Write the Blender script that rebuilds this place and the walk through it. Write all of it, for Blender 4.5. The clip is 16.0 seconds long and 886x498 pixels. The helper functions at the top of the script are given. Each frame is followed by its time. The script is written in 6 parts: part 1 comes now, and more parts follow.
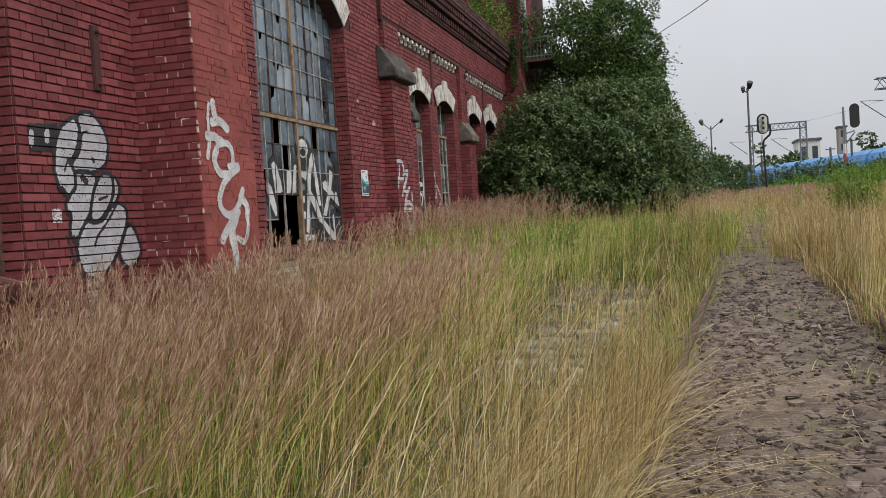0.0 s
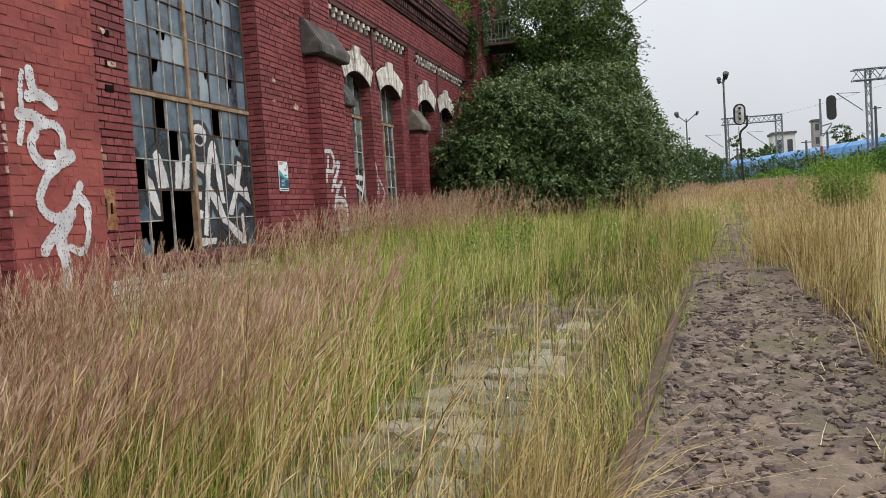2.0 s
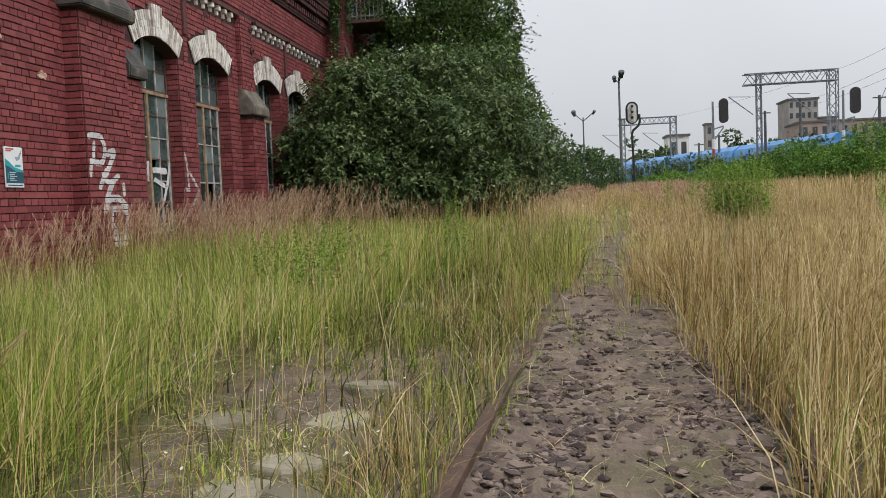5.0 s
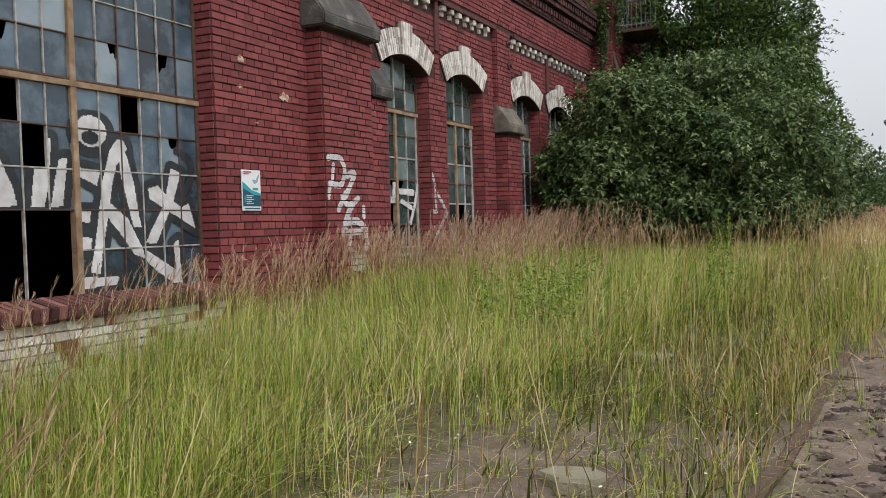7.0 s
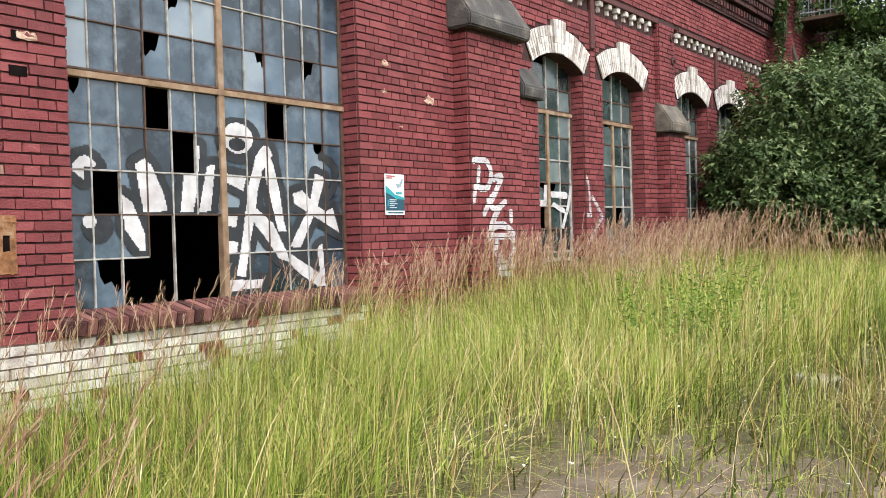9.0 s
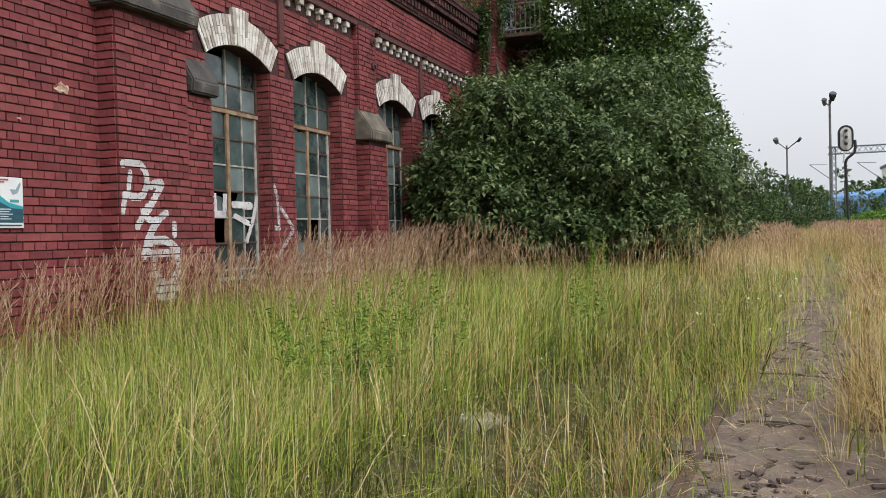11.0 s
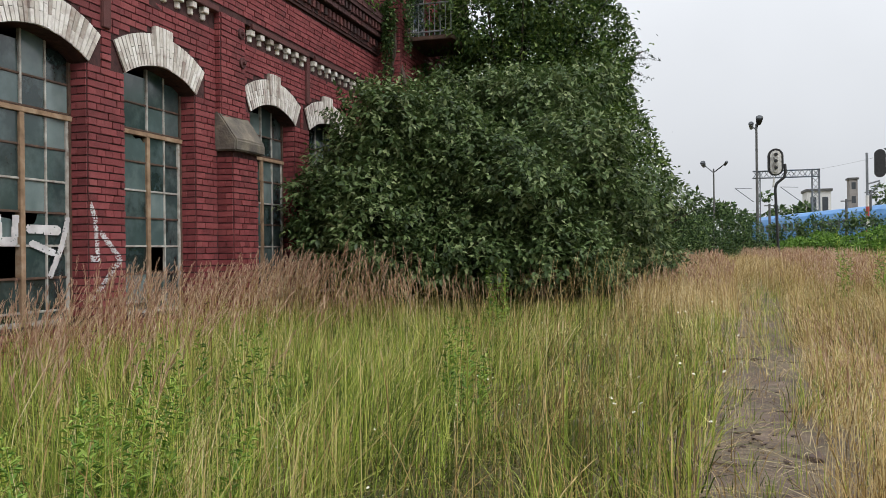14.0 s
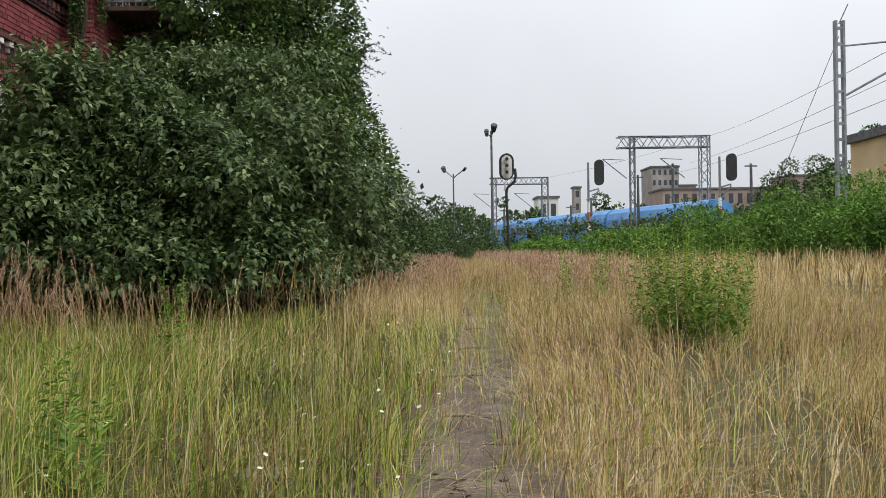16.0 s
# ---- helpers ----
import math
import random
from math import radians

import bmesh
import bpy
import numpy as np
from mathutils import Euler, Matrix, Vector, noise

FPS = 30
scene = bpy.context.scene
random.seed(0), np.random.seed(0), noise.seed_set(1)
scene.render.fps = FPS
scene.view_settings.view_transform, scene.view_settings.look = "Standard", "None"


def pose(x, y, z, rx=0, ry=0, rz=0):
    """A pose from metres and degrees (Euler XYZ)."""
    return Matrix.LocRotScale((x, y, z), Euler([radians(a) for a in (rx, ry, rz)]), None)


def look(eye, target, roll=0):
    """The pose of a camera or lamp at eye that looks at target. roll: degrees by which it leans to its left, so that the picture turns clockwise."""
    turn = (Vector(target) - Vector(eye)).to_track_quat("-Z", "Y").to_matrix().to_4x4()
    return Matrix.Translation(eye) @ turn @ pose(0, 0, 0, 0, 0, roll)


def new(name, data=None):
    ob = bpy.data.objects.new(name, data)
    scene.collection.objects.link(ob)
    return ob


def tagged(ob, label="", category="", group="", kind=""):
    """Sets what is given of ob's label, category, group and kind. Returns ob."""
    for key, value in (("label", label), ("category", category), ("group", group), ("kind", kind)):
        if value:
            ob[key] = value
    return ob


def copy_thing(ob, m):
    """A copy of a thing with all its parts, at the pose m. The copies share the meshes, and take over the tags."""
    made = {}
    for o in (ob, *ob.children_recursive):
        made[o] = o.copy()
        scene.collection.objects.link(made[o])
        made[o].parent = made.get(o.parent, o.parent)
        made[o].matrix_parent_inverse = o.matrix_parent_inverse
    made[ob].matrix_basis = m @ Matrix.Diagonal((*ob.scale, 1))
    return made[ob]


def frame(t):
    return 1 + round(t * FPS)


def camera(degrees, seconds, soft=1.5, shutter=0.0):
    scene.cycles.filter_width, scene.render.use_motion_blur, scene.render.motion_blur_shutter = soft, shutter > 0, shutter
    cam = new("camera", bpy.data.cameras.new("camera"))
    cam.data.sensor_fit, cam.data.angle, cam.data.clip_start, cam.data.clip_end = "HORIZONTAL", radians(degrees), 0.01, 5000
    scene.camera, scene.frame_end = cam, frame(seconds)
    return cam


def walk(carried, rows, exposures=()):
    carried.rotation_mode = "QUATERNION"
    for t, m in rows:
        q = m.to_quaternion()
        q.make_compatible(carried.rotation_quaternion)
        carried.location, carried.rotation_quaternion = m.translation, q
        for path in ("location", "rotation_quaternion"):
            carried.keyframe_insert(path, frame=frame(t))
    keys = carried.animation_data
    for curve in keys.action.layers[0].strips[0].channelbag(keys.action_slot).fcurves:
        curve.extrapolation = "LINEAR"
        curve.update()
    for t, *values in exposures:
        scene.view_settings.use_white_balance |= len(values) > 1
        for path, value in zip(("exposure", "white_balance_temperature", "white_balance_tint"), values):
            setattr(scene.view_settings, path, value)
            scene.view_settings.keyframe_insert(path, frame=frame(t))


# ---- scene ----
cam = camera(55.2, 16.0, soft=0.8)
PATH = [
    (0, (5.073, -12.964, 1.136), (4.52, -11.044, 1.063), -3.5),
    (0.5, (5.061, -12.541, 1.161), (4.373, -10.665, 1.098), -3.5),
    (1, (5.18, -12.021, 1.156), (4.425, -10.17, 1.086), -3.2),
    (1.5, (5.206, -11.483, 1.113), (4.594, -9.581, 1.032), -3.2),
    (2, (5.182, -10.938, 1.169), (4.678, -9.005, 1.078), -3.6),
    (2.5, (5.255, -10.427, 1.191), (4.633, -8.527, 1.114), -3.6),
    (3, (5.361, -9.961, 1.181), (4.77, -8.052, 1.11), -3.4),
    (3.5, (5.541, -9.477, 1.231), (5.132, -7.521, 1.142), -3.0),
    (4, (5.606, -8.969, 1.242), (5.295, -6.996, 1.139), -2.7),
    (4.2, (5.601, -8.79, 1.248), (5.332, -6.811, 1.137), -2.4),
    (6.3, (5.782, -6.906, 1.34), (5.274, -4.975, 1.225), -2.5),
    (6.5, (5.773, -6.836, 1.355), (5.097, -4.956, 1.262), -2.0),
    (7, (5.75, -6.791, 1.354), (4.846, -5.008, 1.301), -1.8),
    (7.5, (5.749, -6.73, 1.364), (4.638, -5.067, 1.317), -1.9),
    (8, (5.757, -6.603, 1.411), (4.477, -5.066, 1.371), -1.6),
    (8.5, (5.805, -6.52, 1.399), (4.498, -5.006, 1.364), -1.5),
    (9, (5.848, -6.406, 1.372), (4.605, -4.839, 1.336), -1.6),
    (9.5, (5.818, -6.242, 1.38), (4.819, -4.51, 1.33), -1.3),
    (10, (5.82, -5.924, 1.353), (5.09, -4.062, 1.3), -1.6),
    (10.2, (5.848, -5.766, 1.344), (5.123, -3.903, 1.296), -1.9),
    (12.3, (5.783, -4.108, 1.644), (5.159, -2.208, 1.635), -0.4),
    (12.5, (5.756, -3.961, 1.646), (5.146, -2.056, 1.637), -0.5),
    (13, (5.748, -3.61, 1.606), (5.132, -1.707, 1.603), -0.7),
    (13.5, (5.772, -3.28, 1.616), (5.083, -1.403, 1.616), -0.7),
    (14, (5.777, -2.931, 1.612), (5.218, -1.01, 1.617), -0.7),
    (14.5, (5.844, -2.524, 1.59), (5.486, -0.557, 1.603), -0.8),
    (15, (5.876, -2.122, 1.604), (5.577, -0.145, 1.619), -0.7),
    (15.5, (5.976, -1.787, 1.605), (5.895, 0.212, 1.616), -0.8),
    (16, (6.054, -1.543, 1.599), (6.075, 0.457, 1.604), -0.8),
]
walk(cam, [(t, look(eye, target, roll)) for t, eye, target, roll in PATH],
     exposures=[(0.0, -0.42), (1.0, -0.16), (1.7, -0.14), (2.5, -0.28), (3.4, -0.28), (4.0, -0.27), (6.3, -0.38), (7.2, -0.12), (8.0, 0.42), (8.5, 0.5), (9.0, 0.65), (9.6, 0.66), (10.2, 0.24), (12.3, -0.17), (16.0, -0.22)])

# world: bright overcast sky, soft sun behind cloud
world = bpy.data.worlds.new("overcast_sky")
scene.world = world
world.use_nodes = True
wn, wl = world.node_tree.nodes, world.node_tree.links
sky = wn.new("ShaderNodeTexSky")
sky.sky_type = 'NISHITA'
sky.sun_disc = False
sky.sun_elevation = radians(48)
sky.sun_rotation = radians(120)
sky.dust_density = 6.0
grey = wn.new("ShaderNodeHueSaturation")
grey.inputs["Saturation"].default_value = 0.12
cloud = wn.new("ShaderNodeMix")
cloud.data_type = 'RGBA'
cloud.inputs["Factor"].default_value = 0.72
cloud.inputs["B"].default_value = (8.6, 8.95, 9.5, 1)
wl.new(sky.outputs[0], grey.inputs["Color"])
wl.new(grey.outputs[0], cloud.inputs["A"])
coord = wn.new("ShaderNodeTexCoord")
split = wn.new("ShaderNodeSeparateXYZ")
rise = wn.new("ShaderNodeMapRange")      # an overcast sky is brighter overhead than at the horizon
rise.inputs["From Min"].default_value, rise.inputs["From Max"].default_value = 0.0, 1.0
rise.inputs["To Min"].default_value, rise.inputs["To Max"].default_value = 1.05, 2.25
lift = wn.new("ShaderNodeVectorMath")
lift.operation = 'SCALE'
wl.new(coord.outputs["Generated"], split.inputs[0])
wl.new(split.outputs["Z"], rise.inputs["Value"])
drift = wn.new("ShaderNodeTexNoise")      # faint cloud banks
drift.inputs["Scale"].default_value, drift.inputs["Detail"].default_value = 2.2, 4.0
soften = wn.new("ShaderNodeMapRange")
soften.inputs["From Min"].default_value, soften.inputs["From Max"].default_value = 0.3, 0.7
soften.inputs["To Min"].default_value, soften.inputs["To Max"].default_value = 0.93, 1.07
veil = wn.new("ShaderNodeVectorMath")
veil.operation = 'SCALE'
wl.new(coord.outputs["Generated"], drift.inputs["Vector"])
wl.new(drift.outputs["Fac"], soften.inputs["Value"])
wl.new(cloud.outputs["Result"], veil.inputs[0])
wl.new(soften.outputs[0], veil.inputs["Scale"])
wl.new(veil.outputs[0], lift.inputs[0])
wl.new(rise.outputs[0], lift.inputs["Scale"])
wl.new(lift.outputs[0], wn["Background"].inputs["Color"])
wn["Background"].inputs["Strength"].default_value = 0.105
sun = new("sun", bpy.data.lights.new("sun", 'SUN'))
sun.data.energy = 1.5
sun.data.angle = radians(25)
sun.data.color = (1.0, 0.975, 0.94)
sun.matrix_world = look((30, -20, 40), (0, 0, 0))

RNG = np.random.default_rng(7)


# ---- materials ----
def mat(name, stops, scale=6.0, rough=0.8, metal=0.0, bump=0.0, bump_scale=40.0, pick="noise", detail=6.0, spec=0.4, stain=None, stain_scale=0.7, stain_amount=0.35, vary=0.95, patchy=0.55):
    """Colour ramp driven by noise, by island or by object, with a second large-scale stain and fine relief."""
    m = bpy.data.materials.new(name)
    m.use_nodes = True
    n, l = m.node_tree.nodes, m.node_tree.links
    b = n["Principled BSDF"]
    b.inputs["Roughness"].default_value = rough
    b.inputs["Metallic"].default_value = metal
    b.inputs["Specular IOR Level"].default_value = spec
    tc = n.new("ShaderNodeTexCoord")
    geo = n.new("ShaderNodeNewGeometry")
    tex = n.new("ShaderNodeTexNoise")
    tex.inputs["Scale"].default_value = scale
    tex.inputs["Detail"].default_value = detail
    l.new(geo.outputs["Position"], tex.inputs["Vector"])
    ramp = n.new("ShaderNodeValToRGB")
    while len(ramp.color_ramp.elements) < len(stops):
        ramp.color_ramp.elements.new(0.5)
    for e, (p, c) in zip(ramp.color_ramp.elements, stops):
        e.position, e.color = p, (*c, 1)
    if pick == "noise":
        l.new(tex.outputs["Fac"], ramp.inputs["Fac"])
    else:
        src = geo.outputs["Random Per Island"] if pick == "island" else n.new("ShaderNodeObjectInfo").outputs["Random"]
        mixv = n.new("ShaderNodeMath")
        mixv.operation = 'MULTIPLY_ADD'
        mixv.inputs[1].default_value = patchy
        off = n.new("ShaderNodeMath")
        off.operation = 'MULTIPLY_ADD'
        off.inputs[1].default_value = vary
        off.inputs[2].default_value = 0.49 - patchy / 2 - vary / 2
        l.new(src, off.inputs[0])
        l.new(tex.outputs["Fac"], mixv.inputs[0])
        l.new(off.outputs[0], mixv.inputs[2])
        l.new(mixv.outputs[0], ramp.inputs["Fac"])
    col = ramp.outputs["Color"]
    if stain:
        st = n.new("ShaderNodeTexNoise")
        st.inputs["Scale"].default_value = stain_scale
        st.inputs["Detail"].default_value = 8.0
        st.inputs["Roughness"].default_value = 0.65
        l.new(geo.outputs["Position"], st.inputs["Vector"])
        sr = n.new("ShaderNodeMapRange")
        sr.inputs["From Min"].default_value = 0.48
        sr.inputs["From Max"].default_value = 0.68
        sr.inputs["To Max"].default_value = stain_amount
        l.new(st.outputs["Fac"], sr.inputs["Value"])
        mx = n.new("ShaderNodeMix")
        mx.data_type = 'RGBA'
        mx.inputs["B"].default_value = (*stain, 1)
        l.new(sr.outputs[0], mx.inputs["Factor"])
        l.new(col, mx.inputs["A"])
        col = mx.outputs["Result"]
    l.new(col, b.inputs["Base Color"])
    if bump:
        bt = n.new("ShaderNodeTexNoise")
        bt.inputs["Scale"].default_value = bump_scale
        bt.inputs["Detail"].default_value = 5.0
        l.new(geo.outputs["Position"], bt.inputs["Vector"])
        bp = n.new("ShaderNodeBump")
        bp.inputs["Strength"].default_value = bump
        bp.inputs["Distance"].default_value = 0.02
        l.new(bt.outputs["Fac"], bp.inputs["Height"])
        l.new(bp.outputs[0], b.inputs["Normal"])
    return m


def leafy(name, stops, rough=0.5, trans=0.25, spec=0.4):
    """Thin leaf or grass blade: colour by island, some light passes through."""
    m = mat(name, stops, scale=0.9, rough=rough, pick="island", detail=4.0, spec=spec, vary=0.95, patchy=0.75)
    n, l = m.node_tree.nodes, m.node_tree.links
    b = n["Principled BSDF"]
    tr = n.new("ShaderNodeBsdfTranslucent")
    mx = n.new("ShaderNodeMixShader")
    mx.inputs[0].default_value = trans
    l.new(b.inputs["Base Color"].links[0].from_socket, tr.inputs["Color"])
    l.new(b.outputs[0], mx.inputs[1])
    l.new(tr.outputs[0], mx.inputs[2])
    l.new(mx.outputs[0], n["Material Output"].inputs["Surface"])
    return m


BRICK = [(0.0, (0.101, 0.021, 0.023)), (0.3, (0.17, 0.035, 0.038)), (0.62, (0.238, 0.053, 0.056)), (1.0, (0.316, 0.098, 0.091))]
M_BRICK = mat("red_brick", BRICK, vary=0.5, scale=9, rough=0.72, bump=0.5, bump_scale=70, pick="island", stain=(0.09, 0.03, 0.03), stain_amount=0.45, stain_scale=1.1)
M_BRICK1 = mat("red_brick_single", BRICK, vary=0.5, scale=9, rough=0.72, bump=0.5, bump_scale=70, pick="object", stain=(0.09, 0.03, 0.03), stain_amount=0.45, stain_scale=1.1)
M_DARKBRICK = mat("sooty_brick", [(0.0, (0.035, 0.02, 0.02)), (0.5, (0.075, 0.03, 0.03)), (1.0, (0.14, 0.05, 0.045))], scale=9, rough=0.85, bump=0.5, bump_scale=70, pick="island")
M_MORTAR = mat("dark_mortar", [(0.3, (0.035, 0.016, 0.016)), (0.7, (0.085, 0.038, 0.036))], scale=14, rough=0.95, bump=0.4)
M_WHITEBRICK = mat("whitewashed_brick", [(0.0, (0.42, 0.38, 0.33)), (0.35, (0.67, 0.64, 0.59)), (1.0, (0.82, 0.80, 0.76))], scale=7, rough=0.85, bump=0.5, bump_scale=60, pick="island", stain=(0.25, 0.13, 0.10), stain_amount=0.75, stain_scale=5.0)
# dirty lime, darkened further to paint in the shadow of the joints
M_LIMEJOINT = mat("dirty_shadowed_lime_joint", [(0.3, (0.11, 0.085, 0.07)), (0.7, (0.30, 0.26, 0.23))], scale=9, rough=0.95)
M_VOUSSOIR = mat("white_arch_brick", [(0.0, (0.36, 0.31, 0.27)), (0.35, (0.66, 0.62, 0.57)), (1.0, (0.80, 0.77, 0.73))], scale=16, rough=0.85, bump=0.5, bump_scale=60, pick="object", stain=(0.24, 0.15, 0.13), stain_amount=0.55, stain_scale=6)
M_PLASTER = mat("red_painted_plaster", [(0.25, (0.21, 0.045, 0.042)), (0.75, (0.33, 0.085, 0.07))], scale=3.5, rough=0.8, bump=0.35, bump_scale=18, stain=(0.13, 0.04, 0.035), stain_amount=0.6, stain_scale=2.5)
M_STONE = mat("weathered_sandstone", [(0.2, (0.035, 0.033, 0.033)), (0.58, (0.085, 0.078, 0.072)), (0.85, (0.26, 0.225, 0.18))], scale=5, rough=0.9, bump=0.6, bump_scale=35)
M_SOIL = mat("trodden_sandy_soil", [(0.2, (0.065, 0.047, 0.038)), (0.5, (0.145, 0.107, 0.084)), (0.8, (0.265, 0.205, 0.157))], scale=4.5, rough=0.95, bump=1.0, bump_scale=34, stain=(0.11, 0.11, 0.045), stain_amount=0.5, stain_scale=0.9)
M_RUST = mat("rusty_iron", [(0.2, (0.045, 0.03, 0.025)), (0.6, (0.10, 0.058, 0.04)), (0.9, (0.2, 0.12, 0.075))], scale=14, rough=0.8, bump=0.3, bump_scale=60)
M_FRAME = mat("flaking_white_frame_paint", [(0.2, (0.14, 0.10, 0.075)), (0.5, (0.36, 0.34, 0.31)), (0.85, (0.58, 0.57, 0.54))], scale=12, rough=0.8, bump=0.3)
M_WOOD = mat("bare_weathered_timber", [(0.2, (0.14, 0.085, 0.05)), (0.55, (0.30, 0.20, 0.125)), (0.9, (0.46, 0.37, 0.28))], scale=9, rough=0.85, bump=0.3)
# near black: the gloom of the unlit room is put into the colour
M_DARK = mat("interior_shade_paint", [(0.2, (0.012, 0.012, 0.012)), (0.8, (0.035, 0.033, 0.03))], scale=2, rough=0.95)
M_LEAF = leafy("shrub_leaf", [(0.0, (0.026, 0.05, 0.014)), (0.35, (0.066, 0.112, 0.034)), (0.7, (0.135, 0.192, 0.066)), (1.0, (0.26, 0.31, 0.145))], rough=0.48, trans=0.25, spec=0.36)
M_TREE = leafy("lime_tree_leaf", [(0.0, (0.014, 0.036, 0.009)), (0.5, (0.055, 0.105, 0.022)), (1.0, (0.15, 0.21, 0.045))], rough=0.55, trans=0.22, spec=0.3)
M_LEAFDARK = leafy("bush_leaf", [(0.0, (0.016, 0.04, 0.014)), (0.5, (0.052, 0.10, 0.03)), (1.0, (0.14, 0.20, 0.06))], rough=0.6, spec=0.3)
M_NEEDLE = leafy("larch_needle", [(0.0, (0.014, 0.034, 0.02)), (1.0, (0.05, 0.085, 0.045))], trans=0.15)
M_BRIGHTLEAF = leafy("acacia_leaf", [(0.0, (0.04, 0.10, 0.014)), (0.5, (0.105, 0.215, 0.03)), (1.0, (0.22, 0.345, 0.065))], rough=0.6, spec=0.25)
M_BARK = mat("bark", [(0.2, (0.035, 0.026, 0.02)), (0.8, (0.11, 0.085, 0.065))], scale=14, rough=0.95, bump=0.6)
M_GREEN = leafy("green_grass", [(0.0, (0.045, 0.07, 0.010)), (0.3, (0.15, 0.225, 0.028)), (0.64, (0.385, 0.465, 0.074)), (0.88, (0.60, 0.56, 0.18)), (1.0, (0.70, 0.59, 0.33))], rough=0.6)
M_THATCH = leafy("matted_low_grass", [(0.0, (0.05, 0.055, 0.014)), (0.4, (0.10, 0.115, 0.025)), (0.75, (0.20, 0.185, 0.06)), (1.0, (0.34, 0.265, 0.13))], rough=0.8, spec=0.2)
M_DRY = leafy("dry_straw_grass", [(0.0, (0.12, 0.076, 0.026)), (0.32, (0.35, 0.235, 0.086)), (0.68, (0.62, 0.465, 0.205)), (1.0, (0.82, 0.70, 0.44))], rough=0.6)
M_RED = leafy("reddish_seed_head", [(0.0, (0.26, 0.13, 0.085)), (0.5, (0.455, 0.29, 0.20)), (1.0, (0.68, 0.52, 0.38))], trans=0.35, rough=0.8, spec=0.2)
M_ROD = leafy("goldenrod_leaf", [(0.0, (0.06, 0.135, 0.018)), (0.5, (0.17, 0.30, 0.042)), (1.0, (0.36, 0.48, 0.10))], rough=0.6)


# ---- mesh helpers ----
def np_mesh(name, verts, faces):
    """A mesh from an array of corners and an array of triangles or quads."""
    verts, faces = np.asarray(verts, np.float32), np.asarray(faces, np.int32)
    me = bpy.data.meshes.new(name)
    k = faces.shape[1]
    me.vertices.add(len(verts))
    me.vertices.foreach_set("co", verts.ravel())
    me.loops.add(faces.size)
    me.loops.foreach_set("vertex_index", faces.ravel())
    me.polygons.add(len(faces))
    me.polygons.foreach_set("loop_start", np.arange(0, faces.size, k, dtype=np.int32))
    me.polygons.foreach_set("loop_total", np.full(len(faces), k, np.int32))
    me.update(calc_edges=True)
    return me


def obj(name, me, material, parent=None, label=""):
    if material and not me.materials:
        me.materials.append(material)
    ob = new(name, me)
    if parent:
        ob.parent = parent
    if label:
        ob["label"] = label
    return ob


def part(name, bm, material, parent=None, label="", smooth=False):
    me = bpy.data.meshes.new(name)
    bm.to_mesh(me)
    bm.free()
    if smooth:
        me.shade_smooth()
    return obj(name, me, material, parent, label)


def empty(name, loc, label="", category="", group="", kind=""):
    ob = new(name)
    ob.location = loc
    ob.empty_display_size = 0.1
    return tagged(ob, label, category, group, kind)


def box_bm(x0, x1, y0, y1, z0, z1, bevel=0.0, bm=None):
    bm = bm or bmesh.new()
    r = bmesh.ops.create_cube(bm, size=1.0, matrix=Matrix.Translation(((x0 + x1) / 2, (y0 + y1) / 2, (z0 + z1) / 2)) @ Matrix.Diagonal((x1 - x0, y1 - y0, z1 - z0, 1)))
    if bevel:
        vs = set(r["verts"])
        bmesh.ops.bevel(bm, geom=[e for e in bm.edges if set(e.verts) <= vs], offset=bevel, segments=2, affect='EDGES')
    return bm


def tube(bm, a, b, r0, r1=None, seg=8):
    """A tapered round bar from a to b."""
    a, b = Vector(a), Vector(b)
    r1 = r0 if r1 is None else r1
    d = b - a
    q = d.to_track_quat("Z", "Y").to_matrix().to_4x4()
    bmesh.ops.create_cone(bm, cap_ends=True, segments=seg, radius1=r0, radius2=r1, depth=d.length, matrix=Matrix.Translation((a + b) / 2) @ q)
    return bm


QUADS = np.array([[0, 1, 2, 3], [4, 7, 6, 5], [0, 4, 5, 1], [1, 5, 6, 2], [2, 6, 7, 3], [3, 7, 4, 0]])


def boxes_mesh(name, lo, hi, jitter=0.0):
    """Many boxes as one mesh; lo and hi are arrays of their corners."""
    lo, hi = np.asarray(lo, float), np.asarray(hi, float)
    pick = np.array([[0, 0, 0], [0, 1, 0], [1, 1, 0], [1, 0, 0], [0, 0, 1], [0, 1, 1], [1, 1, 1], [1, 0, 1]])
    v = lo[:, None] * (1 - pick) + hi[:, None] * pick
    if jitter:
        v = v + RNG.uniform(-jitter, jitter, v.shape)
    f = QUADS[None] + 8 * np.arange(len(lo))[:, None, None]
    me = np_mesh(name, v.reshape(-1, 3), f.reshape(-1, 4))
    me.shade_flat()
    return me


def gz(x, y):
    """Height of the ground: it climbs gently along the track."""
    x, y = np.asarray(x, float), np.asarray(y, float)
    yy = np.where(y > 8, 8 + 6 * np.tanh((y - 8) / 8), np.where(y < -12, -12 + 6 * np.tanh((y + 12) / 6), y))
    z = 0.055 * (yy + 5)
    o = x - rail_x(y)
    bed_dip = np.clip((o - 0.02) / 0.1, 0, 1) * np.clip((1.49 - o) / 0.1, 0, 1) * np.clip((-1.6 - y) / 1.6, 0, 1)
    z = z - 0.05 * bed_dip
    return z + 0.025 * np.sin(1.7 * x + 0.6 * y) * np.cos(0.9 * y - 0.4 * x) * (np.abs(x - rail_x(y) - 0.75) > 1.0)


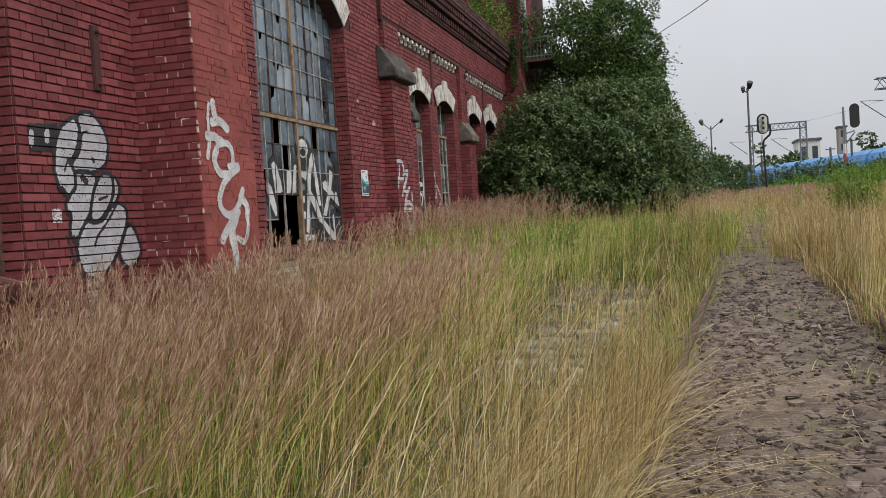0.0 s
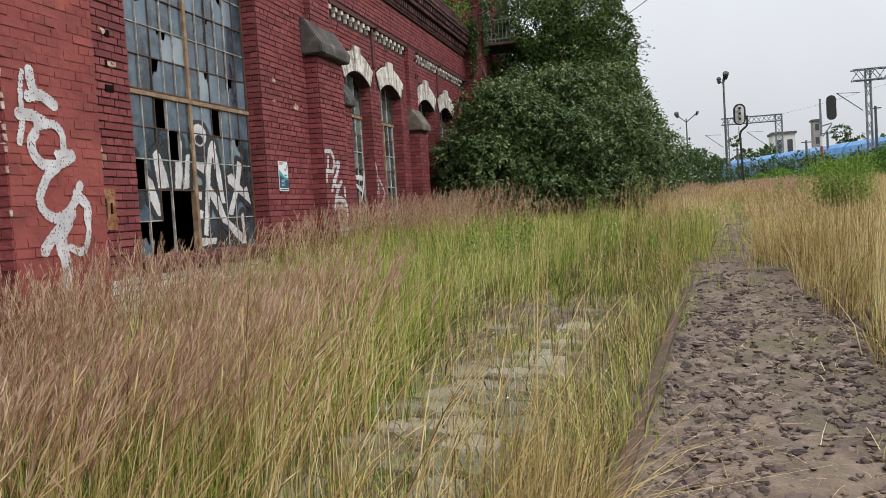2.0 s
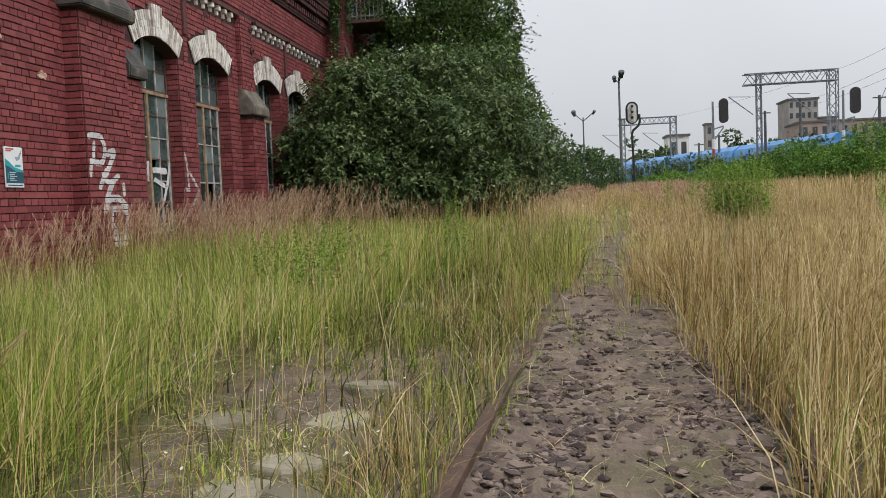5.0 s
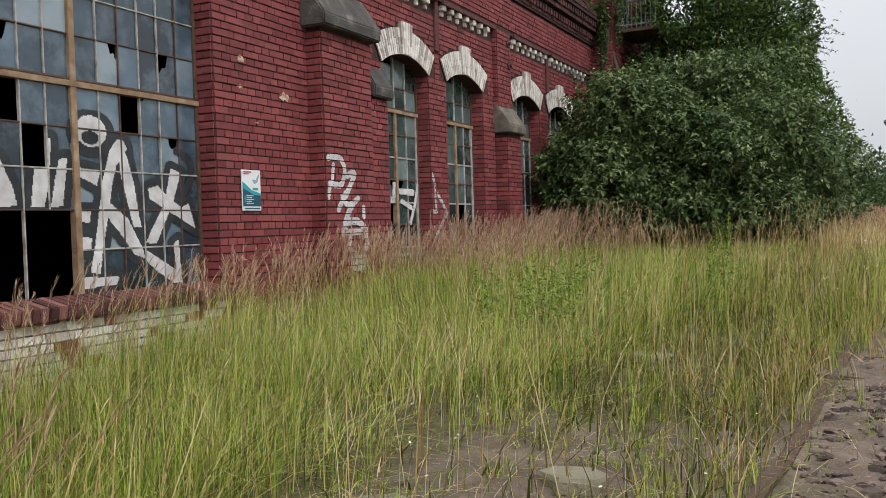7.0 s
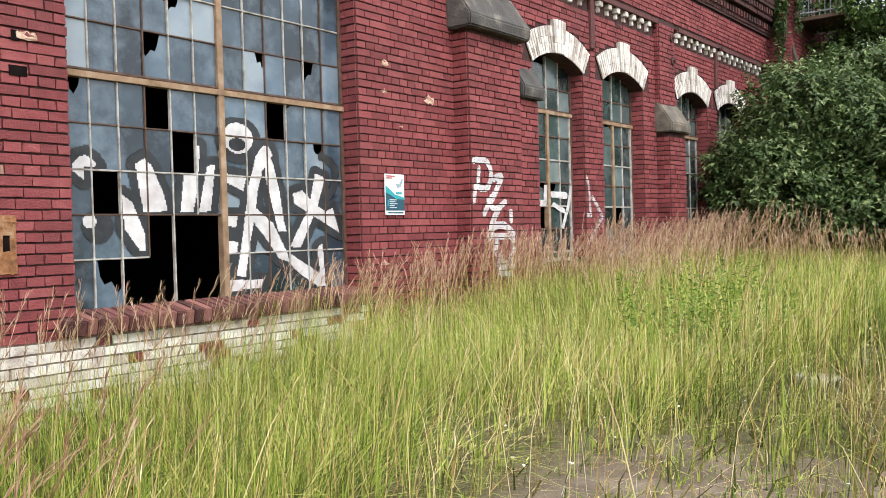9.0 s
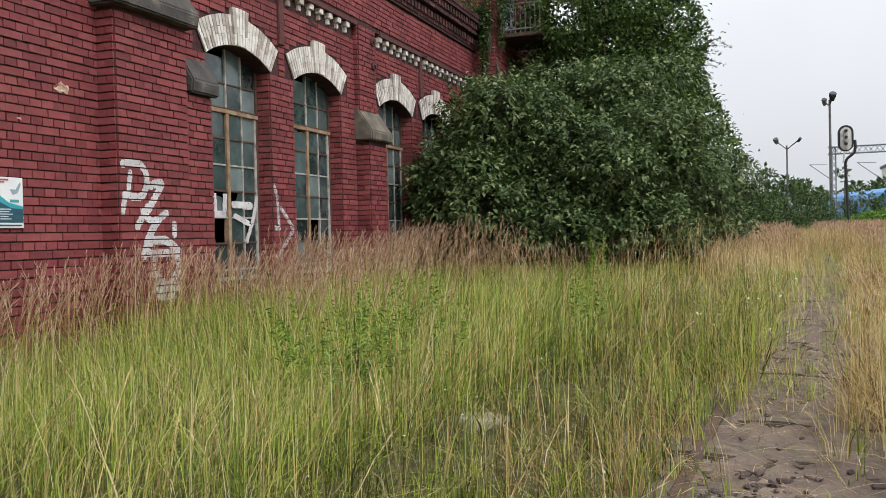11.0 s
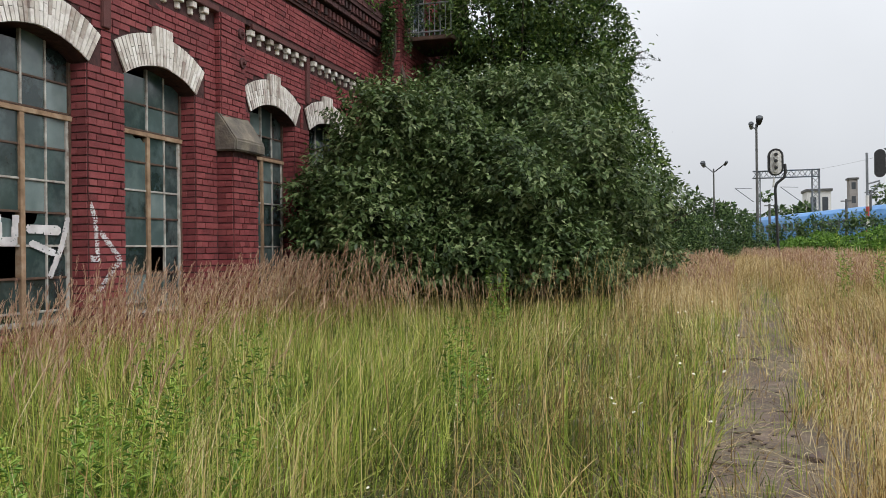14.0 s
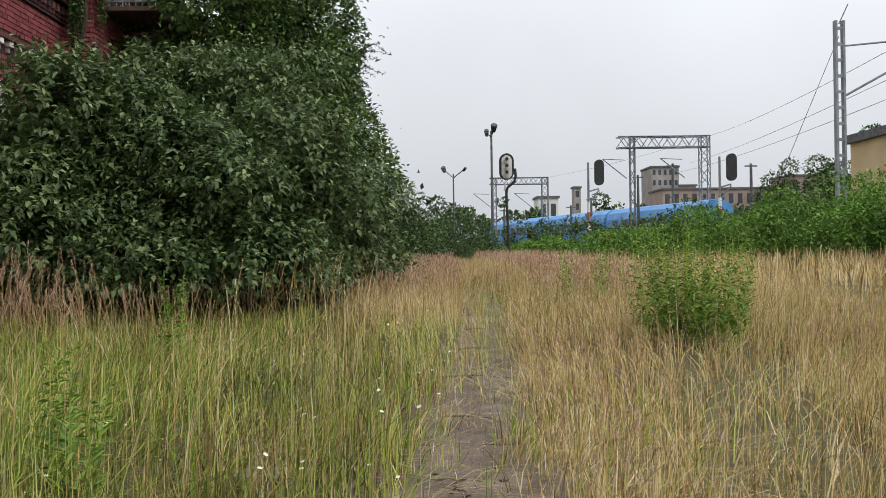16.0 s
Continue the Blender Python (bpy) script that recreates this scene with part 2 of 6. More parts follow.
def rail_x(y):
    """The left rail of the old track, which bends to the left far off."""
    y = np.asarray(y, float)
    return 5.13 + 0.083 * (y + 5) - 0.006 * np.clip(y - 6, 0, 60) ** 2 * (1 / (1 + 0.03 * np.clip(y - 6, 0, 60)))


# ---- ground ----
def axis(stops):
    return np.unique(np.concatenate([np.arange(a, b, s) for a, b, s in stops]).round(3))


gx = axis([(-3000, -300, 300), (-300, -30, 30), (-30, 0, 3), (0, 4.2, 0.12), (4.2, 7.4, 0.06), (7.4, 12, 0.12), (12, 40, 2), (40, 300, 20), (300, 3001, 300)])
gy = axis([(-3000, -300, 300), (-300, -20, 20), (-20, -14, 1), (-14, -11, 0.15), (-11, 0, 0.08), (0, 16, 0.15), (16, 40, 1), (40, 300, 20), (300, 3001, 300)])
GX, GY = np.meshgrid(gx, gy)
GZ = gz(GX, GY)
rough_zone = (GX > 0) & (GX < 12) & (GY > -14) & (GY < 16)
GO = GX - rail_x(GY)
in_bed = (GO > 0.06) & (GO < 1.45) & (GY < 0.5) & rough_zone
cloddy = in_bed * (0.35 + 0.65 * np.clip((np.abs(GO - 0.72) - 0.15) / 0.3, 0, 1))
GZ = GZ + rough_zone * RNG.normal(0, 0.008, GX.shape) + cloddy * RNG.normal(0, 0.015, GX.shape)
nx = len(gx)
ii = (np.arange(len(gy) - 1)[:, None] * nx + np.arange(nx - 1)[None]).ravel()
ground = obj("ground", np_mesh("ground", np.stack([GX, GY, GZ], -1).reshape(-1, 3), np.stack([ii, ii + 1, ii + nx + 1, ii + nx], 1)), M_SOIL)
turf = np.clip(np.where(GO < 0, -GO - 0.2, GO - 1.45) / 0.35, 0, 1) * (1 - 0.8 * np.clip((GO + 1.9) / 0.3, 0, 1) * (GO < 0) * (GY < -1.8))
ground.data.attributes.new("turf", 'FLOAT', 'POINT').data.foreach_set("value", turf.ravel().astype(np.float32))
gn, gl = M_SOIL.node_tree.nodes, M_SOIL.node_tree.links
turf_at, turf_mix, turf_ramp, turf_tex = gn.new("ShaderNodeAttribute"), gn.new("ShaderNodeMix"), gn.new("ShaderNodeValToRGB"), gn.new("ShaderNodeTexNoise")
turf_at.attribute_name = "turf"
turf_mix.data_type = 'RGBA'
turf_tex.inputs["Scale"].default_value, turf_tex.inputs["Detail"].default_value = 26.0, 8.0
turf_ramp.color_ramp.elements[0].position, turf_ramp.color_ramp.elements[0].color = 0.3, (0.035, 0.036, 0.012, 1)
turf_ramp.color_ramp.elements[1].position, turf_ramp.color_ramp.elements[1].color = 0.72, (0.15, 0.125, 0.055, 1)
soil_in = gn["Principled BSDF"].inputs["Base Color"]
gl.new(soil_in.links[0].from_socket, turf_mix.inputs["A"])
gl.new(gn["New Geometry"].outputs["Position"] if "New Geometry" in gn else gn["Geometry"].outputs["Position"], turf_tex.inputs["Vector"])
gl.new(turf_tex.outputs["Fac"], turf_ramp.inputs["Fac"])
gl.new(turf_ramp.outputs["Color"], turf_mix.inputs["B"])
gl.new(turf_at.outputs["Fac"], turf_mix.inputs["Factor"])
gl.new(turf_mix.outputs["Result"], soil_in)
ground.data.shade_smooth()
tagged(ground, "sandy trodden soil with moss and litter", "ground", kind="structure")

# ---- facade ----
COURSE, DEPTH = 0.077, 0.10
BIG = [(-10.36, -7.39, 0.80, 4.25, 0.62), (-3.30, -0.33, 0.80, 4.25, 0.62)]
SMALL = [(2.88, 4.22, 0.95, 3.55, 0.19), (4.79, 6.15, 0.95, 3.55, 0.19), (7.48, 8.86, 0.95, 3.55, 0.19), (9.36, 10.74, 0.95, 3.55, 0.19)]


def arch_of(o):
    """Centre and radius of the segmental arch over an opening."""
    half, rise = (o[1] - o[0]) / 2, o[4]
    r = (half * half + rise * rise) / (2 * rise)
    return (o[0] + o[1]) / 2, o[3] + rise - r, r


def cut_at(o, z, ring):
    """The stretch that an opening, with its arch ring, takes out of a course at height z."""
    if z < o[2]:
        return None
    yc, zc, r = arch_of(o)
    half = (o[1] - o[0]) / 2
    if z <= o[3]:
        return o[0], o[1]
    rr = r + ring
    if z >= zc + rr:
        return None
    w = math.sqrt(rr * rr - (z - zc) ** 2)
    spread = half * (1 + ring / r)
    return yc - min(w, spread), yc + min(w, spread)


def brick_rows(y0, y1, z0, z1, openings=(), ring=0.40, seed=0):
    """Bricks (u0, u1, v0, v1) that fill a face, leaving out its openings."""
    rng = random.Random(seed)
    out = []
    k0, k1 = math.ceil(z0 / COURSE - 0.01), math.floor(z1 / COURSE + 0.01)
    for k in range(k0, k1):
        v0 = k * COURSE
        runs = [(y0, y1)]
        for o in openings:
            c = cut_at(o, v0 + COURSE / 2, ring)
            if c:
                runs = [q for a, b in runs for q in ((a, min(b, c[0])), (max(a, c[1]), b)) if q[1] - q[0] > 0.03]
        for a, b in runs:
            u = a
            head = (k % 2 == 0)
            u1 = u + (0.125 if head else (0.19 if k % 4 == 1 else 0.0625 + 0.25))
            while u < b - 0.02:
                u1 = min(u1, b)
                if b - u1 < 0.05:
                    u1 = b
                out.append((u + 0.005, u1 - 0.005, v0 + 0.008, v0 + COURSE - 0.007))
                u = u1
                u1 = u + (0.125 if head != (rng.random() < 0.04) else 0.25)
    return out


def lay(name, rows, plane, along="y", side=1, proud=0.016, material=None, parent=None, label="", seed=1):
    """Joins bricks into one mesh on the plane x = plane (along y) or y = plane (along x)."""
    rng = np.random.default_rng(seed)
    r = np.array(rows)
    p = plane + side * (proud + rng.uniform(-0.004, 0.004, len(r)))
    back = plane - side * 0.02
    if along == "y":
        lo = np.stack([np.minimum(p, back), r[:, 0], r[:, 2]], 1)
        hi = np.stack([np.maximum(p, back), r[:, 1], r[:, 3]], 1)
    else:
        lo = np.stack([r[:, 0], np.minimum(p, back), r[:, 2]], 1)
        hi = np.stack([r[:, 1], np.maximum(p, back), r[:, 3]], 1)
    ob = obj(name, boxes_mesh(name, lo, hi, 0.0032), material or M_BRICK, parent, label)
    ob["kind"] = "stuff"
    return ob


def wall_solid(name, x0, x1, y0, y1, z0, z1, openings=()):
    """A thick wall with arched openings through it, in upright slices."""
    cuts = {y0, y1}
    for o in openings:
        cuts |= {o[0] + (o[1] - o[0]) * i / 14 for i in range(15)}
    cuts = sorted(c for c in cuts if y0 <= c <= y1)
    bm = bmesh.new()

    def prism(a, b, za, zb, top):
        v = [bm.verts.new((x, y, z)) for x in (x0, x1) for y, z in ((a, za), (b, zb), (b, top), (a, top))]
        for f in ((0, 1, 2, 3), (7, 6, 5, 4), (0, 4, 5, 1), (1, 5, 6, 2), (2, 6, 7, 3), (3, 7, 4, 0)):
            bm.faces.new([v[i] for i in f])

    for a, b in zip(cuts, cuts[1:]):
        o = next((o for o in openings if o[0] - 1e-6 <= a and b <= o[1] + 1e-6), None)
        if not o:
            prism(a, b, z0, z0, z1)
            continue
        if o[2] > z0:
            prism(a, b, z0, z0, o[2])
        yc, zc, r = arch_of(o)
        prism(a, b, zc + math.sqrt(max(r * r - (a - yc) ** 2, 0)), zc + math.sqrt(max(r * r - (b - yc) ** 2, 0)), z1)
    bmesh.ops.recalc_face_normals(bm, faces=bm.faces)
    return part(name, bm, M_MORTAR)


wall_w = tagged(wall_solid("wall_west", -0.40, 0.0, -10.9, 12.3, -1.2, 5.35, BIG + SMALL), "red brick workshop wall with dark mortar joints", "wall", kind="structure")
NEAR = (-0.33, 1.23, 1.0, 2.55)     # the stretch beside the path whose bricks stand singly
rows = brick_rows(-10.9, 2.3, -0.4, 5.35, BIG, 0.40, 1)
rows = [r for r in rows if not (-5.81 < (r[0] + r[1]) / 2 < -4.74)]
single = [r for r in rows if NEAR[0] - 0.01 < r[0] and r[1] < NEAR[1] + 0.01 and NEAR[2] < r[2] < NEAR[3]]
flake = random.Random(31)
white = [r for r in rows if r[3] < 0.72 and -4.7 < r[0] and r[1] < -0.25 and flake.random() > 0.14]
pale = [r for r in rows if -4.7 < r[0] and r[1] < -3.72 and 1.6 < r[2] < 2.0]
skip = set(single) | set(white) | set(pale)
lay("brickwork", [r for r in rows if r not in skip], 0.0, parent=wall_w)
lay("whitewashed_brickwork", white, 0.0, material=M_WHITEBRICK, parent=wall_w, label="flaking whitewashed bricks")
tagged(part("trim_limewash", box_bm(0.0, 0.0035, -4.70, -0.25, -0.3, 0.70), M_LIMEJOINT), "limewash filling the joints of the plinth", "plinth", kind="structure")
lay("pale_brick_patch", pale, 0.0, parent=wall_w, label="newer pale brick patch", material=mat("pale_brick", [(0.0, (0.24, 0.13, 0.09)), (1.0, (0.42, 0.28, 0.21))], pick="island", bump=0.5))
lay("brickwork", brick_rows(2.3, 6.62, -0.1, 4.5, SMALL[:2], 0.40, 2), 0.0, parent=wall_w, seed=2)
lay("brickwork", brick_rows(7.22, 12.3, 0.1, 4.5, SMALL[2:], 0.40, 3), 0.0, parent=wall_w, seed=3)
UP = 0.085
upper = part("wall_upper", box_bm(0.0, UP, 1.30, 12.3, 4.70, 5.35), M_MORTAR)
tagged(upper, "projecting upper band of red brick wall", "wall", kind="structure")
lay("brickwork", brick_rows(1.30, 12.3, 4.70, 5.35, (), 0, 4), UP, parent=upper, seed=4)


def strip(y0, y1, z0, z1, x, name, label):
    """A brick pilaster: solid core with bricks on its front and both sides."""
    core = part(name, box_bm(-0.05, x, y0, y1, z0, z1), M_MORTAR)
    tagged(core, label, "pilaster", kind="structure")
    s = int((y0 + z1 + 30) * 100)
    lay("brickwork", brick_rows(y0, y1, z0, z1, (), 0, s), x, parent=core, seed=s)
    side = brick_rows(0.0, x, z0, z1, (), 0, s + 1)
    lay("brickwork", side, y0, "x", -1, parent=core, seed=s + 1)
    lay("brickwork", side, y1, "x", 1, parent=core, seed=s + 2)
    return core


strip(1.23, 2.27, -0.5, 3.66, 0.21, "pilaster", "red brick buttress with a sloping stone cap")
strip(2.27, 2.80, -0.5, 3.02, 0.13, "pilaster", "low red brick buttress beside a window")
strip(1.36, 2.16, 4.00, 4.70, 0.085, "pilaster", "flat red brick pilaster strip under the cornice")
strip(6.66, 7.28, -0.3, 2.92, 0.22, "pilaster", "red brick buttress with a sloping stone cap")
strip(6.62, 7.22, 2.92, 4.70, 0.085, "pilaster", "flat red brick pilaster strip under the cornice")


def stone_cap(y0, y1, z0, z1, x, stone, label):
    """A weathered coping stone: square nose, then a slope back to the wall."""
    bm = bmesh.new()
    prof = [(0.0, z0), (x, z0), (x + 0.01, z0 + 0.14), (0.07, z1), (0.0, z1)]
    a = [bm.verts.new((px, y0, pz)) for px, pz in prof]
    b = [bm.verts.new((px, y1, pz)) for px, pz in prof]
    bm.faces.new(a)
    bm.faces.new(b[::-1])
    for i in range(len(prof)):
        j = (i + 1) % len(prof)
        bm.faces.new((a[j], a[i], b[i], b[j]))
    bmesh.ops.recalc_face_normals(bm, faces=bm.faces)
    bmesh.ops.bevel(bm, geom=list(bm.edges), offset=0.018, segments=2, affect='EDGES')
    bmesh.ops.subdivide_edges(bm, edges=list(bm.edges), cuts=2, use_grid_fill=True)
    for v in bm.verts:
        v.co += Vector(noise.noise_vector(v.co * 6)) * 0.012
    return tagged(part("stone_cap", bm, stone), label, "coping stone", "buttress copings")


M_PALESTONE = mat("pale_sandstone", [(0.2, (0.06, 0.054, 0.048)), (0.5, (0.14, 0.122, 0.10)), (0.85, (0.32, 0.27, 0.20))], scale=4, rough=0.9, bump=0.6, bump_scale=35, stain=(0.06, 0.055, 0.05), stain_amount=0.8, stain_scale=2.2)
stone_cap(1.12, 2.36, 3.66, 4.22, 0.34, M_STONE, "weathered grey sandstone coping on a tall brick buttress")
stone_cap(2.38, 2.86, 3.02, 3.42, 0.21, M_STONE, "small sooty sandstone coping beside a window")
stone_cap(6.58, 7.34, 2.92, 3.42, 0.31, M_PALESTONE, "pale sandstone coping with a sooty slope")

# the big plastered buttress
pier = tagged(part("buttress", box_bm(0.0, 0.66, -5.80, -4.74, -1.0, 5.9, 0.0), M_PLASTER), "tall brick buttress with peeling red plaster on its front", "buttress", kind="structure")
lay("brickwork", brick_rows(0.0, 0.66, -0.6, 5.9, (), 0, 8), -5.80, "x", -1, parent=pier, seed=8)
lay("brickwork", brick_rows(-5.80, -4.74, -0.6, 5.9, (), 0, 10), 0.66, proud=0.004, material=M_PLASTER, parent=pier, seed=10, label="peeling red plaster over the brick courses")
lay("brickwork", brick_rows(0.0, 0.66, -0.6, 5.9, (), 0, 9), -4.74, "x", 1, parent=pier, seed=9)

# cornice, parapet and roof
for i, (z0, z1, x, m, lab) in enumerate([(5.35, 5.45, 0.13, M_DARKBRICK, "sooty brick cornice course"), (5.62, 5.72, 0.24, M_DARKBRICK, "sooty brick cornice course"), (5.86, 6.05, 0.32, M_DARKBRICK, "sooty brick cornice course"), (6.05, 6.32, 0.20, M_DARKBRICK, "crumbling sooty parapet")]):
    c = part("cornice", box_bm(-0.40, x, -10.9, 12.3, z0, z1), M_MORTAR)
    tagged(c, lab, "cornice", kind="structure")
    lay("brickwork", brick_rows(-10.9, 12.3, z0, z1 + 0.03, (), 0, 20 + i), x, parent=c, material=m, seed=20 + i)
back = part("trim", box_bm(-0.40, 0.10, -10.9, 12.3, 5.45, 5.86), M_DARKBRICK)
tagged(back, "recessed sooty brickwork between cornice courses", "cornice", kind="structure")
# added room shell, painted near black so the broken windows look into shade
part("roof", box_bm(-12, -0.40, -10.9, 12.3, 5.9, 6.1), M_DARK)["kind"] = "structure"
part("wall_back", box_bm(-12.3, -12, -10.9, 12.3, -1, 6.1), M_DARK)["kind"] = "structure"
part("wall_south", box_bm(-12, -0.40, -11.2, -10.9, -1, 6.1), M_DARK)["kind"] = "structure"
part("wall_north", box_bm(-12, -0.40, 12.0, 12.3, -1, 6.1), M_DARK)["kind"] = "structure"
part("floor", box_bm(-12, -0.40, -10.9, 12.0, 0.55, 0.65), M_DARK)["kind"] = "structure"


# pale lime bleeding out of the joints on the buttress side
rng_f = np.random.default_rng(77)
fl = [r for r in brick_rows(0.0, 0.66, -0.2, 5.9, (), 0, 8) if rng_f.uniform() < 0.34]
lo = [(r[1] - 0.002, -5.82, r[2] + 0.01 * rng_f.uniform()) for r in fl] + [(r[0] + 0.03 * rng_f.uniform(), -5.818, r[3] - 0.001) for r in fl[::3]]
hi = [(r[1] + 0.009, -5.79, r[3] - 0.02 * rng_f.uniform()) for r in fl] + [(r[0] + 0.06 + 0.05 * rng_f.uniform(), -5.79, r[3] + 0.009) for r in fl[::3]]
lime = obj("lime_bloom", boxes_mesh("lime_bloom", lo, hi, 0.003), mat("lime_bloom", [(0.3, (0.32, 0.2, 0.16)), (0.7, (0.6, 0.5, 0.44))], scale=25, rough=0.95, bump=0.4), pier, "pale lime bleeding from the joints")
lime["kind"] = "stuff"


# ---- arches ----
def arch_ring(o, thick, count, name, split=True):
    """White voussoir bricks round an arch, each on its own, with a proud keystone."""
    yc, zc, r = arch_of(o)
    half = math.asin(min(1.0, (o[1] - o[0]) / 2 / r))
    ring = empty(name, (0, yc, o[3]), "segmental arch of white painted bricks over a window", "arch", kind="structure")
    rng = random.Random(int(o[0] * 100))
    for i in range(count):
        a0, a1 = -half + 2 * half * i / count, -half + 2 * half * (i + 1) / count
        key = abs(i - (count - 1) / 2) < 2.1
        top = thick + (0.09 if key else 0.0)
        cut = thick * (0.38 if i % 2 else 0.62)
        for q0, q1 in ((0.0, cut), (cut, top)):
            x1 = 0.034 + (0.022 if key else 0.0) + rng.uniform(-0.003, 0.003)
            g = 0.0055
            v = []
            for x in (-0.06, x1):
                for a, q in ((a0 + g / r, q0 + 0.003), (a1 - g / r, q0 + 0.003), (a1 - g / r, q1 - 0.003), (a0 + g / r, q1 - 0.003)):
                    v.append((x, (r + q) * math.sin(a), zc - o[3] + (r + q) * math.cos(a)))
            me = np_mesh("brick", v, QUADS)
            me.shade_flat()
            obj("brick", me, M_VOUSSOIR, ring)
    bm = bmesh.new()
    pts = [(-half + 2 * half * i / 16) for i in range(17)]
    for a0, a1 in zip(pts, pts[1:]):
        v = [bm.verts.new((x, (r + q) * math.sin(a), zc - o[3] + (r + q) * math.cos(a))) for x in (-0.05, 0.018) for a, q in ((a0, 0.002), (a1, 0.002), (a1, thick), (a0, thick))]
        for f in QUADS.tolist():
            bm.faces.new([v[i] for i in f])
    bmesh.ops.recalc_face_normals(bm, faces=bm.faces)
    part("mortar_bed", bm, M_MORTAR, ring)


for i, o in enumerate(SMALL):
    arch_ring(o, 0.36, 27, "trim_arch_%d" % (i + 1))
for i, o in enumerate(BIG):
    arch_ring(o, 0.42, 49, "trim_arch_%d" % (i + 5))


def reveal(o, x0):
    """Brick-lined sides of an opening."""
    for y, side in ((o[0], 1), (o[1], -1)):
        rows_ = brick_rows(x0, 0.0, max(o[2], 0.4), o[3] + 0.03, (), 0, int(abs(y) * 91))
        lay("brickwork", rows_, y, "x", side, proud=0.012, parent=wall_w, seed=int(abs(y) * 77))


for o in BIG + SMALL:
    reveal(o, -0.24)

# ---- dentil bands ----
for y0, y1, first in ((2.20, 4.40, 0), (4.62, 6.56, 0), (7.40, 9.20, 0), (9.42, 11.9, 0)):
    band = empty("trim_dentils", (0, (y0 + y1) / 2, 4.6), "row of white-tipped brick corbels under a dark ledge", "frieze", "corbel friezes", kind="structure")
    m = (y0 + y1) / 2
    part("ledge", box_bm(-0.02, 0.115, y0 - m, y1 - m, 0.06, 0.135, 0.006), M_DARKBRICK, band)
    part("backing", box_bm(-0.02, 0.012, y0 - m, y1 - m, -0.20, 0.06), M_MORTAR, band)
    up_me = down_me = None
    y = y0 + 0.06
    while y < y1 - 0.05:
        if up_me is None:
            up_me = part("corbel", box_bm(0.0, 0.095, -0.052, 0.052, -0.02, 0.058, 0.006), M_VOUSSOIR, band)
            down_me = part("corbel", box_bm(0.0, 0.055, -0.03, 0.03, -0.10, -0.022, 0.006), M_VOUSSOIR, band)
            up_me.location.y = down_me.location.y = y - m
        else:
            for src in (up_me, down_me):
                c = obj("corbel", src.data, None, band)
                c.location.y = y - m
        y += 0.27
for y0, y1 in ((4.42, 4.58), (9.23, 9.38)):
    strap = part("wall_tie_bar", box_bm(0.0, 0.05, y0, y1 - 0.03, 3.95, 4.72, 0.008), M_DARKBRICK)
    tagged(strap, "dark iron tie plate fixed to the brick wall", "tie plate", "wall tie plates")
bm = box_bm(0.0, 0.045, -6.43, -6.33, 2.47, 3.06, 0.008)
for z in (2.53, 3.0):
    tube(bm, (0.04, -6.38, z), (0.075, -6.38, z), 0.022, 0.015, 8)
tagged(part("wall_tie_bar", bm, M_DARKBRICK), "red painted iron tie plate bolted to the wall", "tie plate", "wall tie plates")
for y, z in ((7.10, 4.52), (7.13, 4.14), (6.98, 1.95)):
    bm = bmesh.new()
    tube(bm, (0.08, y, z), (0.125, y, z), 0.075, 0.07, 20)
    tube(bm, (0.12, y, z), (0.16, y, z), 0.03, 0.026, 6)
    tagged(part("anchor_washer", bm, M_DARKBRICK), "round dark iron anchor washer on a pilaster", "anchor plate", "wall anchors")

# dentils of the cornice: every second brick stands out
lo, hi = [], []
for z, x, pitch in ((5.46, 0.19, 0.155), (5.73, 0.29, 0.155)):
    y = -10.8
    while y < 12.2:
        lo.append((0.05, y, z))
        hi.append((x, y + 0.085, z + 0.12))
        y += pitch
corn = obj("cornice_dentils", boxes_mesh("cornice_dentils", lo, hi, 0.003), M_DARKBRICK)
tagged(corn, "sooty brick dentils of the cornice", "cornice", kind="stuff")

# ---- windows ----
# besides dirt, blue base and mottled stain paint in a cloudy sky's reflection
M_GLASS = mat("dirty_sky_tinted_glass", [(0.0, (0.012, 0.021, 0.03)), (0.42, (0.035, 0.058, 0.08)), (0.76, (0.10, 0.15, 0.20)), (1.0, (0.26, 0.31, 0.35))], scale=3.0, rough=0.12, pick="object", spec=0.7, stain=(0.19, 0.25, 0.31), stain_amount=0.5, stain_scale=2.2, bump=0.05, bump_scale=6)
M_GLASS2 = mat("greenish_window_glass", [(0.0, (0.012, 0.022, 0.022)), (0.42, (0.03, 0.052, 0.052)), (0.76, (0.075, 0.11, 0.11)), (1.0, (0.2, 0.25, 0.25))], scale=3.0, rough=0.14, pick="object", spec=0.8, stain=(0.14, 0.19, 0.19), stain_amount=0.5, stain_scale=2.5)
# almost black, standing in for the shade inside holes that are not cut
M_HOLE = mat("painted_hole_shade", [(0.3, (0.004, 0.003, 0.003)), (0.7, (0.012, 0.009, 0.008))], scale=9, rough=0.95, spec=0.05)


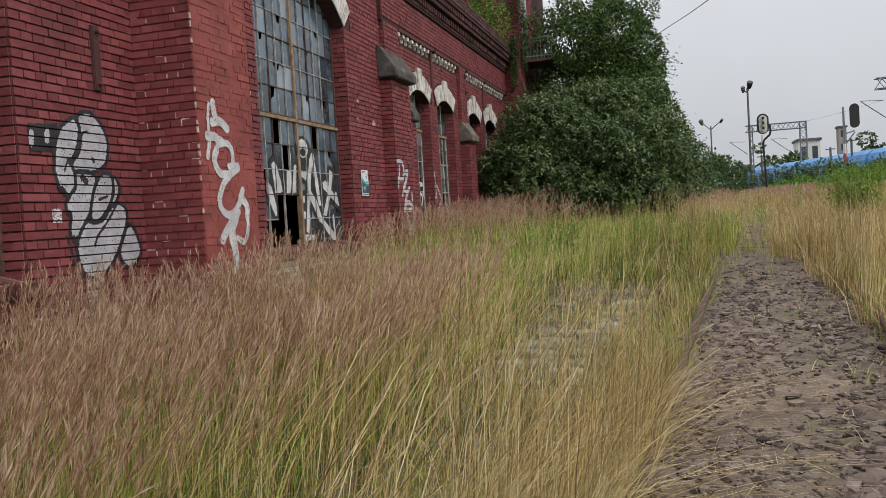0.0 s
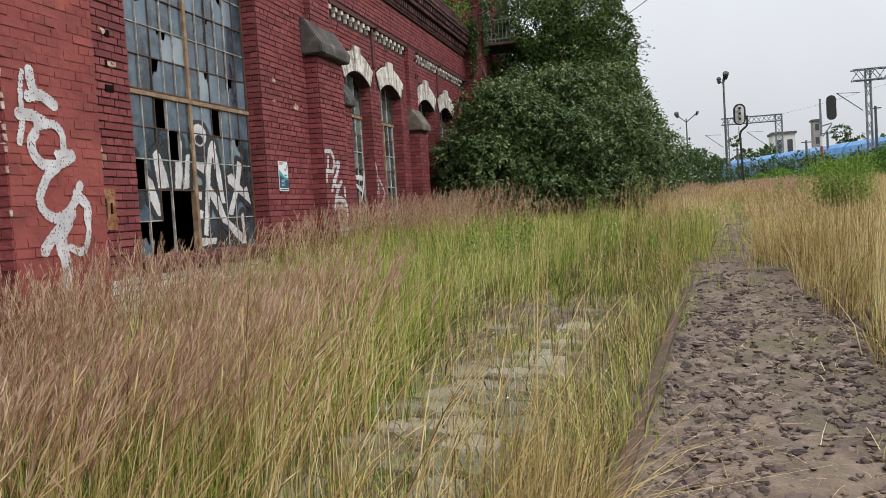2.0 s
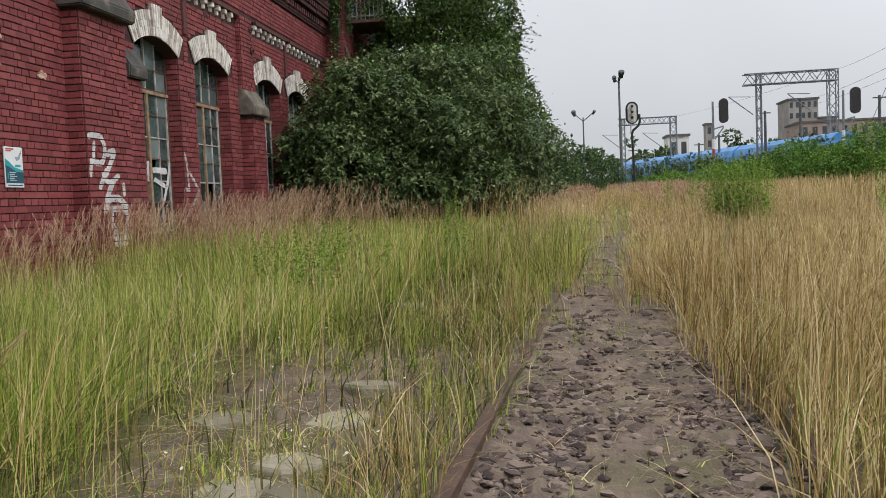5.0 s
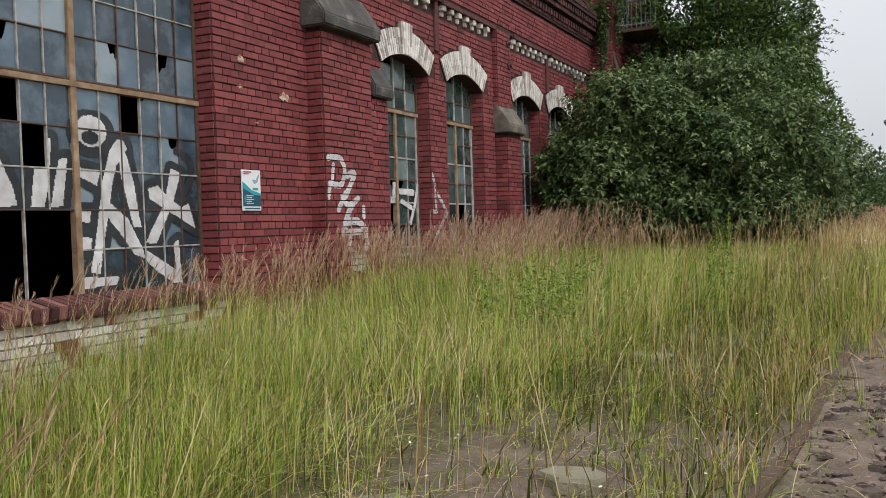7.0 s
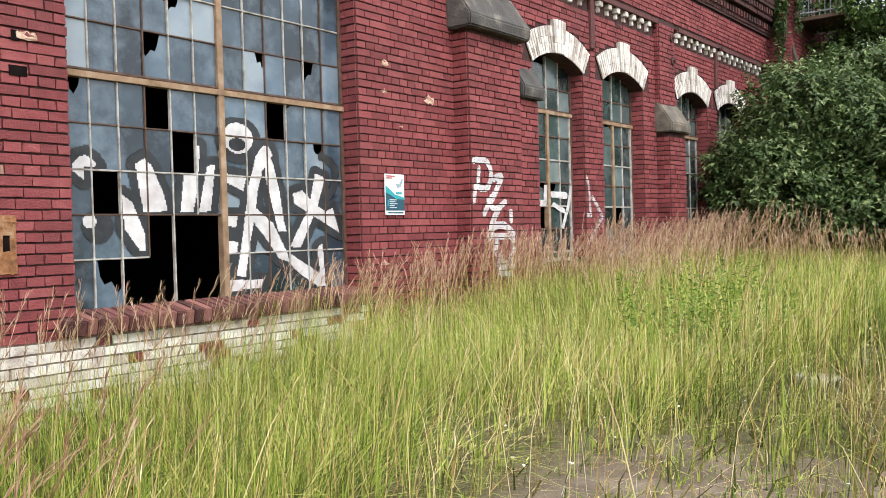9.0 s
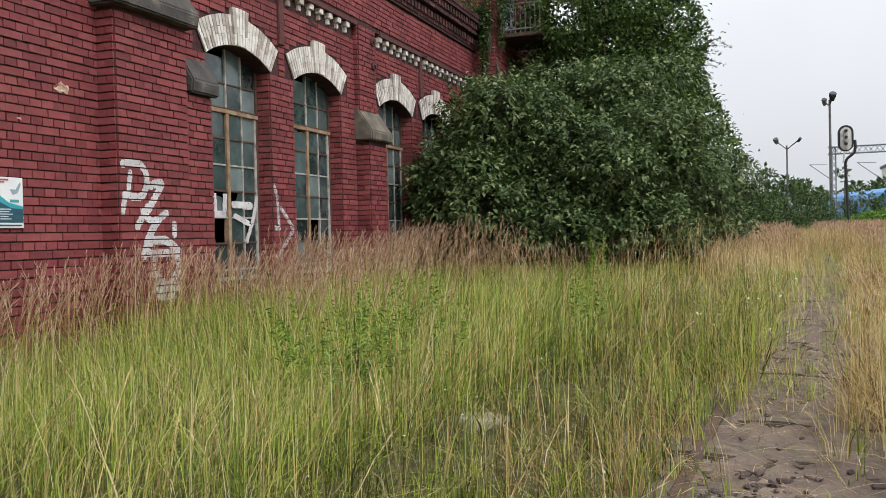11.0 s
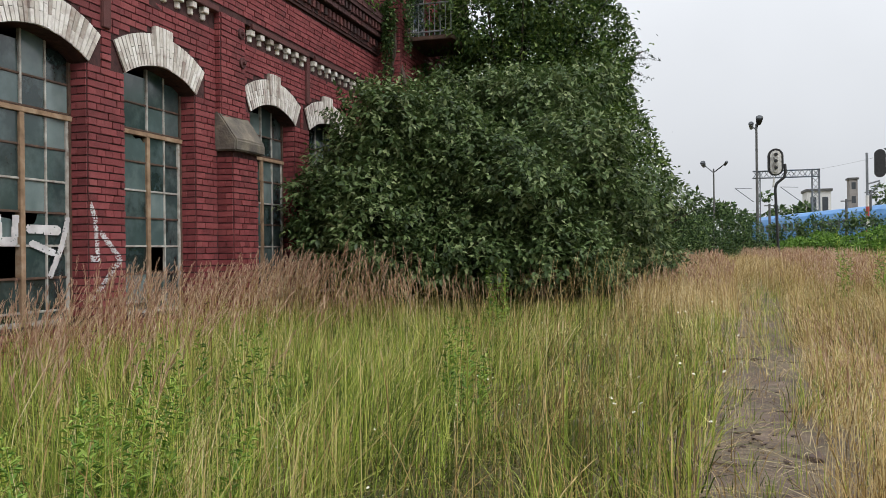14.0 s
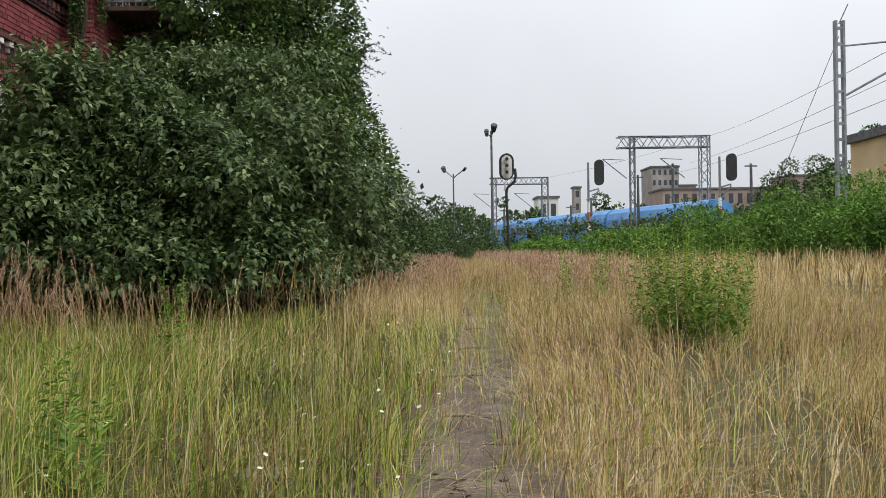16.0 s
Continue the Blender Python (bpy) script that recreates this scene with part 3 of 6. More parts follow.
def pane_mesh(w, h, bite=0, seed=0, glass=None):
    """A thin pane; bite: how much of a corner is broken out with a jagged edge."""
    rng = random.Random(seed)
    pts = [(0, 0), (w, 0), (w, h), (0, h)]
    if bite:
        k = 1 - bite
        edge = [(w * bite, h), (w * (bite + 0.1 * k), h * (1 - 0.35 * k)), (w * (bite + 0.3 * k), h * (1 - 0.55 * k)), (w * (bite + 0.55 * k), h * (1 - 0.5 * k)), (w * (bite + 0.8 * k), h * (1 - 0.75 * k)), (w, h * (1 - 0.6 * k))]
        edge = [(a + rng.uniform(-0.01, 0.01) * (0 < i < 5), b + rng.uniform(-0.015, 0.015) * (0 < i < 5)) for i, (a, b) in enumerate(edge)]
        pts = [(0, 0), (w, 0)] + edge[::-1] + [(0, h)]
        if seed % 2:
            pts = [(w - a, b) for a, b in pts][::-1]
    bm = bmesh.new()
    f = [bm.verts.new((0, y, z)) for y, z in pts]
    b = [bm.verts.new((-0.004, y, z)) for y, z in pts]
    bm.faces.new(f)
    bm.faces.new(b[::-1])
    for i in range(len(pts)):
        j = (i + 1) % len(pts)
        bm.faces.new((f[j], f[i], b[i], b[j]))
    bmesh.ops.recalc_face_normals(bm, faces=bm.faces)
    me = bpy.data.meshes.new("pane")
    bm.to_mesh(me)
    bm.free()
    me.materials.append(glass or M_GLASS)
    return me


def arch_top(o, y):
    yc, zc, r = arch_of(o)
    return zc + math.sqrt(max(r * r - (y - yc) ** 2, 0))


def grid_window(name, o, x, cols, rows_z, missing, bitten, mull_w, m_mull, transom, label, bar=0.014, glass=None):
    """An iron-barred window: outer frame, mullion, transom, bars, and every pane of glass."""
    y0, y1 = o[0], o[1]
    win = empty(name, (x, (y0 + y1) / 2, o[2]), label, "window", kind="structure")
    oy, oz = (y0 + y1) / 2, o[2]

    def bar_part(nm, a, b, c, d, m, deep=0.03):
        return part(nm, box_bm(-deep, deep * 0.6, a - oy, b - oy, c - oz, d - oz, 0.003), m, win)

    ym = (y0 + y1) / 2
    bar_part("window_frame", y0, y0 + 0.045, o[2], o[3], M_RUST)
    bar_part("window_frame", y1 - 0.045, y1, o[2], o[3], M_RUST)
    bar_part("window_frame", y0, y1, o[2], o[2] + 0.045, M_FRAME)
    if o[1] - o[0] < 2:
        bar_part("mullion", ym - mull_w / 2, ym + mull_w / 2, o[2], transom, m_mull, 0.045)
        bar_part("glazing_bar", ym - 0.014, ym + 0.014, transom, arch_top(o, ym), M_FRAME, 0.024)
        for a, b in ((y0 + 0.045, y0 + 0.085), (y1 - 0.085, y1 - 0.045)):
            bar_part("casement_stile", a, b, o[2], transom, M_FRAME, 0.026)
        mull_w = 0.03
    else:
        bar_part("mullion", ym - mull_w / 2, ym + mull_w / 2, o[2], arch_top(o, ym), m_mull, 0.045)
    bar_part("transom", y0, y1, transom, transom + 0.05, m_mull, 0.05)
    bar_part("transom", y0, y1, transom + 0.055, transom + 0.075, M_RUST, 0.03)
    edges = []
    for (a, b), c in zip(((y0 + 0.045, ym - mull_w / 2), (ym + mull_w / 2, y1 - 0.045)), cols):
        edges.append([a + (b - a) * i / c for i in range(c + 1)])
    first = (0, cols[0])
    shapes = {}
    for h, es in enumerate(edges):
        for i in range(1, cols[h]):
            run = None
            for k, z in enumerate(rows_z[:-1]):
                gone = i % 2 == 1 and {(first[h] + i - 1, k), (first[h] + i, k)} <= missing
                z2 = min(rows_z[k + 1], arch_top(o, es[i]))
                if not gone and z2 > z:
                    run = (run[0] if run else z, z2)
                if run and (gone or k == len(rows_z) - 2 or z2 < rows_z[k + 1]):
                    bar_part("glazing_bar", es[i] - bar / 2, es[i] + bar / 2, run[0], run[1], M_FRAME if (i + h) % 3 else M_RUST, 0.021)
                    run = None
        for i in range(cols[h]):
            for k, z in enumerate(rows_z[:-1]):
                z2 = rows_z[k + 1]
                lim = min(arch_top(o, es[i]), arch_top(o, es[i + 1]))
                if z > lim - 0.03:
                    continue
                cell = (first[h] + i, k)
                if cell in missing:
                    continue
                hgt = min(z2, lim + 0.06) - z - 0.004
                key = (round(es[i + 1] - es[i], 3), round(hgt, 3), bitten.get(cell, 0), h)
                if key not in shapes:
                    shapes[key] = pane_mesh(key[0] - 0.004, key[1], key[2], len(shapes), glass)
                p_ = obj("pane", shapes[key], None, win)
                p_.location = (RNG.uniform(-0.006, -0.002), es[i] + 0.002 - oy, z + 0.002 - oz)
                p_.rotation_euler = (0, RNG.normal(0, 0.006), RNG.normal(0, 0.007))
    for k, z in enumerate(rows_z[1:-1]):
        if z > o[3] + o[4] - 0.1 or abs(z - transom - 0.04) < 0.09:
            continue
        w = 0.0
        while arch_top(o, y0 + w) < z and w < (y1 - y0) / 2:
            w += 0.02
        w = w if z > o[3] else 0.045
        cut = [(e[c], e[c + 1]) for q, e in enumerate(edges) for c in range(cols[q]) if {(first[q] + c, k), (first[q] + c, k + 1)} <= missing]
        at = y0 + w
        for a, b in cut + [(y1 - w, y1)]:
            if a - at > 0.05:
                bar_part("glazing_bar", at, a, z - bar / 2, z + bar / 2, M_FRAME if k % 2 == 0 else M_RUST, 0.019)
            at = b
    return win


BIG_ROWS = [0.845, 1.25, 1.59, 1.93, 2.28, 2.66, 3.06, 3.40, 3.74, 4.08, 4.42, 4.8]
MISSING = {(1, 2), (4, 3), (3, 4), (2, 0), (3, 0), (4, 0), (5, 0), (4, 1), (5, 1), (3, 1), (8, 4)}
BITTEN = {(0, 4): 0.25, (3, 5): 0.3, (7, 5): 0.55, (4, 6): 0.5, (10, 5): 0.4, (9, 4): 0.7, (11, 4): 0.75, (10, 3): 0.45, (1, 0): 0.1, (2, 7): 0.5, (8, 7): 0.6, (4, 8): 0.4, (9, 8): 0.5, (3, 6): 0.7}
grid_window("window_1", BIG[1], -0.215, (6, 6), BIG_ROWS, MISSING, BITTEN, 0.06, M_WOOD, 2.62, "large rusty iron workshop window with broken panes")
grid_window("window_2", BIG[0], -0.215, (6, 6), BIG_ROWS, {(10, 8), (3, 2)}, {(8, 3): 0.4}, 0.06, M_RUST, 2.62, "large rusty iron workshop window with dusty panes")
SROWS = [0.95, 1.08, 1.40, 1.71, 2.03, 2.34, 2.66, 3.0, 3.32, 3.9]
for i, o in enumerate(SMALL):
    miss = [{(0, 2)}, {(1, 2)}, set(), set()][i]
    bite = [{(0, 4): 0.55, (0, 3): 0.6, (1, 3): 0.35, (2, 2): 0.5}, {(0, 6): 0.6, (0, 3): 0.7, (2, 6): 0.7}, {}, {}][i]
    grid_window("window_%d" % (i + 3), o, -0.20, (1, 2), SROWS, miss, bite, 0.06, M_WOOD, 2.96, "tall arched timber window with dusty broken panes", 0.022, M_GLASS2)


# ---- sills ----
def brick_sill(y0, y1, z):
    """A sloping sill of bricks on edge."""
    sill = empty("window_sill", (0, (y0 + y1) / 2, z), "sloping sill of dark bricks laid on edge", "window sill", kind="structure")
    n = int((y1 - y0) / 0.082)
    bm = box_bm(-0.20, 0.10, -0.036, 0.036, -0.07, 0.045, 0.008)
    me = bpy.data.meshes.new("brick")
    bm.to_mesh(me)
    bm.free()
    me.materials.append(M_SILL)
    for i in range(n):
        b = obj("brick", me, None, sill)
        b.location = (RNG.uniform(-0.004, 0.004), y0 + (i + 0.5) * (y1 - y0) / n - (y0 + y1) / 2, RNG.uniform(-0.003, 0.003))
        b.rotation_euler = (RNG.normal(0, 0.02), 0.22, 0)


M_SILL = mat("sill_brick", [(0.0, (0.06, 0.025, 0.022)), (0.5, (0.15, 0.055, 0.05)), (1.0, (0.25, 0.11, 0.095))], scale=8, rough=0.8, bump=0.5, pick="object")
brick_sill(-3.42, -0.22, 0.80)
brick_sill(-10.46, -7.28, 0.80)

# ---- electric niche and small holes in the wall ----
box = empty("junction_box", (0.0, -3.95, 1.38), "rusty broken electrical box set in the brick wall", "junction box")
bm = bmesh.new()
for a, b, c, d in ((-0.24, -0.15, -0.20, 0.20), (0.08, 0.15, -0.20, 0.20), (0.20, 0.24, -0.20, 0.20), (-0.24, 0.24, 0.15, 0.20), (-0.24, 0.24, -0.20, -0.14), (0.14, 0.21, 0.06, 0.16), (0.14, 0.21, -0.15, -0.05)):
    box_bm(0.0, 0.032, a, b, c, d, 0.0, bm)
for v in bm.verts:
    v.co += Vector(noise.noise_vector(v.co * 20)) * 0.012
part("frame_plate", bm, mat("orange_rust", [(0.25, (0.10, 0.045, 0.025)), (0.5, (0.27, 0.12, 0.05)), (0.8, (0.40, 0.29, 0.19))], scale=16, rough=0.9, bump=0.5), box, "orange rusted and crumbling surround")
bm = bmesh.new()
corner = [(0.115 * math.copysign(abs(math.cos(a)) ** 0.55, math.cos(a)) - 0.035, 0.12 * math.copysign(abs(math.sin(a)) ** 0.55, math.sin(a)) + 0.005) for a in [2 * math.pi * k / 24 for k in range(24)]]
outer_ring = [bm.verts.new((0.048, y * 1.14, z * 1.14)) for y, z in corner]
inner_ring = [bm.verts.new((0.050, y, z)) for y, z in corner]
wall_ring = [bm.verts.new((0.0, y * 1.14, z * 1.14)) for y, z in corner]
deep_ring = [bm.verts.new((0.024, y * 0.94, z * 0.94)) for y, z in corner]
for k in range(24):
    n = (k + 1) % 24
    for a, b in ((outer_ring, inner_ring), (wall_ring, outer_ring), (inner_ring, deep_ring)):
        bm.faces.new((a[k], a[n], b[n], b[k]))
bmesh.ops.recalc_face_normals(bm, faces=bm.faces)
part("case_rim", bm, M_RUST, box, "rounded rusty rim of the case")
bm = bmesh.new()
bm.faces.new([bm.verts.new((0.0245, y * 0.95, z * 0.95)) for y, z in corner])
part("case_back", bm, mat("box_inside", [(0.3, (0.03, 0.027, 0.024)), (0.8, (0.11, 0.097, 0.082))], scale=6), box)
# shallow black block; the recess's shade is only its colour
part("recess", box_bm(-0.02, 0.022, 0.15, 0.20, -0.05, 0.06), M_HOLE, box)
# holes are blocks level with the bricks, their inner shade painted black
for y, z, w in ((-3.65, 2.56, 0.12), (-3.62, 3.10, 0.07), (-3.66, 2.80, 0.06)):
    hole = part("putlog_hole", box_bm(-0.02, 0.0225, y - w / 2, y + w / 2, z - 0.035, z + 0.035), M_HOLE)
    tagged(hole, "black block painted as the shade inside a missing-brick hole", "wall hole", "holes in the wall", "structure")
M_CHIP = mat("spalled_brick", [(0.3, (0.42, 0.25, 0.18)), (0.7, (0.62, 0.48, 0.38))], scale=20, rough=0.95, bump=0.6)
for y, z, s in ((0.77, 2.83, 0.07), (0.06, 3.13, 0.05), (0.75, 3.12, 0.035), (0.06, 2.84, 0.045), (0.30, 2.50, 0.03), (-3.58, 2.80, 0.06), (-3.70, 3.12, 0.05), (0.0, 1.09, 0.06)):
    bm = bmesh.new()
    bmesh.ops.create_icosphere(bm, subdivisions=2, radius=s, matrix=Matrix.Translation((0.014, y, z)) @ Matrix.Diagonal((0.18, 1.2, 0.6, 1)))
    for v in bm.verts:
        v.co += Vector(noise.noise_vector(v.co * 25)) * s * 0.45 * Vector((0.2, 1, 1)).length
        v.co.x = min(v.co.x, 0.027)
    tagged(part("brick_chip", bm, M_CHIP), "pale spalled patch on a red brick", "brick damage", "spalled bricks", "structure")


# ---- painted tags: thin paint on the brick faces and panes ----
def near_line(y, z, pts, w):
    """Which points lie within w/2 of a polyline."""
    hit = np.zeros(y.shape, bool)
    for (a, b), (c, d) in zip(pts, pts[1:]):
        L = (c - a) ** 2 + (d - b) ** 2 + 1e-9
        s = np.clip(((y - a) * (c - a) + (z - b) * (d - b)) / L, 0, 1)
        hit |= (y - a - s * (c - a)) ** 2 + (z - b - s * (d - b)) ** 2 < (w / 2) ** 2
    return hit


def in_shape(y, z, pts):
    hit = np.zeros(y.shape, bool)
    for (a, b), (c, d) in zip(pts, pts[1:] + pts[:1]):
        if abs(d - b) > 1e-9:
            hit ^= ((b > z) != (d > z)) & (y < (c - a) * (z - b) / (d - b) + a)
    return hit


def smooth_line(pts, n=6, closed=False):
    """Rounds a polyline."""
    p = [Vector(q) for q in pts]
    k = len(p)
    out = []
    for i in range(k if closed else k - 1):
        a, b, c, d = (p[(i + j) % k] if closed else p[min(max(i + j, 0), k - 1)] for j in (-1, 0, 1, 2))
        for s in range(n):
            t = s / n
            q = 0.5 * (2 * b + (c - a) * t + (2 * a - 5 * b + 4 * c - d) * t * t + (3 * b - a - 3 * c + d) * t ** 3)
            out.append((q.x, q.y))
    if not closed:
        out.append(tuple(p[-1]))
    return out


def cells(y0, y1, z0, z1, size, joints):
    """Centres of small patches; joints: leave the mortar joints bare."""
    y = np.arange(y0, y1, size)
    if joints:
        sub = (COURSE - 0.012) / 7
        z = np.concatenate([k * COURSE + 0.006 + sub * (np.arange(7) + 0.5) for k in range(int(z0 / COURSE), int(z1 / COURSE) + 1)])
    else:
        sub = size
        z = np.arange(z0, z1, size)
    Y, Z = np.meshgrid(y, z)
    return Y.ravel(), Z.ravel(), size / 2, sub / 2


def paint(name, mask, grid, x, material, label, worn=0.04, thing=None):
    y, z, hy, hz = grid
    keep = mask & (np.random.default_rng(3).uniform(0, 1, y.shape) > worn)
    y, z = y[keep], z[keep]
    v = np.stack([np.stack([np.full_like(y, x), y + a * hy, z + b * hz], 1) for a, b in ((-1, -1), (1, -1), (1, 1), (-1, 1))], 1)
    f = np.arange(4 * len(y)).reshape(-1, 4)
    ob = obj(name, np_mesh(name, v.reshape(-1, 3), f), material, thing)
    return ob if thing else tagged(ob, label, "graffiti", kind="structure")


M_CHROME = mat("silver_spray_paint", [(0.3, (0.42, 0.42, 0.45)), (0.7, (0.60, 0.60, 0.63))], scale=9, rough=0.45, metal=0.25, stain=(0.2, 0.15, 0.15), stain_amount=0.3, stain_scale=4)
M_BLACK = mat("black_spray_paint", [(0.3, (0.012, 0.012, 0.014)), (0.7, (0.04, 0.04, 0.045))], scale=9, rough=0.5)
M_WHITE = mat("white_spray_paint", [(0.25, (0.40, 0.39, 0.40)), (0.7, (0.68, 0.67, 0.67))], scale=7, rough=0.6, stain=(0.3, 0.2, 0.2), stain_amount=0.3, stain_scale=5)
M_HAZE = mat("grey_spray_paint", [(0.3, (0.012, 0.014, 0.017)), (0.7, (0.035, 0.04, 0.045))], scale=7, rough=0.5)

g = cells(-7.3, -5.6, 0.4, 2.45, 0.010, True)
BLOBS = [
    [(-6.74, 2.20), (-6.89, 2.11), (-6.97, 1.98), (-7.00, 1.83), (-7.01, 1.72), (-6.97, 1.60), (-6.90, 1.53), (-6.83, 1.53), (-6.77, 1.60), (-6.75, 1.70), (-6.79, 1.78), (-6.84, 1.82), (-6.78, 1.84), (-6.72, 1.92), (-6.68, 2.03), (-6.67, 2.12), (-6.70, 2.18)],
    [(-6.65, 2.24), (-6.57, 2.27), (-6.47, 2.25), (-6.38, 2.18), (-6.31, 2.07), (-6.30, 1.95), (-6.34, 1.83), (-6.43, 1.76), (-6.54, 1.73), (-6.65, 1.74), (-6.75, 1.72), (-6.79, 1.80), (-6.70, 1.90), (-6.66, 2.02), (-6.67, 2.13), (-6.69, 2.19)],
    [(-6.76, 1.72), (-6.65, 1.73), (-6.54, 1.72), (-6.49, 1.67), (-6.52, 1.56), (-6.58, 1.41), (-6.67, 1.29), (-6.77, 1.17), (-6.86, 1.16), (-6.88, 1.24), (-6.85, 1.36), (-6.90, 1.39), (-6.90, 1.46), (-6.84, 1.53), (-6.77, 1.60)],
    [(-6.26, 1.70), (-6.18, 1.63), (-6.20, 1.53), (-6.27, 1.43), (-6.40, 1.29), (-6.52, 1.27), (-6.59, 1.32), (-6.43, 1.36), (-6.30, 1.53)],
    [(-6.41, 1.72), (-6.32, 1.73), (-6.27, 1.68), (-6.27, 1.56), (-6.34, 1.43), (-6.46, 1.32), (-6.55, 1.29), (-6.60, 1.33), (-6.59, 1.42), (-6.54, 1.56), (-6.48, 1.66)],
    [(-6.67, 1.29), (-6.59, 1.29), (-6.46, 1.30), (-6.33, 1.41), (-6.23, 1.46), (-6.15, 1.44), (-6.10, 1.38), (-6.11, 1.27), (-6.18, 1.14), (-6.28, 0.99), (-6.41, 0.86), (-6.53, 0.81), (-6.65, 0.79), (-6.74, 0.84), (-6.79, 0.94), (-6.81, 1.05), (-6.79, 1.14)],
    [(-6.09, 1.26), (-6.01, 1.22), (-5.95, 1.11), (-5.92, 1.00), (-6.00, 0.89), (-6.12, 0.85), (-6.21, 0.91), (-6.24, 1.01), (-6.17, 1.14)],
]
INNER = [([(-6.57, 1.08), (-6.53, 1.16), (-6.39, 1.28), (-6.25, 1.43)], 0.020), ([(-6.66, 2.01), (-6.63, 2.07), (-6.57, 2.09)], 0.020), ([(-6.52, 1.85), (-6.51, 1.83)], 0.025), ([(-6.47, 1.49), (-6.36, 1.52)], 0.020), ([(-6.67, 1.68), (-6.63, 1.65)], 0.049), ([(-6.85, 1.81), (-6.89, 1.73)], 0.015), ([(-6.94, 1.59), (-6.89, 1.55)], 0.020), ([(-6.93, 1.17), (-6.88, 1.05), (-6.85, 0.91)], 0.020), ([(-6.84, 1.15), (-6.80, 1.11)], 0.045)]
fill, edge = np.zeros(g[0].shape, bool), np.zeros(g[0].shape, bool)
for b in BLOBS:
    line = smooth_line(b, 5, True)
    body = in_shape(g[0], g[1], line)
    edge = (edge & ~body) | near_line(g[0], g[1], line + line[:1], 0.040)
    fill |= body
for pts, w in INNER:
    edge |= near_line(g[0], g[1], smooth_line(pts), w * 1.3)
shadow = in_shape(g[0], g[1], [(-7.28, 2.10), (-6.93, 2.13), (-6.98, 1.88), (-7.27, 1.88)])
eyes = near_line(g[0], g[1], [(-7.24, 2.03), (-7.25, 1.94)], 0.055) | near_line(g[0], g[1], [(-7.06, 2.06), (-7.07, 1.98)], 0.055)
drip = in_shape(g[0], g[1], [(-6.71, 0.80), (-6.48, 0.79), (-6.50, 0.45), (-6.72, 0.45)]) & ~fill
label_spot = (np.abs(g[0] + 7.02) < 0.055) & (np.abs(g[1] - 1.35) < 0.06)
drip |= label_spot
paint("graffiti_outline", edge | (shadow & ~eyes & ~fill), g, 0.0225, M_BLACK, "black outline of a bubble-letter graffiti on brick", 0.03)
paint("graffiti_fill", (fill & ~edge) | eyes, g, 0.0220, M_CHROME, "silver bubble-letter graffiti sprayed on the brick wall", 0.03)
paint("graffiti_smear", drip, g, 0.0220, M_WHITE, "pale paint smear under the graffiti", 0.25)

g = cells(-5.79, -4.76, 0.6, 2.5, 0.010, False)
TAG = [
    ([(-5.60, 2.38), (-5.63, 2.23), (-5.63, 2.07)], 0.043),
    ([(-5.52, 2.40), (-5.51, 2.31), (-5.48, 2.25)], 0.086),
    ([(-5.55, 2.21), (-5.42, 2.23), (-5.28, 2.17)], 0.086),
    ([(-5.66, 2.07), (-5.54, 2.07), (-5.41, 2.03)], 0.086),
    ([(-5.63, 2.01), (-5.68, 1.86)], 0.056),
    ([(-5.49, 1.99), (-5.31, 2.02), (-5.22, 1.96), (-5.21, 1.84)], 0.065),
    ([(-5.51, 1.94), (-5.56, 1.87), (-5.54, 1.78), (-5.46, 1.71), (-5.33, 1.70), (-5.21, 1.74), (-5.12, 1.78)], 0.082),
    ([(-5.29, 1.79), (-5.12, 1.80)], 0.065),
    ([(-5.30, 1.69), (-5.40, 1.63), (-5.47, 1.54), (-5.52, 1.44), (-5.48, 1.35), (-5.38, 1.30), (-5.25, 1.32), (-5.14, 1.41), (-5.05, 1.55)], 0.077),
    ([(-5.10, 1.48), (-4.99, 1.39), (-4.99, 1.29)], 0.086),
    ([(-5.17, 1.33), (-5.30, 1.23), (-5.43, 1.13), (-5.51, 1.05)], 0.095),
    ([(-5.24, 1.26), (-5.32, 1.16), (-5.31, 1.04)], 0.129),
    ([(-5.31, 1.05), (-5.27, 0.87), (-5.31, 0.75)], 0.112),
    ([(-5.00, 1.32), (-4.99, 1.16), (-5.08, 1.02), (-5.22, 1.06)], 0.060),
]
mask = np.zeros(g[0].shape, bool)
for pts, w in TAG:
    mask |= near_line(g[0], g[1], smooth_line(pts), w * 1.05)
paint("graffiti_tag", mask, g, 0.6715, M_WHITE, "white roller-painted tag on the plastered buttress", 0.06)

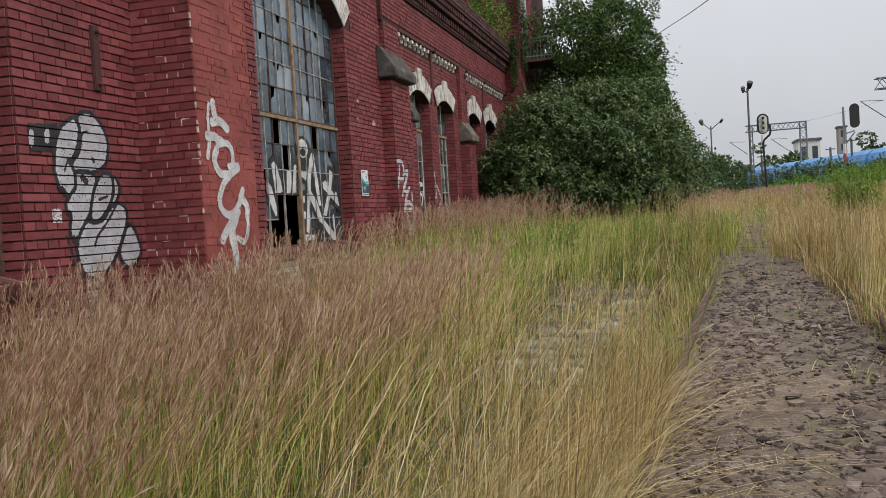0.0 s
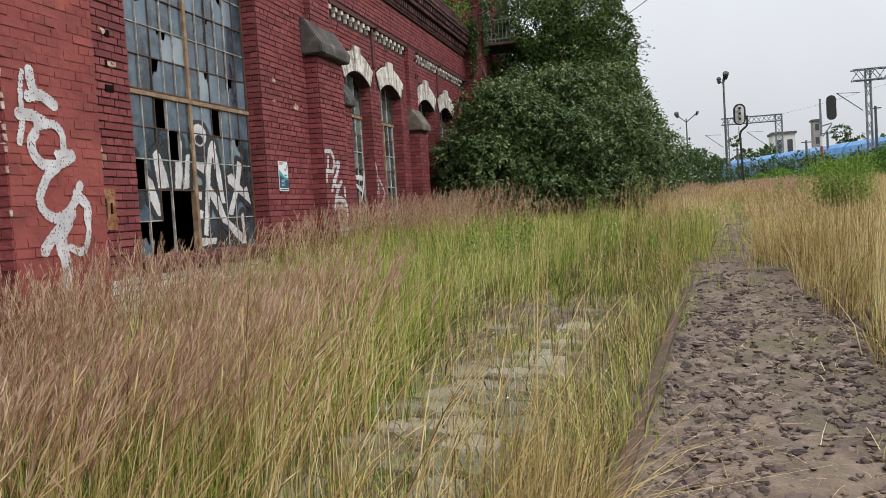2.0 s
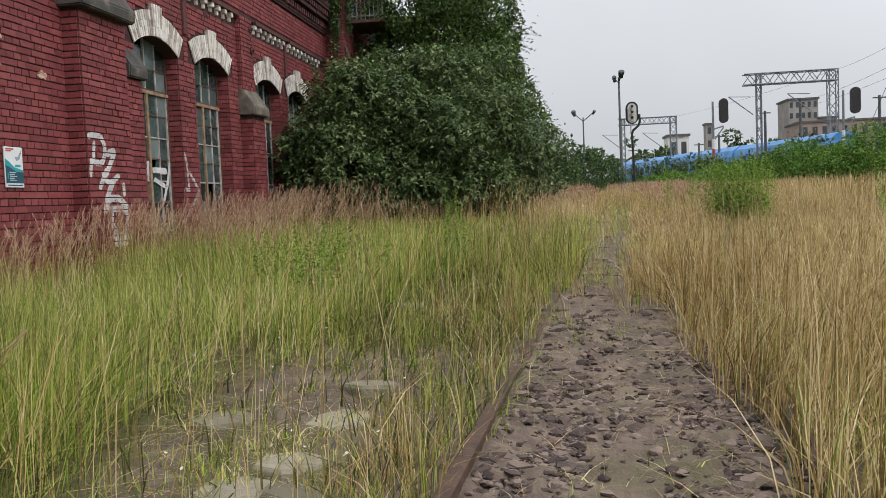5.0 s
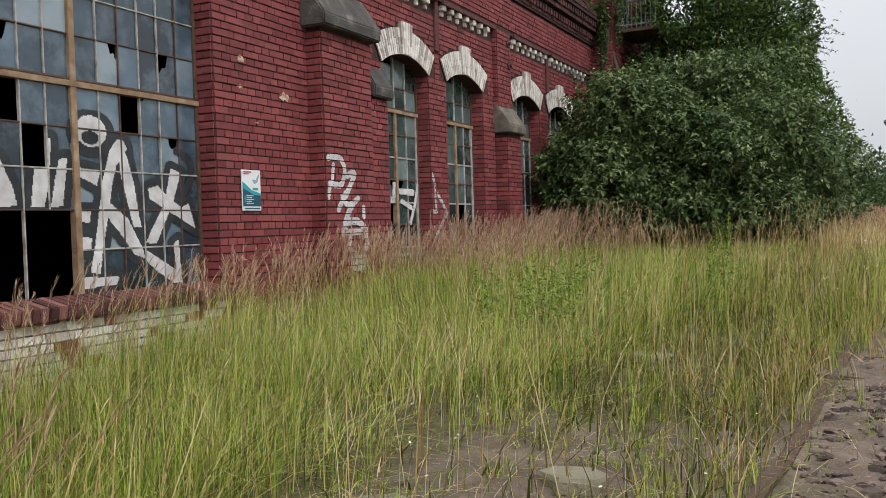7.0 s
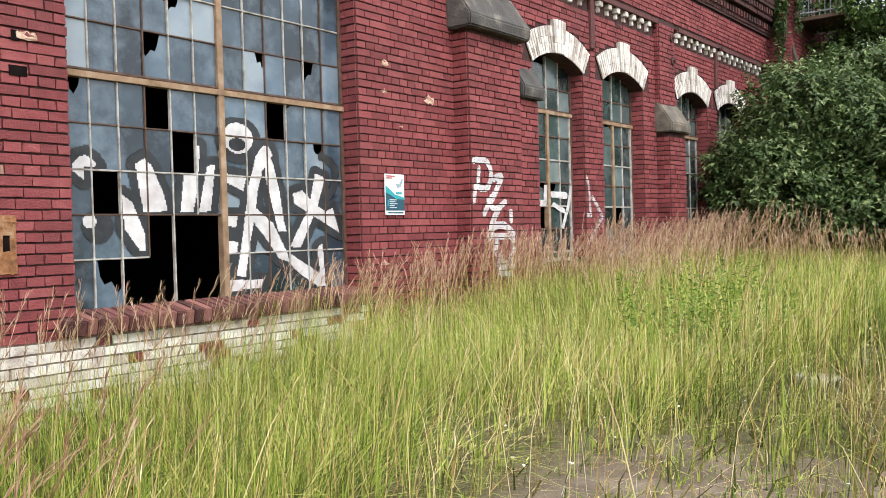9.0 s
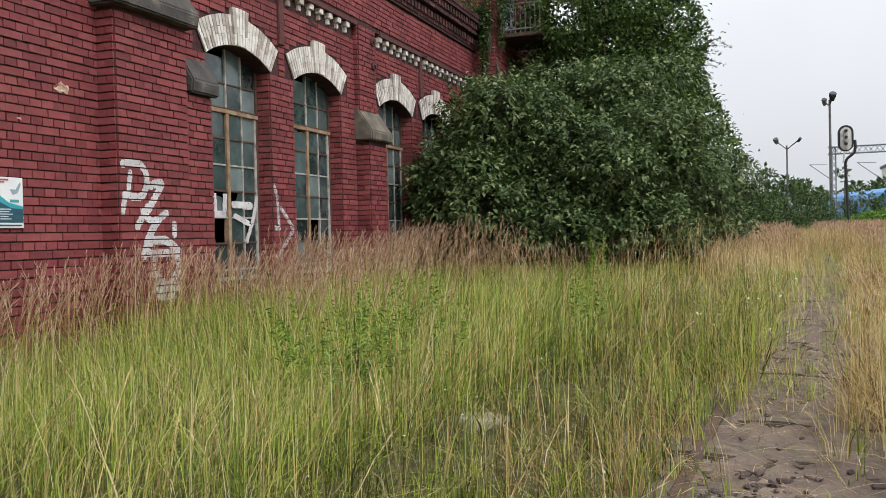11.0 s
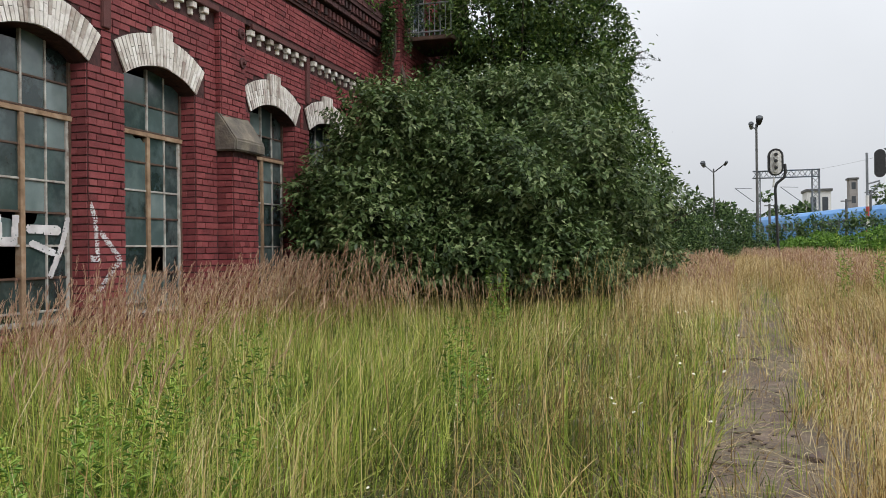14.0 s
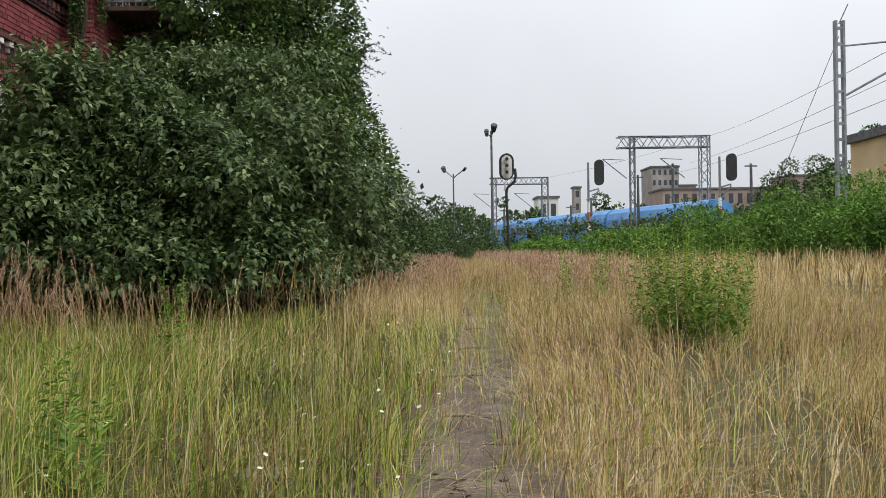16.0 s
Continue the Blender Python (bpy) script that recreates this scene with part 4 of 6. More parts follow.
g = cells(1.24, 2.26, 0.8, 2.25, 0.010, True)
mask = np.zeros(g[0].shape, bool)
STROKES = [
    ([(1.27, 2.18), (1.48, 2.20), (1.59, 2.10), (1.58, 1.96), (1.49, 1.87), (1.29, 1.89)], 0.065),
    ([(1.37, 2.10), (1.33, 1.89)], 0.052),
    ([(1.29, 1.88), (1.25, 1.72)], 0.058),
    ([(1.65, 1.99), (1.81, 2.02), (1.69, 1.85), (1.57, 1.71)], 0.071),
    ([(1.60, 1.78), (1.45, 1.59)], 0.065),
    ([(1.53, 1.74), (1.66, 1.64), (1.87, 1.72)], 0.065),
    ([(1.75, 1.65), (1.66, 1.56), (1.58, 1.44)], 0.078),
    ([(1.99, 1.61), (1.99, 1.51)], 0.065),
    ([(1.53, 1.31), (1.61, 1.43), (1.84, 1.45), (2.03, 1.35)], 0.078),
    ([(1.56, 1.33), (2.03, 1.32)], 0.065),
    ([(1.69, 1.30), (1.66, 1.15), (1.78, 1.05)], 0.071),
    ([(1.98, 1.32), (2.05, 1.19), (1.94, 1.04)], 0.071),
    ([(1.73, 1.00), (1.99, 0.97)], 0.104),
    ([(1.75, 0.91), (1.94, 0.88)], 0.091),
]
for pts, w in STROKES:
    mask |= near_line(g[0], g[1], smooth_line(pts), w * 1.15)
paint("graffiti_tag", mask, g, 0.233, M_WHITE, "white spray tag running down a brick buttress", 0.05)
g = cells(4.23, 4.78, 1.0, 2.2, 0.012, True)
mask = near_line(g[0], g[1], [(4.24, 2.12), (4.30, 1.98), (4.34, 1.56), (4.24, 1.58)], 0.06) | near_line(g[0], g[1], [(4.40, 1.83), (4.69, 1.56), (4.26, 1.18)], 0.065)
paint("graffiti_tag", mask, g, 0.0225, M_WHITE, "thin faded white tag on brick between windows", 0.35)

g = cells(-3.25, -0.40, 0.88, 2.45, 0.011, False)
LETTERS = [
    [(-3.17, 1.96), (-3.12, 2.02), (-3.06, 2.04), (-3.00, 2.00), (-2.97, 1.96), (-3.08, 1.95), (-3.08, 1.85), (-3.17, 1.92)],
    [(-2.78, 1.75), (-2.69, 1.69), (-2.59, 1.45), (-2.58, 1.30), (-2.63, 1.30), (-2.76, 1.48)],
    [(-2.65, 1.99), (-2.57, 2.04), (-2.51, 1.99), (-2.41, 1.78), (-2.37, 1.62), (-2.59, 1.61), (-2.63, 1.84)],
    [(-2.12, 2.18), (-2.04, 2.17), (-2.08, 1.78), (-2.13, 1.61), (-2.25, 1.61), (-2.21, 1.91)],
    [(-1.97, 2.01), (-1.89, 2.02), (-1.95, 1.62), (-2.07, 1.61), (-2.02, 1.83)],
    [(-1.78, 1.95), (-1.56, 1.92), (-1.60, 1.80), (-1.77, 1.87)],
    [(-1.78, 1.58), (-1.67, 1.58), (-1.69, 1.48), (-1.78, 1.49)],
    [(-1.79, 1.36), (-1.67, 1.35), (-1.69, 1.25), (-1.79, 1.25)],
    [(-1.78, 1.02), (-1.39, 1.00), (-1.43, 0.93), (-1.79, 0.92)],
    [(-1.37, 2.21), (-1.30, 2.22), (-1.25, 2.14), (-1.38, 1.98), (-1.44, 1.79), (-1.47, 1.61), (-1.55, 1.30), (-1.60, 1.04), (-1.70, 1.05), (-1.64, 1.30), (-1.59, 1.56), (-1.53, 1.87), (-1.45, 2.11)],
    [(-1.33, 2.20), (-1.25, 2.06), (-1.18, 1.80), (-1.14, 1.53), (-1.11, 1.43), (-1.21, 1.44), (-1.27, 1.66), (-1.34, 1.92)],
    [(-1.46, 1.65), (-1.27, 1.51), (-1.10, 1.22), (-1.09, 1.15), (-1.21, 1.19), (-1.38, 1.40), (-1.50, 1.53)],
    [(-0.73, 1.99), (-0.60, 1.95), (-0.71, 1.67), (-0.94, 1.28), (-1.07, 1.29), (-1.01, 1.39), (-0.82, 1.66)],
    [(-1.02, 1.79), (-0.90, 1.82), (-0.77, 1.71), (-0.60, 1.62), (-0.51, 1.66), (-0.42, 1.41), (-0.58, 1.49), (-0.75, 1.57), (-1.01, 1.70)],
    [(-1.06, 1.22), (-0.92, 1.14), (-0.70, 1.02), (-0.73, 1.27), (-0.66, 1.31), (-0.63, 0.89), (-0.74, 0.90), (-0.96, 1.03), (-1.07, 1.12)],
]
white_m, halo = np.zeros(g[0].shape, bool), np.zeros(g[0].shape, bool)
for pts in LETTERS:
    white_m |= in_shape(g[0], g[1], pts)
    halo |= near_line(g[0], g[1], pts + pts[:1], 0.15)
halo |= near_line(g[0], g[1], smooth_line([(-0.64, 2.16), (-0.47, 2.07), (-0.48, 1.87), (-0.62, 1.73)]), 0.09)
eye_m = ((g[0] + 1.64) / 0.165) ** 2 + ((g[1] - 2.265) / 0.135) ** 2 < 1
pup = ((g[0] + 1.65) / 0.092) ** 2 + ((g[1] - 2.21) / 0.058) ** 2 < 1
halo |= ((g[0] + 1.63) / 0.25) ** 2 + ((g[1] - 2.25) / 0.21) ** 2 < 1
halo |= (g[0] + 2.98) ** 2 + (g[1] - 1.50) ** 2 < 0.13 ** 2
white_m |= (eye_m & ~pup) | ((g[0] + 3.05) ** 2 + (g[1] - 1.54) ** 2 < 0.055 ** 2)
o = BIG[1]
ok = np.ones(g[0].shape, bool)
half_w = (o[1] - o[0]) / 2 - 0.075
for c, r_ in MISSING | {(1, 0)}:
    ya = o[0] + 0.045 + half_w * c / 6 if c < 6 else (o[0] + o[1]) / 2 + 0.03 + half_w * (c - 6) / 6
    ok &= ~((g[0] > ya - 0.006) & (g[0] < ya + half_w / 6 + 0.006) & (g[1] > BIG_ROWS[r_] - 0.006) & (g[1] < BIG_ROWS[r_ + 1] + 0.006))
paint("graffiti_letters", white_m & ok, g, -0.2095, M_WHITE, "white block-letter graffiti across the window panes", 0.0)
paint("graffiti_shadow", halo & ~white_m & ok, g, -0.2103, M_HAZE, "dark grey halo round the window graffiti", 0.0)
g = cells(3.05, 4.18, 1.1, 2.0, 0.012, False)
mask = np.zeros(g[0].shape, bool)
for pts, w in (([(3.25, 2.01), (3.27, 1.75)], 0.09), ([(3.26, 1.75), (3.45, 1.75), (3.49, 2.19)], 0.08), ([(3.64, 1.87), (4.01, 1.86)], 0.09), ([(3.67, 1.73), (3.95, 1.64)], 0.07), ([(4.16, 2.0), (4.06, 1.7), (3.91, 1.43)], 0.07)):
    mask |= near_line(g[0], g[1], pts, w)
mask &= ~((g[0] < 3.52) & (g[1] > 1.40) & (g[1] < 1.71))
paint("graffiti_tag", mask, g, -0.184, M_WHITE, "white paint strokes over dusty window panes", 0.02)

# ---- notice board on the wall ----
sign = empty("notice_board", (0.024, 0.0, 2.0), "white and teal printed notice board on a brick wall", "sign")
part("board", box_bm(0.0, 0.012, 0.0, 0.297, -0.42, 0.0, 0.003), mat("white_sign_plastic", [(0.3, (0.68, 0.70, 0.71)), (0.7, (0.76, 0.78, 0.79))], scale=5, rough=0.4), sign)


def flat(name, pts, x, colour, parent):
    bm = bmesh.new()
    bm.faces.new([bm.verts.new((x, y, z)) for y, z in pts])
    return part(name, bm, mat(name + "_ink", [(0.3, colour), (0.7, tuple(c * 1.15 for c in colour))], scale=12, rough=0.4), parent)


TEAL, NAVY, RED, GREYW = (0.03, 0.30, 0.34), (0.02, 0.075, 0.11), (0.45, 0.06, 0.05), (0.5, 0.55, 0.58)
flat("printed_band", [(0.006, -0.12), (0.09, -0.17), (0.15, -0.21), (0.291, -0.24), (0.291, -0.27), (0.006, -0.27)], 0.0135, TEAL, sign)
flat("printed_panel", [(0.006, -0.19), (0.07, -0.21), (0.17, -0.255), (0.291, -0.262), (0.291, -0.375), (0.006, -0.375)], 0.0145, NAVY, sign)
flat("printed_swoosh", [(0.16, -0.10), (0.22, -0.10), (0.27, -0.03), (0.275, -0.06), (0.24, -0.13), (0.19, -0.145)], 0.0135, (0.25, 0.33, 0.38), sign)
for i, (a, b, z, h, c) in enumerate([(0.02, 0.15, -0.022, 0.012, RED), (0.02, 0.11, -0.042, 0.010, RED), (0.16, 0.25, -0.195, 0.022, TEAL), (0.06, 0.17, -0.265, 0.010, GREYW), (0.06, 0.15, -0.285, 0.008, GREYW), (0.06, 0.18, -0.305, 0.008, GREYW), (0.06, 0.14, -0.325, 0.008, GREYW), (0.06, 0.17, -0.345, 0.008, GREYW), (0.03, 0.045, -0.30, 0.06, TEAL), (0.03, 0.27, -0.397, 0.012, NAVY)]):
    flat("printed_line", [(a, z - h / 2), (b, z - h / 2), (b, z + h / 2), (a, z + h / 2)], 0.0160, c, sign)

# ---- taller ivy-clad block at the far end ----
annex = tagged(part("wall_annex", box_bm(-7.0, 0.55, 12.3, 17.5, -0.5, 9.5), M_MORTAR), "taller red brick block overgrown with ivy", "wall", kind="structure")
lay("brickwork", brick_rows(-1.0, 0.55, 3.0, 9.5, (), 0, 50), 12.3, "x", -1, parent=annex, seed=50)
lay("brickwork", brick_rows(12.3, 15.0, 3.0, 9.5, (), 0, 51), 0.55, parent=annex, seed=51)

balcony = empty("balcony", (0.55, 13.3, 5.75), "rusty steel balcony with pale railing bars on the tall block", "balcony")
part("platform", box_bm(0.0, 0.95, -0.7, 0.7, -0.08, 0.0, 0.01), M_RUST, balcony)
M_RAILING = mat("pale_railing_paint", [(0.3, (0.12, 0.125, 0.125)), (0.7, (0.25, 0.26, 0.26))], scale=9, rough=0.7)
for z in (0.08, 0.62):
    part("rail_bar", tube(bmesh.new(), (0.0, -0.68, z), (0.93, -0.68, z), 0.018, 0.018, 6), M_RAILING, balcony)
for k in range(9):
    part("baluster", tube(bmesh.new(), (0.05 + k * 0.108, -0.68, 0.0), (0.05 + k * 0.108, -0.68, 0.62), 0.011, 0.011, 6), M_RAILING, balcony)
part("door_frame", box_bm(0.001, 0.03, -0.45, 0.45, 0.02, 2.1), M_FRAME, balcony)
part("door_glass", box_bm(0.02, 0.036, -0.37, 0.37, 0.10, 2.02), M_GLASS, balcony)

# single bricks beside the notice board
shapes = {}
for r in single:
    key = round(r[1] - r[0], 2)
    if key not in shapes:
        shapes[key] = boxes_mesh("brick", [(-0.02, -key / 2, -0.0325)], [(0.0, key / 2, 0.0325)], 0.0015)
        shapes[key].materials.append(M_BRICK1)
    b = obj("brick", shapes[key], None, wall_w)
    b.location = (0.016 + RNG.uniform(-0.004, 0.004), (r[0] + r[1]) / 2, (r[2] + r[3]) / 2)
# ---- grass ----
def wind(x, y):
    """The way in which the grass leans, swinging slowly from place to place."""
    a = 1.5 * np.sin(0.8 * x + 0.35 * y) + 1.3 * np.sin(0.55 * y - 0.6 * x + 2.0) + 0.4
    return np.stack([np.cos(a), np.sin(a)], 1)


def blades(n_pts, heights, width, lean, segs=3, seed=0, out=None, sway=0.55):
    """Arching tapered blades as arrays of corners and triangles, root at each point."""
    rng = np.random.default_rng(seed)
    n = len(n_pts)
    a = rng.uniform(0, 2 * np.pi, n)
    d = np.stack([np.cos(a), np.sin(a)], 1)
    if out is not None:
        d = d * 0.5 + out
    d = d + sway * wind(n_pts[:, 0], n_pts[:, 1])
    bend = np.abs(rng.normal(0, lean, n)) * heights * np.where(rng.uniform(0, 1, n) < 0.14, 2.1, 1.0)
    arch = np.minimum(bend * np.linalg.norm(d, axis=1) / heights, 1.6)
    face = rng.uniform(0, 2 * np.pi, n)
    side = np.stack([np.cos(face), np.sin(face)], 1)
    wide = width * rng.uniform(0.55, 1.35, n)
    levels = []
    for s in np.linspace(0, 1, segs + 1):
        xy = n_pts[:, :2] + d * (bend * s ** 1.9)[:, None]
        z = n_pts[:, 2] + heights * s * (1 - 0.36 * s ** 1.4 * arch) - 0.02
        w = (wide * (1 - 0.94 * s ** 1.6) / 2)[:, None]
        levels.append((xy - side * w, xy + side * w, z))
    v = np.concatenate([np.concatenate([np.stack([l[:, 0], l[:, 1], z], 1)[:, None], np.stack([r[:, 0], r[:, 1], z], 1)[:, None]], 1) for l, r, z in levels], 1)
    m = 2 * (segs + 1)
    f = np.array([q for s in range(segs) for q in ((2 * s, 2 * s + 1, 2 * s + 3), (2 * s, 2 * s + 3, 2 * s + 2))])
    faces = f[None] + m * np.arange(n)[:, None, None]
    return v.reshape(-1, 3), faces.reshape(-1, 3)


def scatter(x0, x1, y0, y1, density, keep, seed):
    rng = np.random.default_rng(seed)
    n = int((x1 - x0) * (y1 - y0) * density)
    x, y = rng.uniform(x0, x1, n), rng.uniform(y0, y1, n)
    k = rng.uniform(0, 1, n) < keep(x, y)
    x, y = x[k], y[k]
    return np.stack([x, y, gz(x, y)], 1)


def tufts(p, k, r, seed):
    """k blades round every point, and the way each leans out of its tuft."""
    rng = np.random.default_rng(seed)
    q = np.repeat(p, k, 0)
    d = rng.normal(0, 1, (len(q), 2))
    q[:, :2] += d * r
    q[:, 2] = gz(q[:, 0], q[:, 1])
    return q, d * 0.6


def clump(x, y, s, seed):
    """Slow patchiness between 0 and 1."""
    return 0.5 + 0.5 * np.sin(s * x + 1.3 * seed + 1.1 * np.sin(0.7 * s * y)) * np.cos(0.8 * s * y + seed + np.sin(0.9 * s * x))


def off(x, y):
    return x - rail_x(y)


def make(name, pts, h, w, lean, m, label, seed, segs=3, out=None, sway=0.55):
    v, f = blades(pts, h, w, lean, segs, seed, out, sway)
    ob = obj(name, np_mesh(name, v, f), m)
    return tagged(ob, label, "grass", kind="stuff")


def plumes(name, pts, h, m, label, seed, head=0.24, wide=0.02, lean=0.13, blow=(-0.03, 0.08), fine=0.0035, bristles=13, stalk=0.0016):
    """Thin stalks with a feathery seed head, all leaning a little with the wind."""
    rng = np.random.default_rng(seed)
    n = len(pts)
    a = rng.uniform(0, 2 * np.pi, n)
    d = np.stack([np.cos(a), np.sin(a)], 1) * np.abs(rng.normal(0, lean, n))[:, None] + np.array(blow) * rng.uniform(0.3, 1.6, n)[:, None] + 0.07 * wind(pts[:, 0], pts[:, 1])

    def at(s):
        z = pts[:, 2] + h * s * (1 - 0.3 * s * np.minimum(np.linalg.norm(d, axis=1), 1))
        return np.concatenate([pts[:, :2] + d * (h * s ** 2.2)[:, None], z[:, None]], 1)

    face = rng.uniform(0, np.pi, n)
    side = np.stack([np.cos(face), np.sin(face), 0 * face], 1)
    hl = head * rng.uniform(0.7, 1.25, n) / h
    st = []
    for s in (0.0, 0.5, 0.85):
        c = at(s)
        st += [c - side * stalk, c + side * stalk]
    st.append(at(1.0))
    stem_v = np.stack(st, 1).reshape(-1, 3)
    stem_f = (np.array([[0, 1, 3], [0, 3, 2], [2, 3, 5], [2, 5, 4], [4, 5, 6]])[None] + 7 * np.arange(n)[:, None, None]).reshape(-1, 3)
    V, F = [], []
    # head: many small bristles in a spindle along the tip
    for k in range(bristles):
        u = 1 - hl * (1 - k / float(bristles))
        c = at(u)
        c2 = at(np.minimum(u + hl * 0.34, 1.03))
        out = np.stack([np.cos(face + k * 2.4), np.sin(face + k * 2.4), 0 * face], 1)
        w = (wide * (0.35 + 0.95 * math.sin(math.pi * (k + 1.0) / (bristles + 2.5))) * rng.uniform(0.5, 1.3, n))[:, None]
        tip = c2 + out * w
        across = np.cross(out, (0, 0, 1.0)) * fine
        q = np.stack([c, c * 0.45 + tip * 0.55 + across, tip, c * 0.5 + tip * 0.5 - across], 1)
        V.append(q.reshape(-1, 3))
        F.append((np.array([[0, 1, 2], [0, 2, 3]])[None] + 4 * np.arange(n)[:, None, None] + 4 * n * k).reshape(-1, 3))
    ob = obj(name, np_mesh(name, np.concatenate(V), np.concatenate(F)), m)
    tagged(ob, label, "grass", kind="stuff")
    st_ob = obj(name + "_stalks", np_mesh(name + "_stalks", stem_v, stem_f), M_DRY)
    tagged(st_ob, "thin dry stalks under the seed heads", "grass", kind="stuff")


def rnd(a, b, p):
    return RNG.uniform(a, b, len(p))


def bare(x, y):
    """How open the ground is: 1 on the old paving by the track, 0 in the thick grass."""
    o = off(x, y) + 0.25 * (clump(x, y, 2.9, 12) - 0.5)
    strip_ = np.clip((o + 1.95 + 0.25 * np.clip(y + 4.5, -1, 1)) / 0.35, 0, 1) * np.clip((-0.3 - o) / 0.25, 0, 1) * np.clip((y + 7.6) / 0.6, 0, 1) * np.clip((-1.7 - y) / 0.8, 0, 1)
    spot = np.clip(1.6 - 1.3 * np.hypot((x - 3.5) / 1.2, (y + 2.6) / 0.75), 0, 1)
    return np.maximum(strip_, 0.85 * spot)


# green sward between the workshop and the paving; thin towards the paving and the bare patch
def sward(x, y):
    o = off(x, y)
    k = np.where(o < -2.1, 1.0, np.where(o < -1.45, 0.8, np.where(o < -0.5, 0.45, np.where(o < 0.02 + 0.12 * (y > 0.2), 0.45 + 0.15 * (y > 0), 0.0))))
    return k * (1 - 0.97 * bare(x, y)) * (0.5 + 0.5 * clump(x, y, 2.3, 1)) * np.where(y < -6.5, 0.75, 1.0)


for y0, y1, thick, wide, segs, seed in ((-11.5, 1.0, 128, 0.0058, 3, 1), (1.0, 9.2, 122, 0.008, 2, 111)):
    p, lean_out = tufts(scatter(0.1, 6.4, y0, y1, thick, sward, seed), 8, 0.034, 71)
    patch = np.repeat(RNG.uniform(0.6, 1.25, len(p) // 8), 8)
    hh = rnd(0.34, 0.70, p) * (0.75 + 0.5 * clump(p[:, 0], p[:, 1], 1.1, 4)) * np.where(off(p[:, 0], p[:, 1]) > -1.45, 0.6 + 0.2 * (p[:, 1] > 0.5), 1.0) * np.clip(1.0 - 0.11 * (p[:, 1] - 3.0), 0.5, 1.0)
    make("green_grass", p, hh * patch, wide, 0.6, M_GREEN, "dense yellowish green grass in front of the workshop", 11, segs, lean_out)
p = scatter(0.1, 6.0, -12.0, 9.0, 260, lambda x, y: (off(x, y) < -0.1) * (1 - 0.75 * bare(x, y)), 2)
make("matted_grass", p, rnd(0.1, 0.34, p), 0.012, 0.8, M_THATCH, "short matted grass and litter under the tall blades", 12, 2)
p = scatter(0.1, 5.2, -12.0, 8.6, 85, lambda x, y: (off(x, y) < -1.5) * clump(x, y, 1.7, 3) * (1 - bare(x, y)), 9)
make("straw_blades", p, rnd(0.5, 0.85, p), 0.0055, 0.5, M_DRY, "scattered dry straw among the green grass", 19, 3)


# reddish plumes: thick before the big window, a fringe along the wall further on
def red_keep(x, y):
    o = off(x, y)
    fringe = np.clip(1.05 - (x - 0.2) / np.where(y > 4.5, 2.6, np.where(y > 0.5, 3.1, 1.5)), 0, 1) ** 1.3 * np.where((y > -4.4) & (y < 0), 0.34, np.where(y > 3.5, 0.5, 0.5))
    south = np.clip((-4.6 - y) / 1.6, 0, 1) * np.where(o < -1.5, 1.0, 0.06)
    return np.clip(np.maximum(fringe, south), 0, 1) * (o < -0.6) * (1 - bare(x, y)) * (0.3 + 0.7 * clump(x, y, 1.9, 6))


p = scatter(0.15, 4.6, -11.0, 8.2, 330, red_keep, 3)
plumes("reed_grass", p, rnd(0.72, 1.08, p) * (0.85 + 0.25 * clump(p[:, 0], p[:, 1], 1.4, 2)), M_RED, "tall reed grass with reddish brown plumes", 13, lean=0.18, blow=(0.10, 0.06))
p = scatter(0.15, 4.4, -11.4, -5.0, 260, lambda x, y: red_keep(x, y) * (y < -5), 35)
make("reed_leaves", p, rnd(0.4, 0.8, p), 0.008, 0.7, M_GREEN, "grey-green arching leaves of the reed grass", 36, 3)
p = scatter(0.2, 5.3, 5.6, 9.4, 75, lambda x, y: np.abs(y - np.where(x < 2.6, 7.1, 7.1 + 1.55 * (x - 2.6))) < 0.55, 31)
plumes("reed_grass", p, rnd(0.42, 0.68, p), M_RED, "dark reddish reed grass along the foot of the shrub", 33, lean=0.1, blow=(-0.03, 0.0), wide=0.014)


# straw verge on the left of the rail, and long straw stalks by the start
def verge(x, y):
    o = off(x, y)
    thin = np.where(y > -1, 0.62, np.where(y > -7, 0.5, 0.9))
    return ((o > np.where(y > -1.5, -1.15, -0.6)) & (o < np.where(y > 0.2, 0.14, 0.0))) * np.clip(0.2 + 1.2 * (clump(x, y, 2.1, 8) - 0.35), 0, 1) * thin


p = scatter(3.5, 7.6, -12.0, 14, 560, verge, 4)
make("straw_verge", p, rnd(0.2, 0.62, p), 0.0055, 0.55, M_DRY, "leaning dry straw grass along the rail", 14, 3)
p = scatter(2.6, 5.0, -11.0, -7.2, 75, lambda x, y: (off(x, y) > -1.7) & (off(x, y) < -0.25), 5)
plumes("tall_fescue", p, rnd(0.7, 1.12, p), M_DRY, "long pale fescue stalks bending over the paving", 15, head=0.2, wide=0.006, lean=0.16, blow=(0.26, 0.1), fine=0.0016, bristles=9, stalk=0.0021)
p = scatter(3.2, 5.4, -7.0, 9, 16, lambda x, y: (off(x, y) > -1.7) & (off(x, y) < -0.1), 37)
plumes("tall_fescue", p, rnd(0.6, 1.05, p), M_DRY, "single pale grass stalks over short weeds", 38, head=0.16, wide=0.006, lean=0.26, blow=(0.05, 0.0), fine=0.0016, bristles=9)

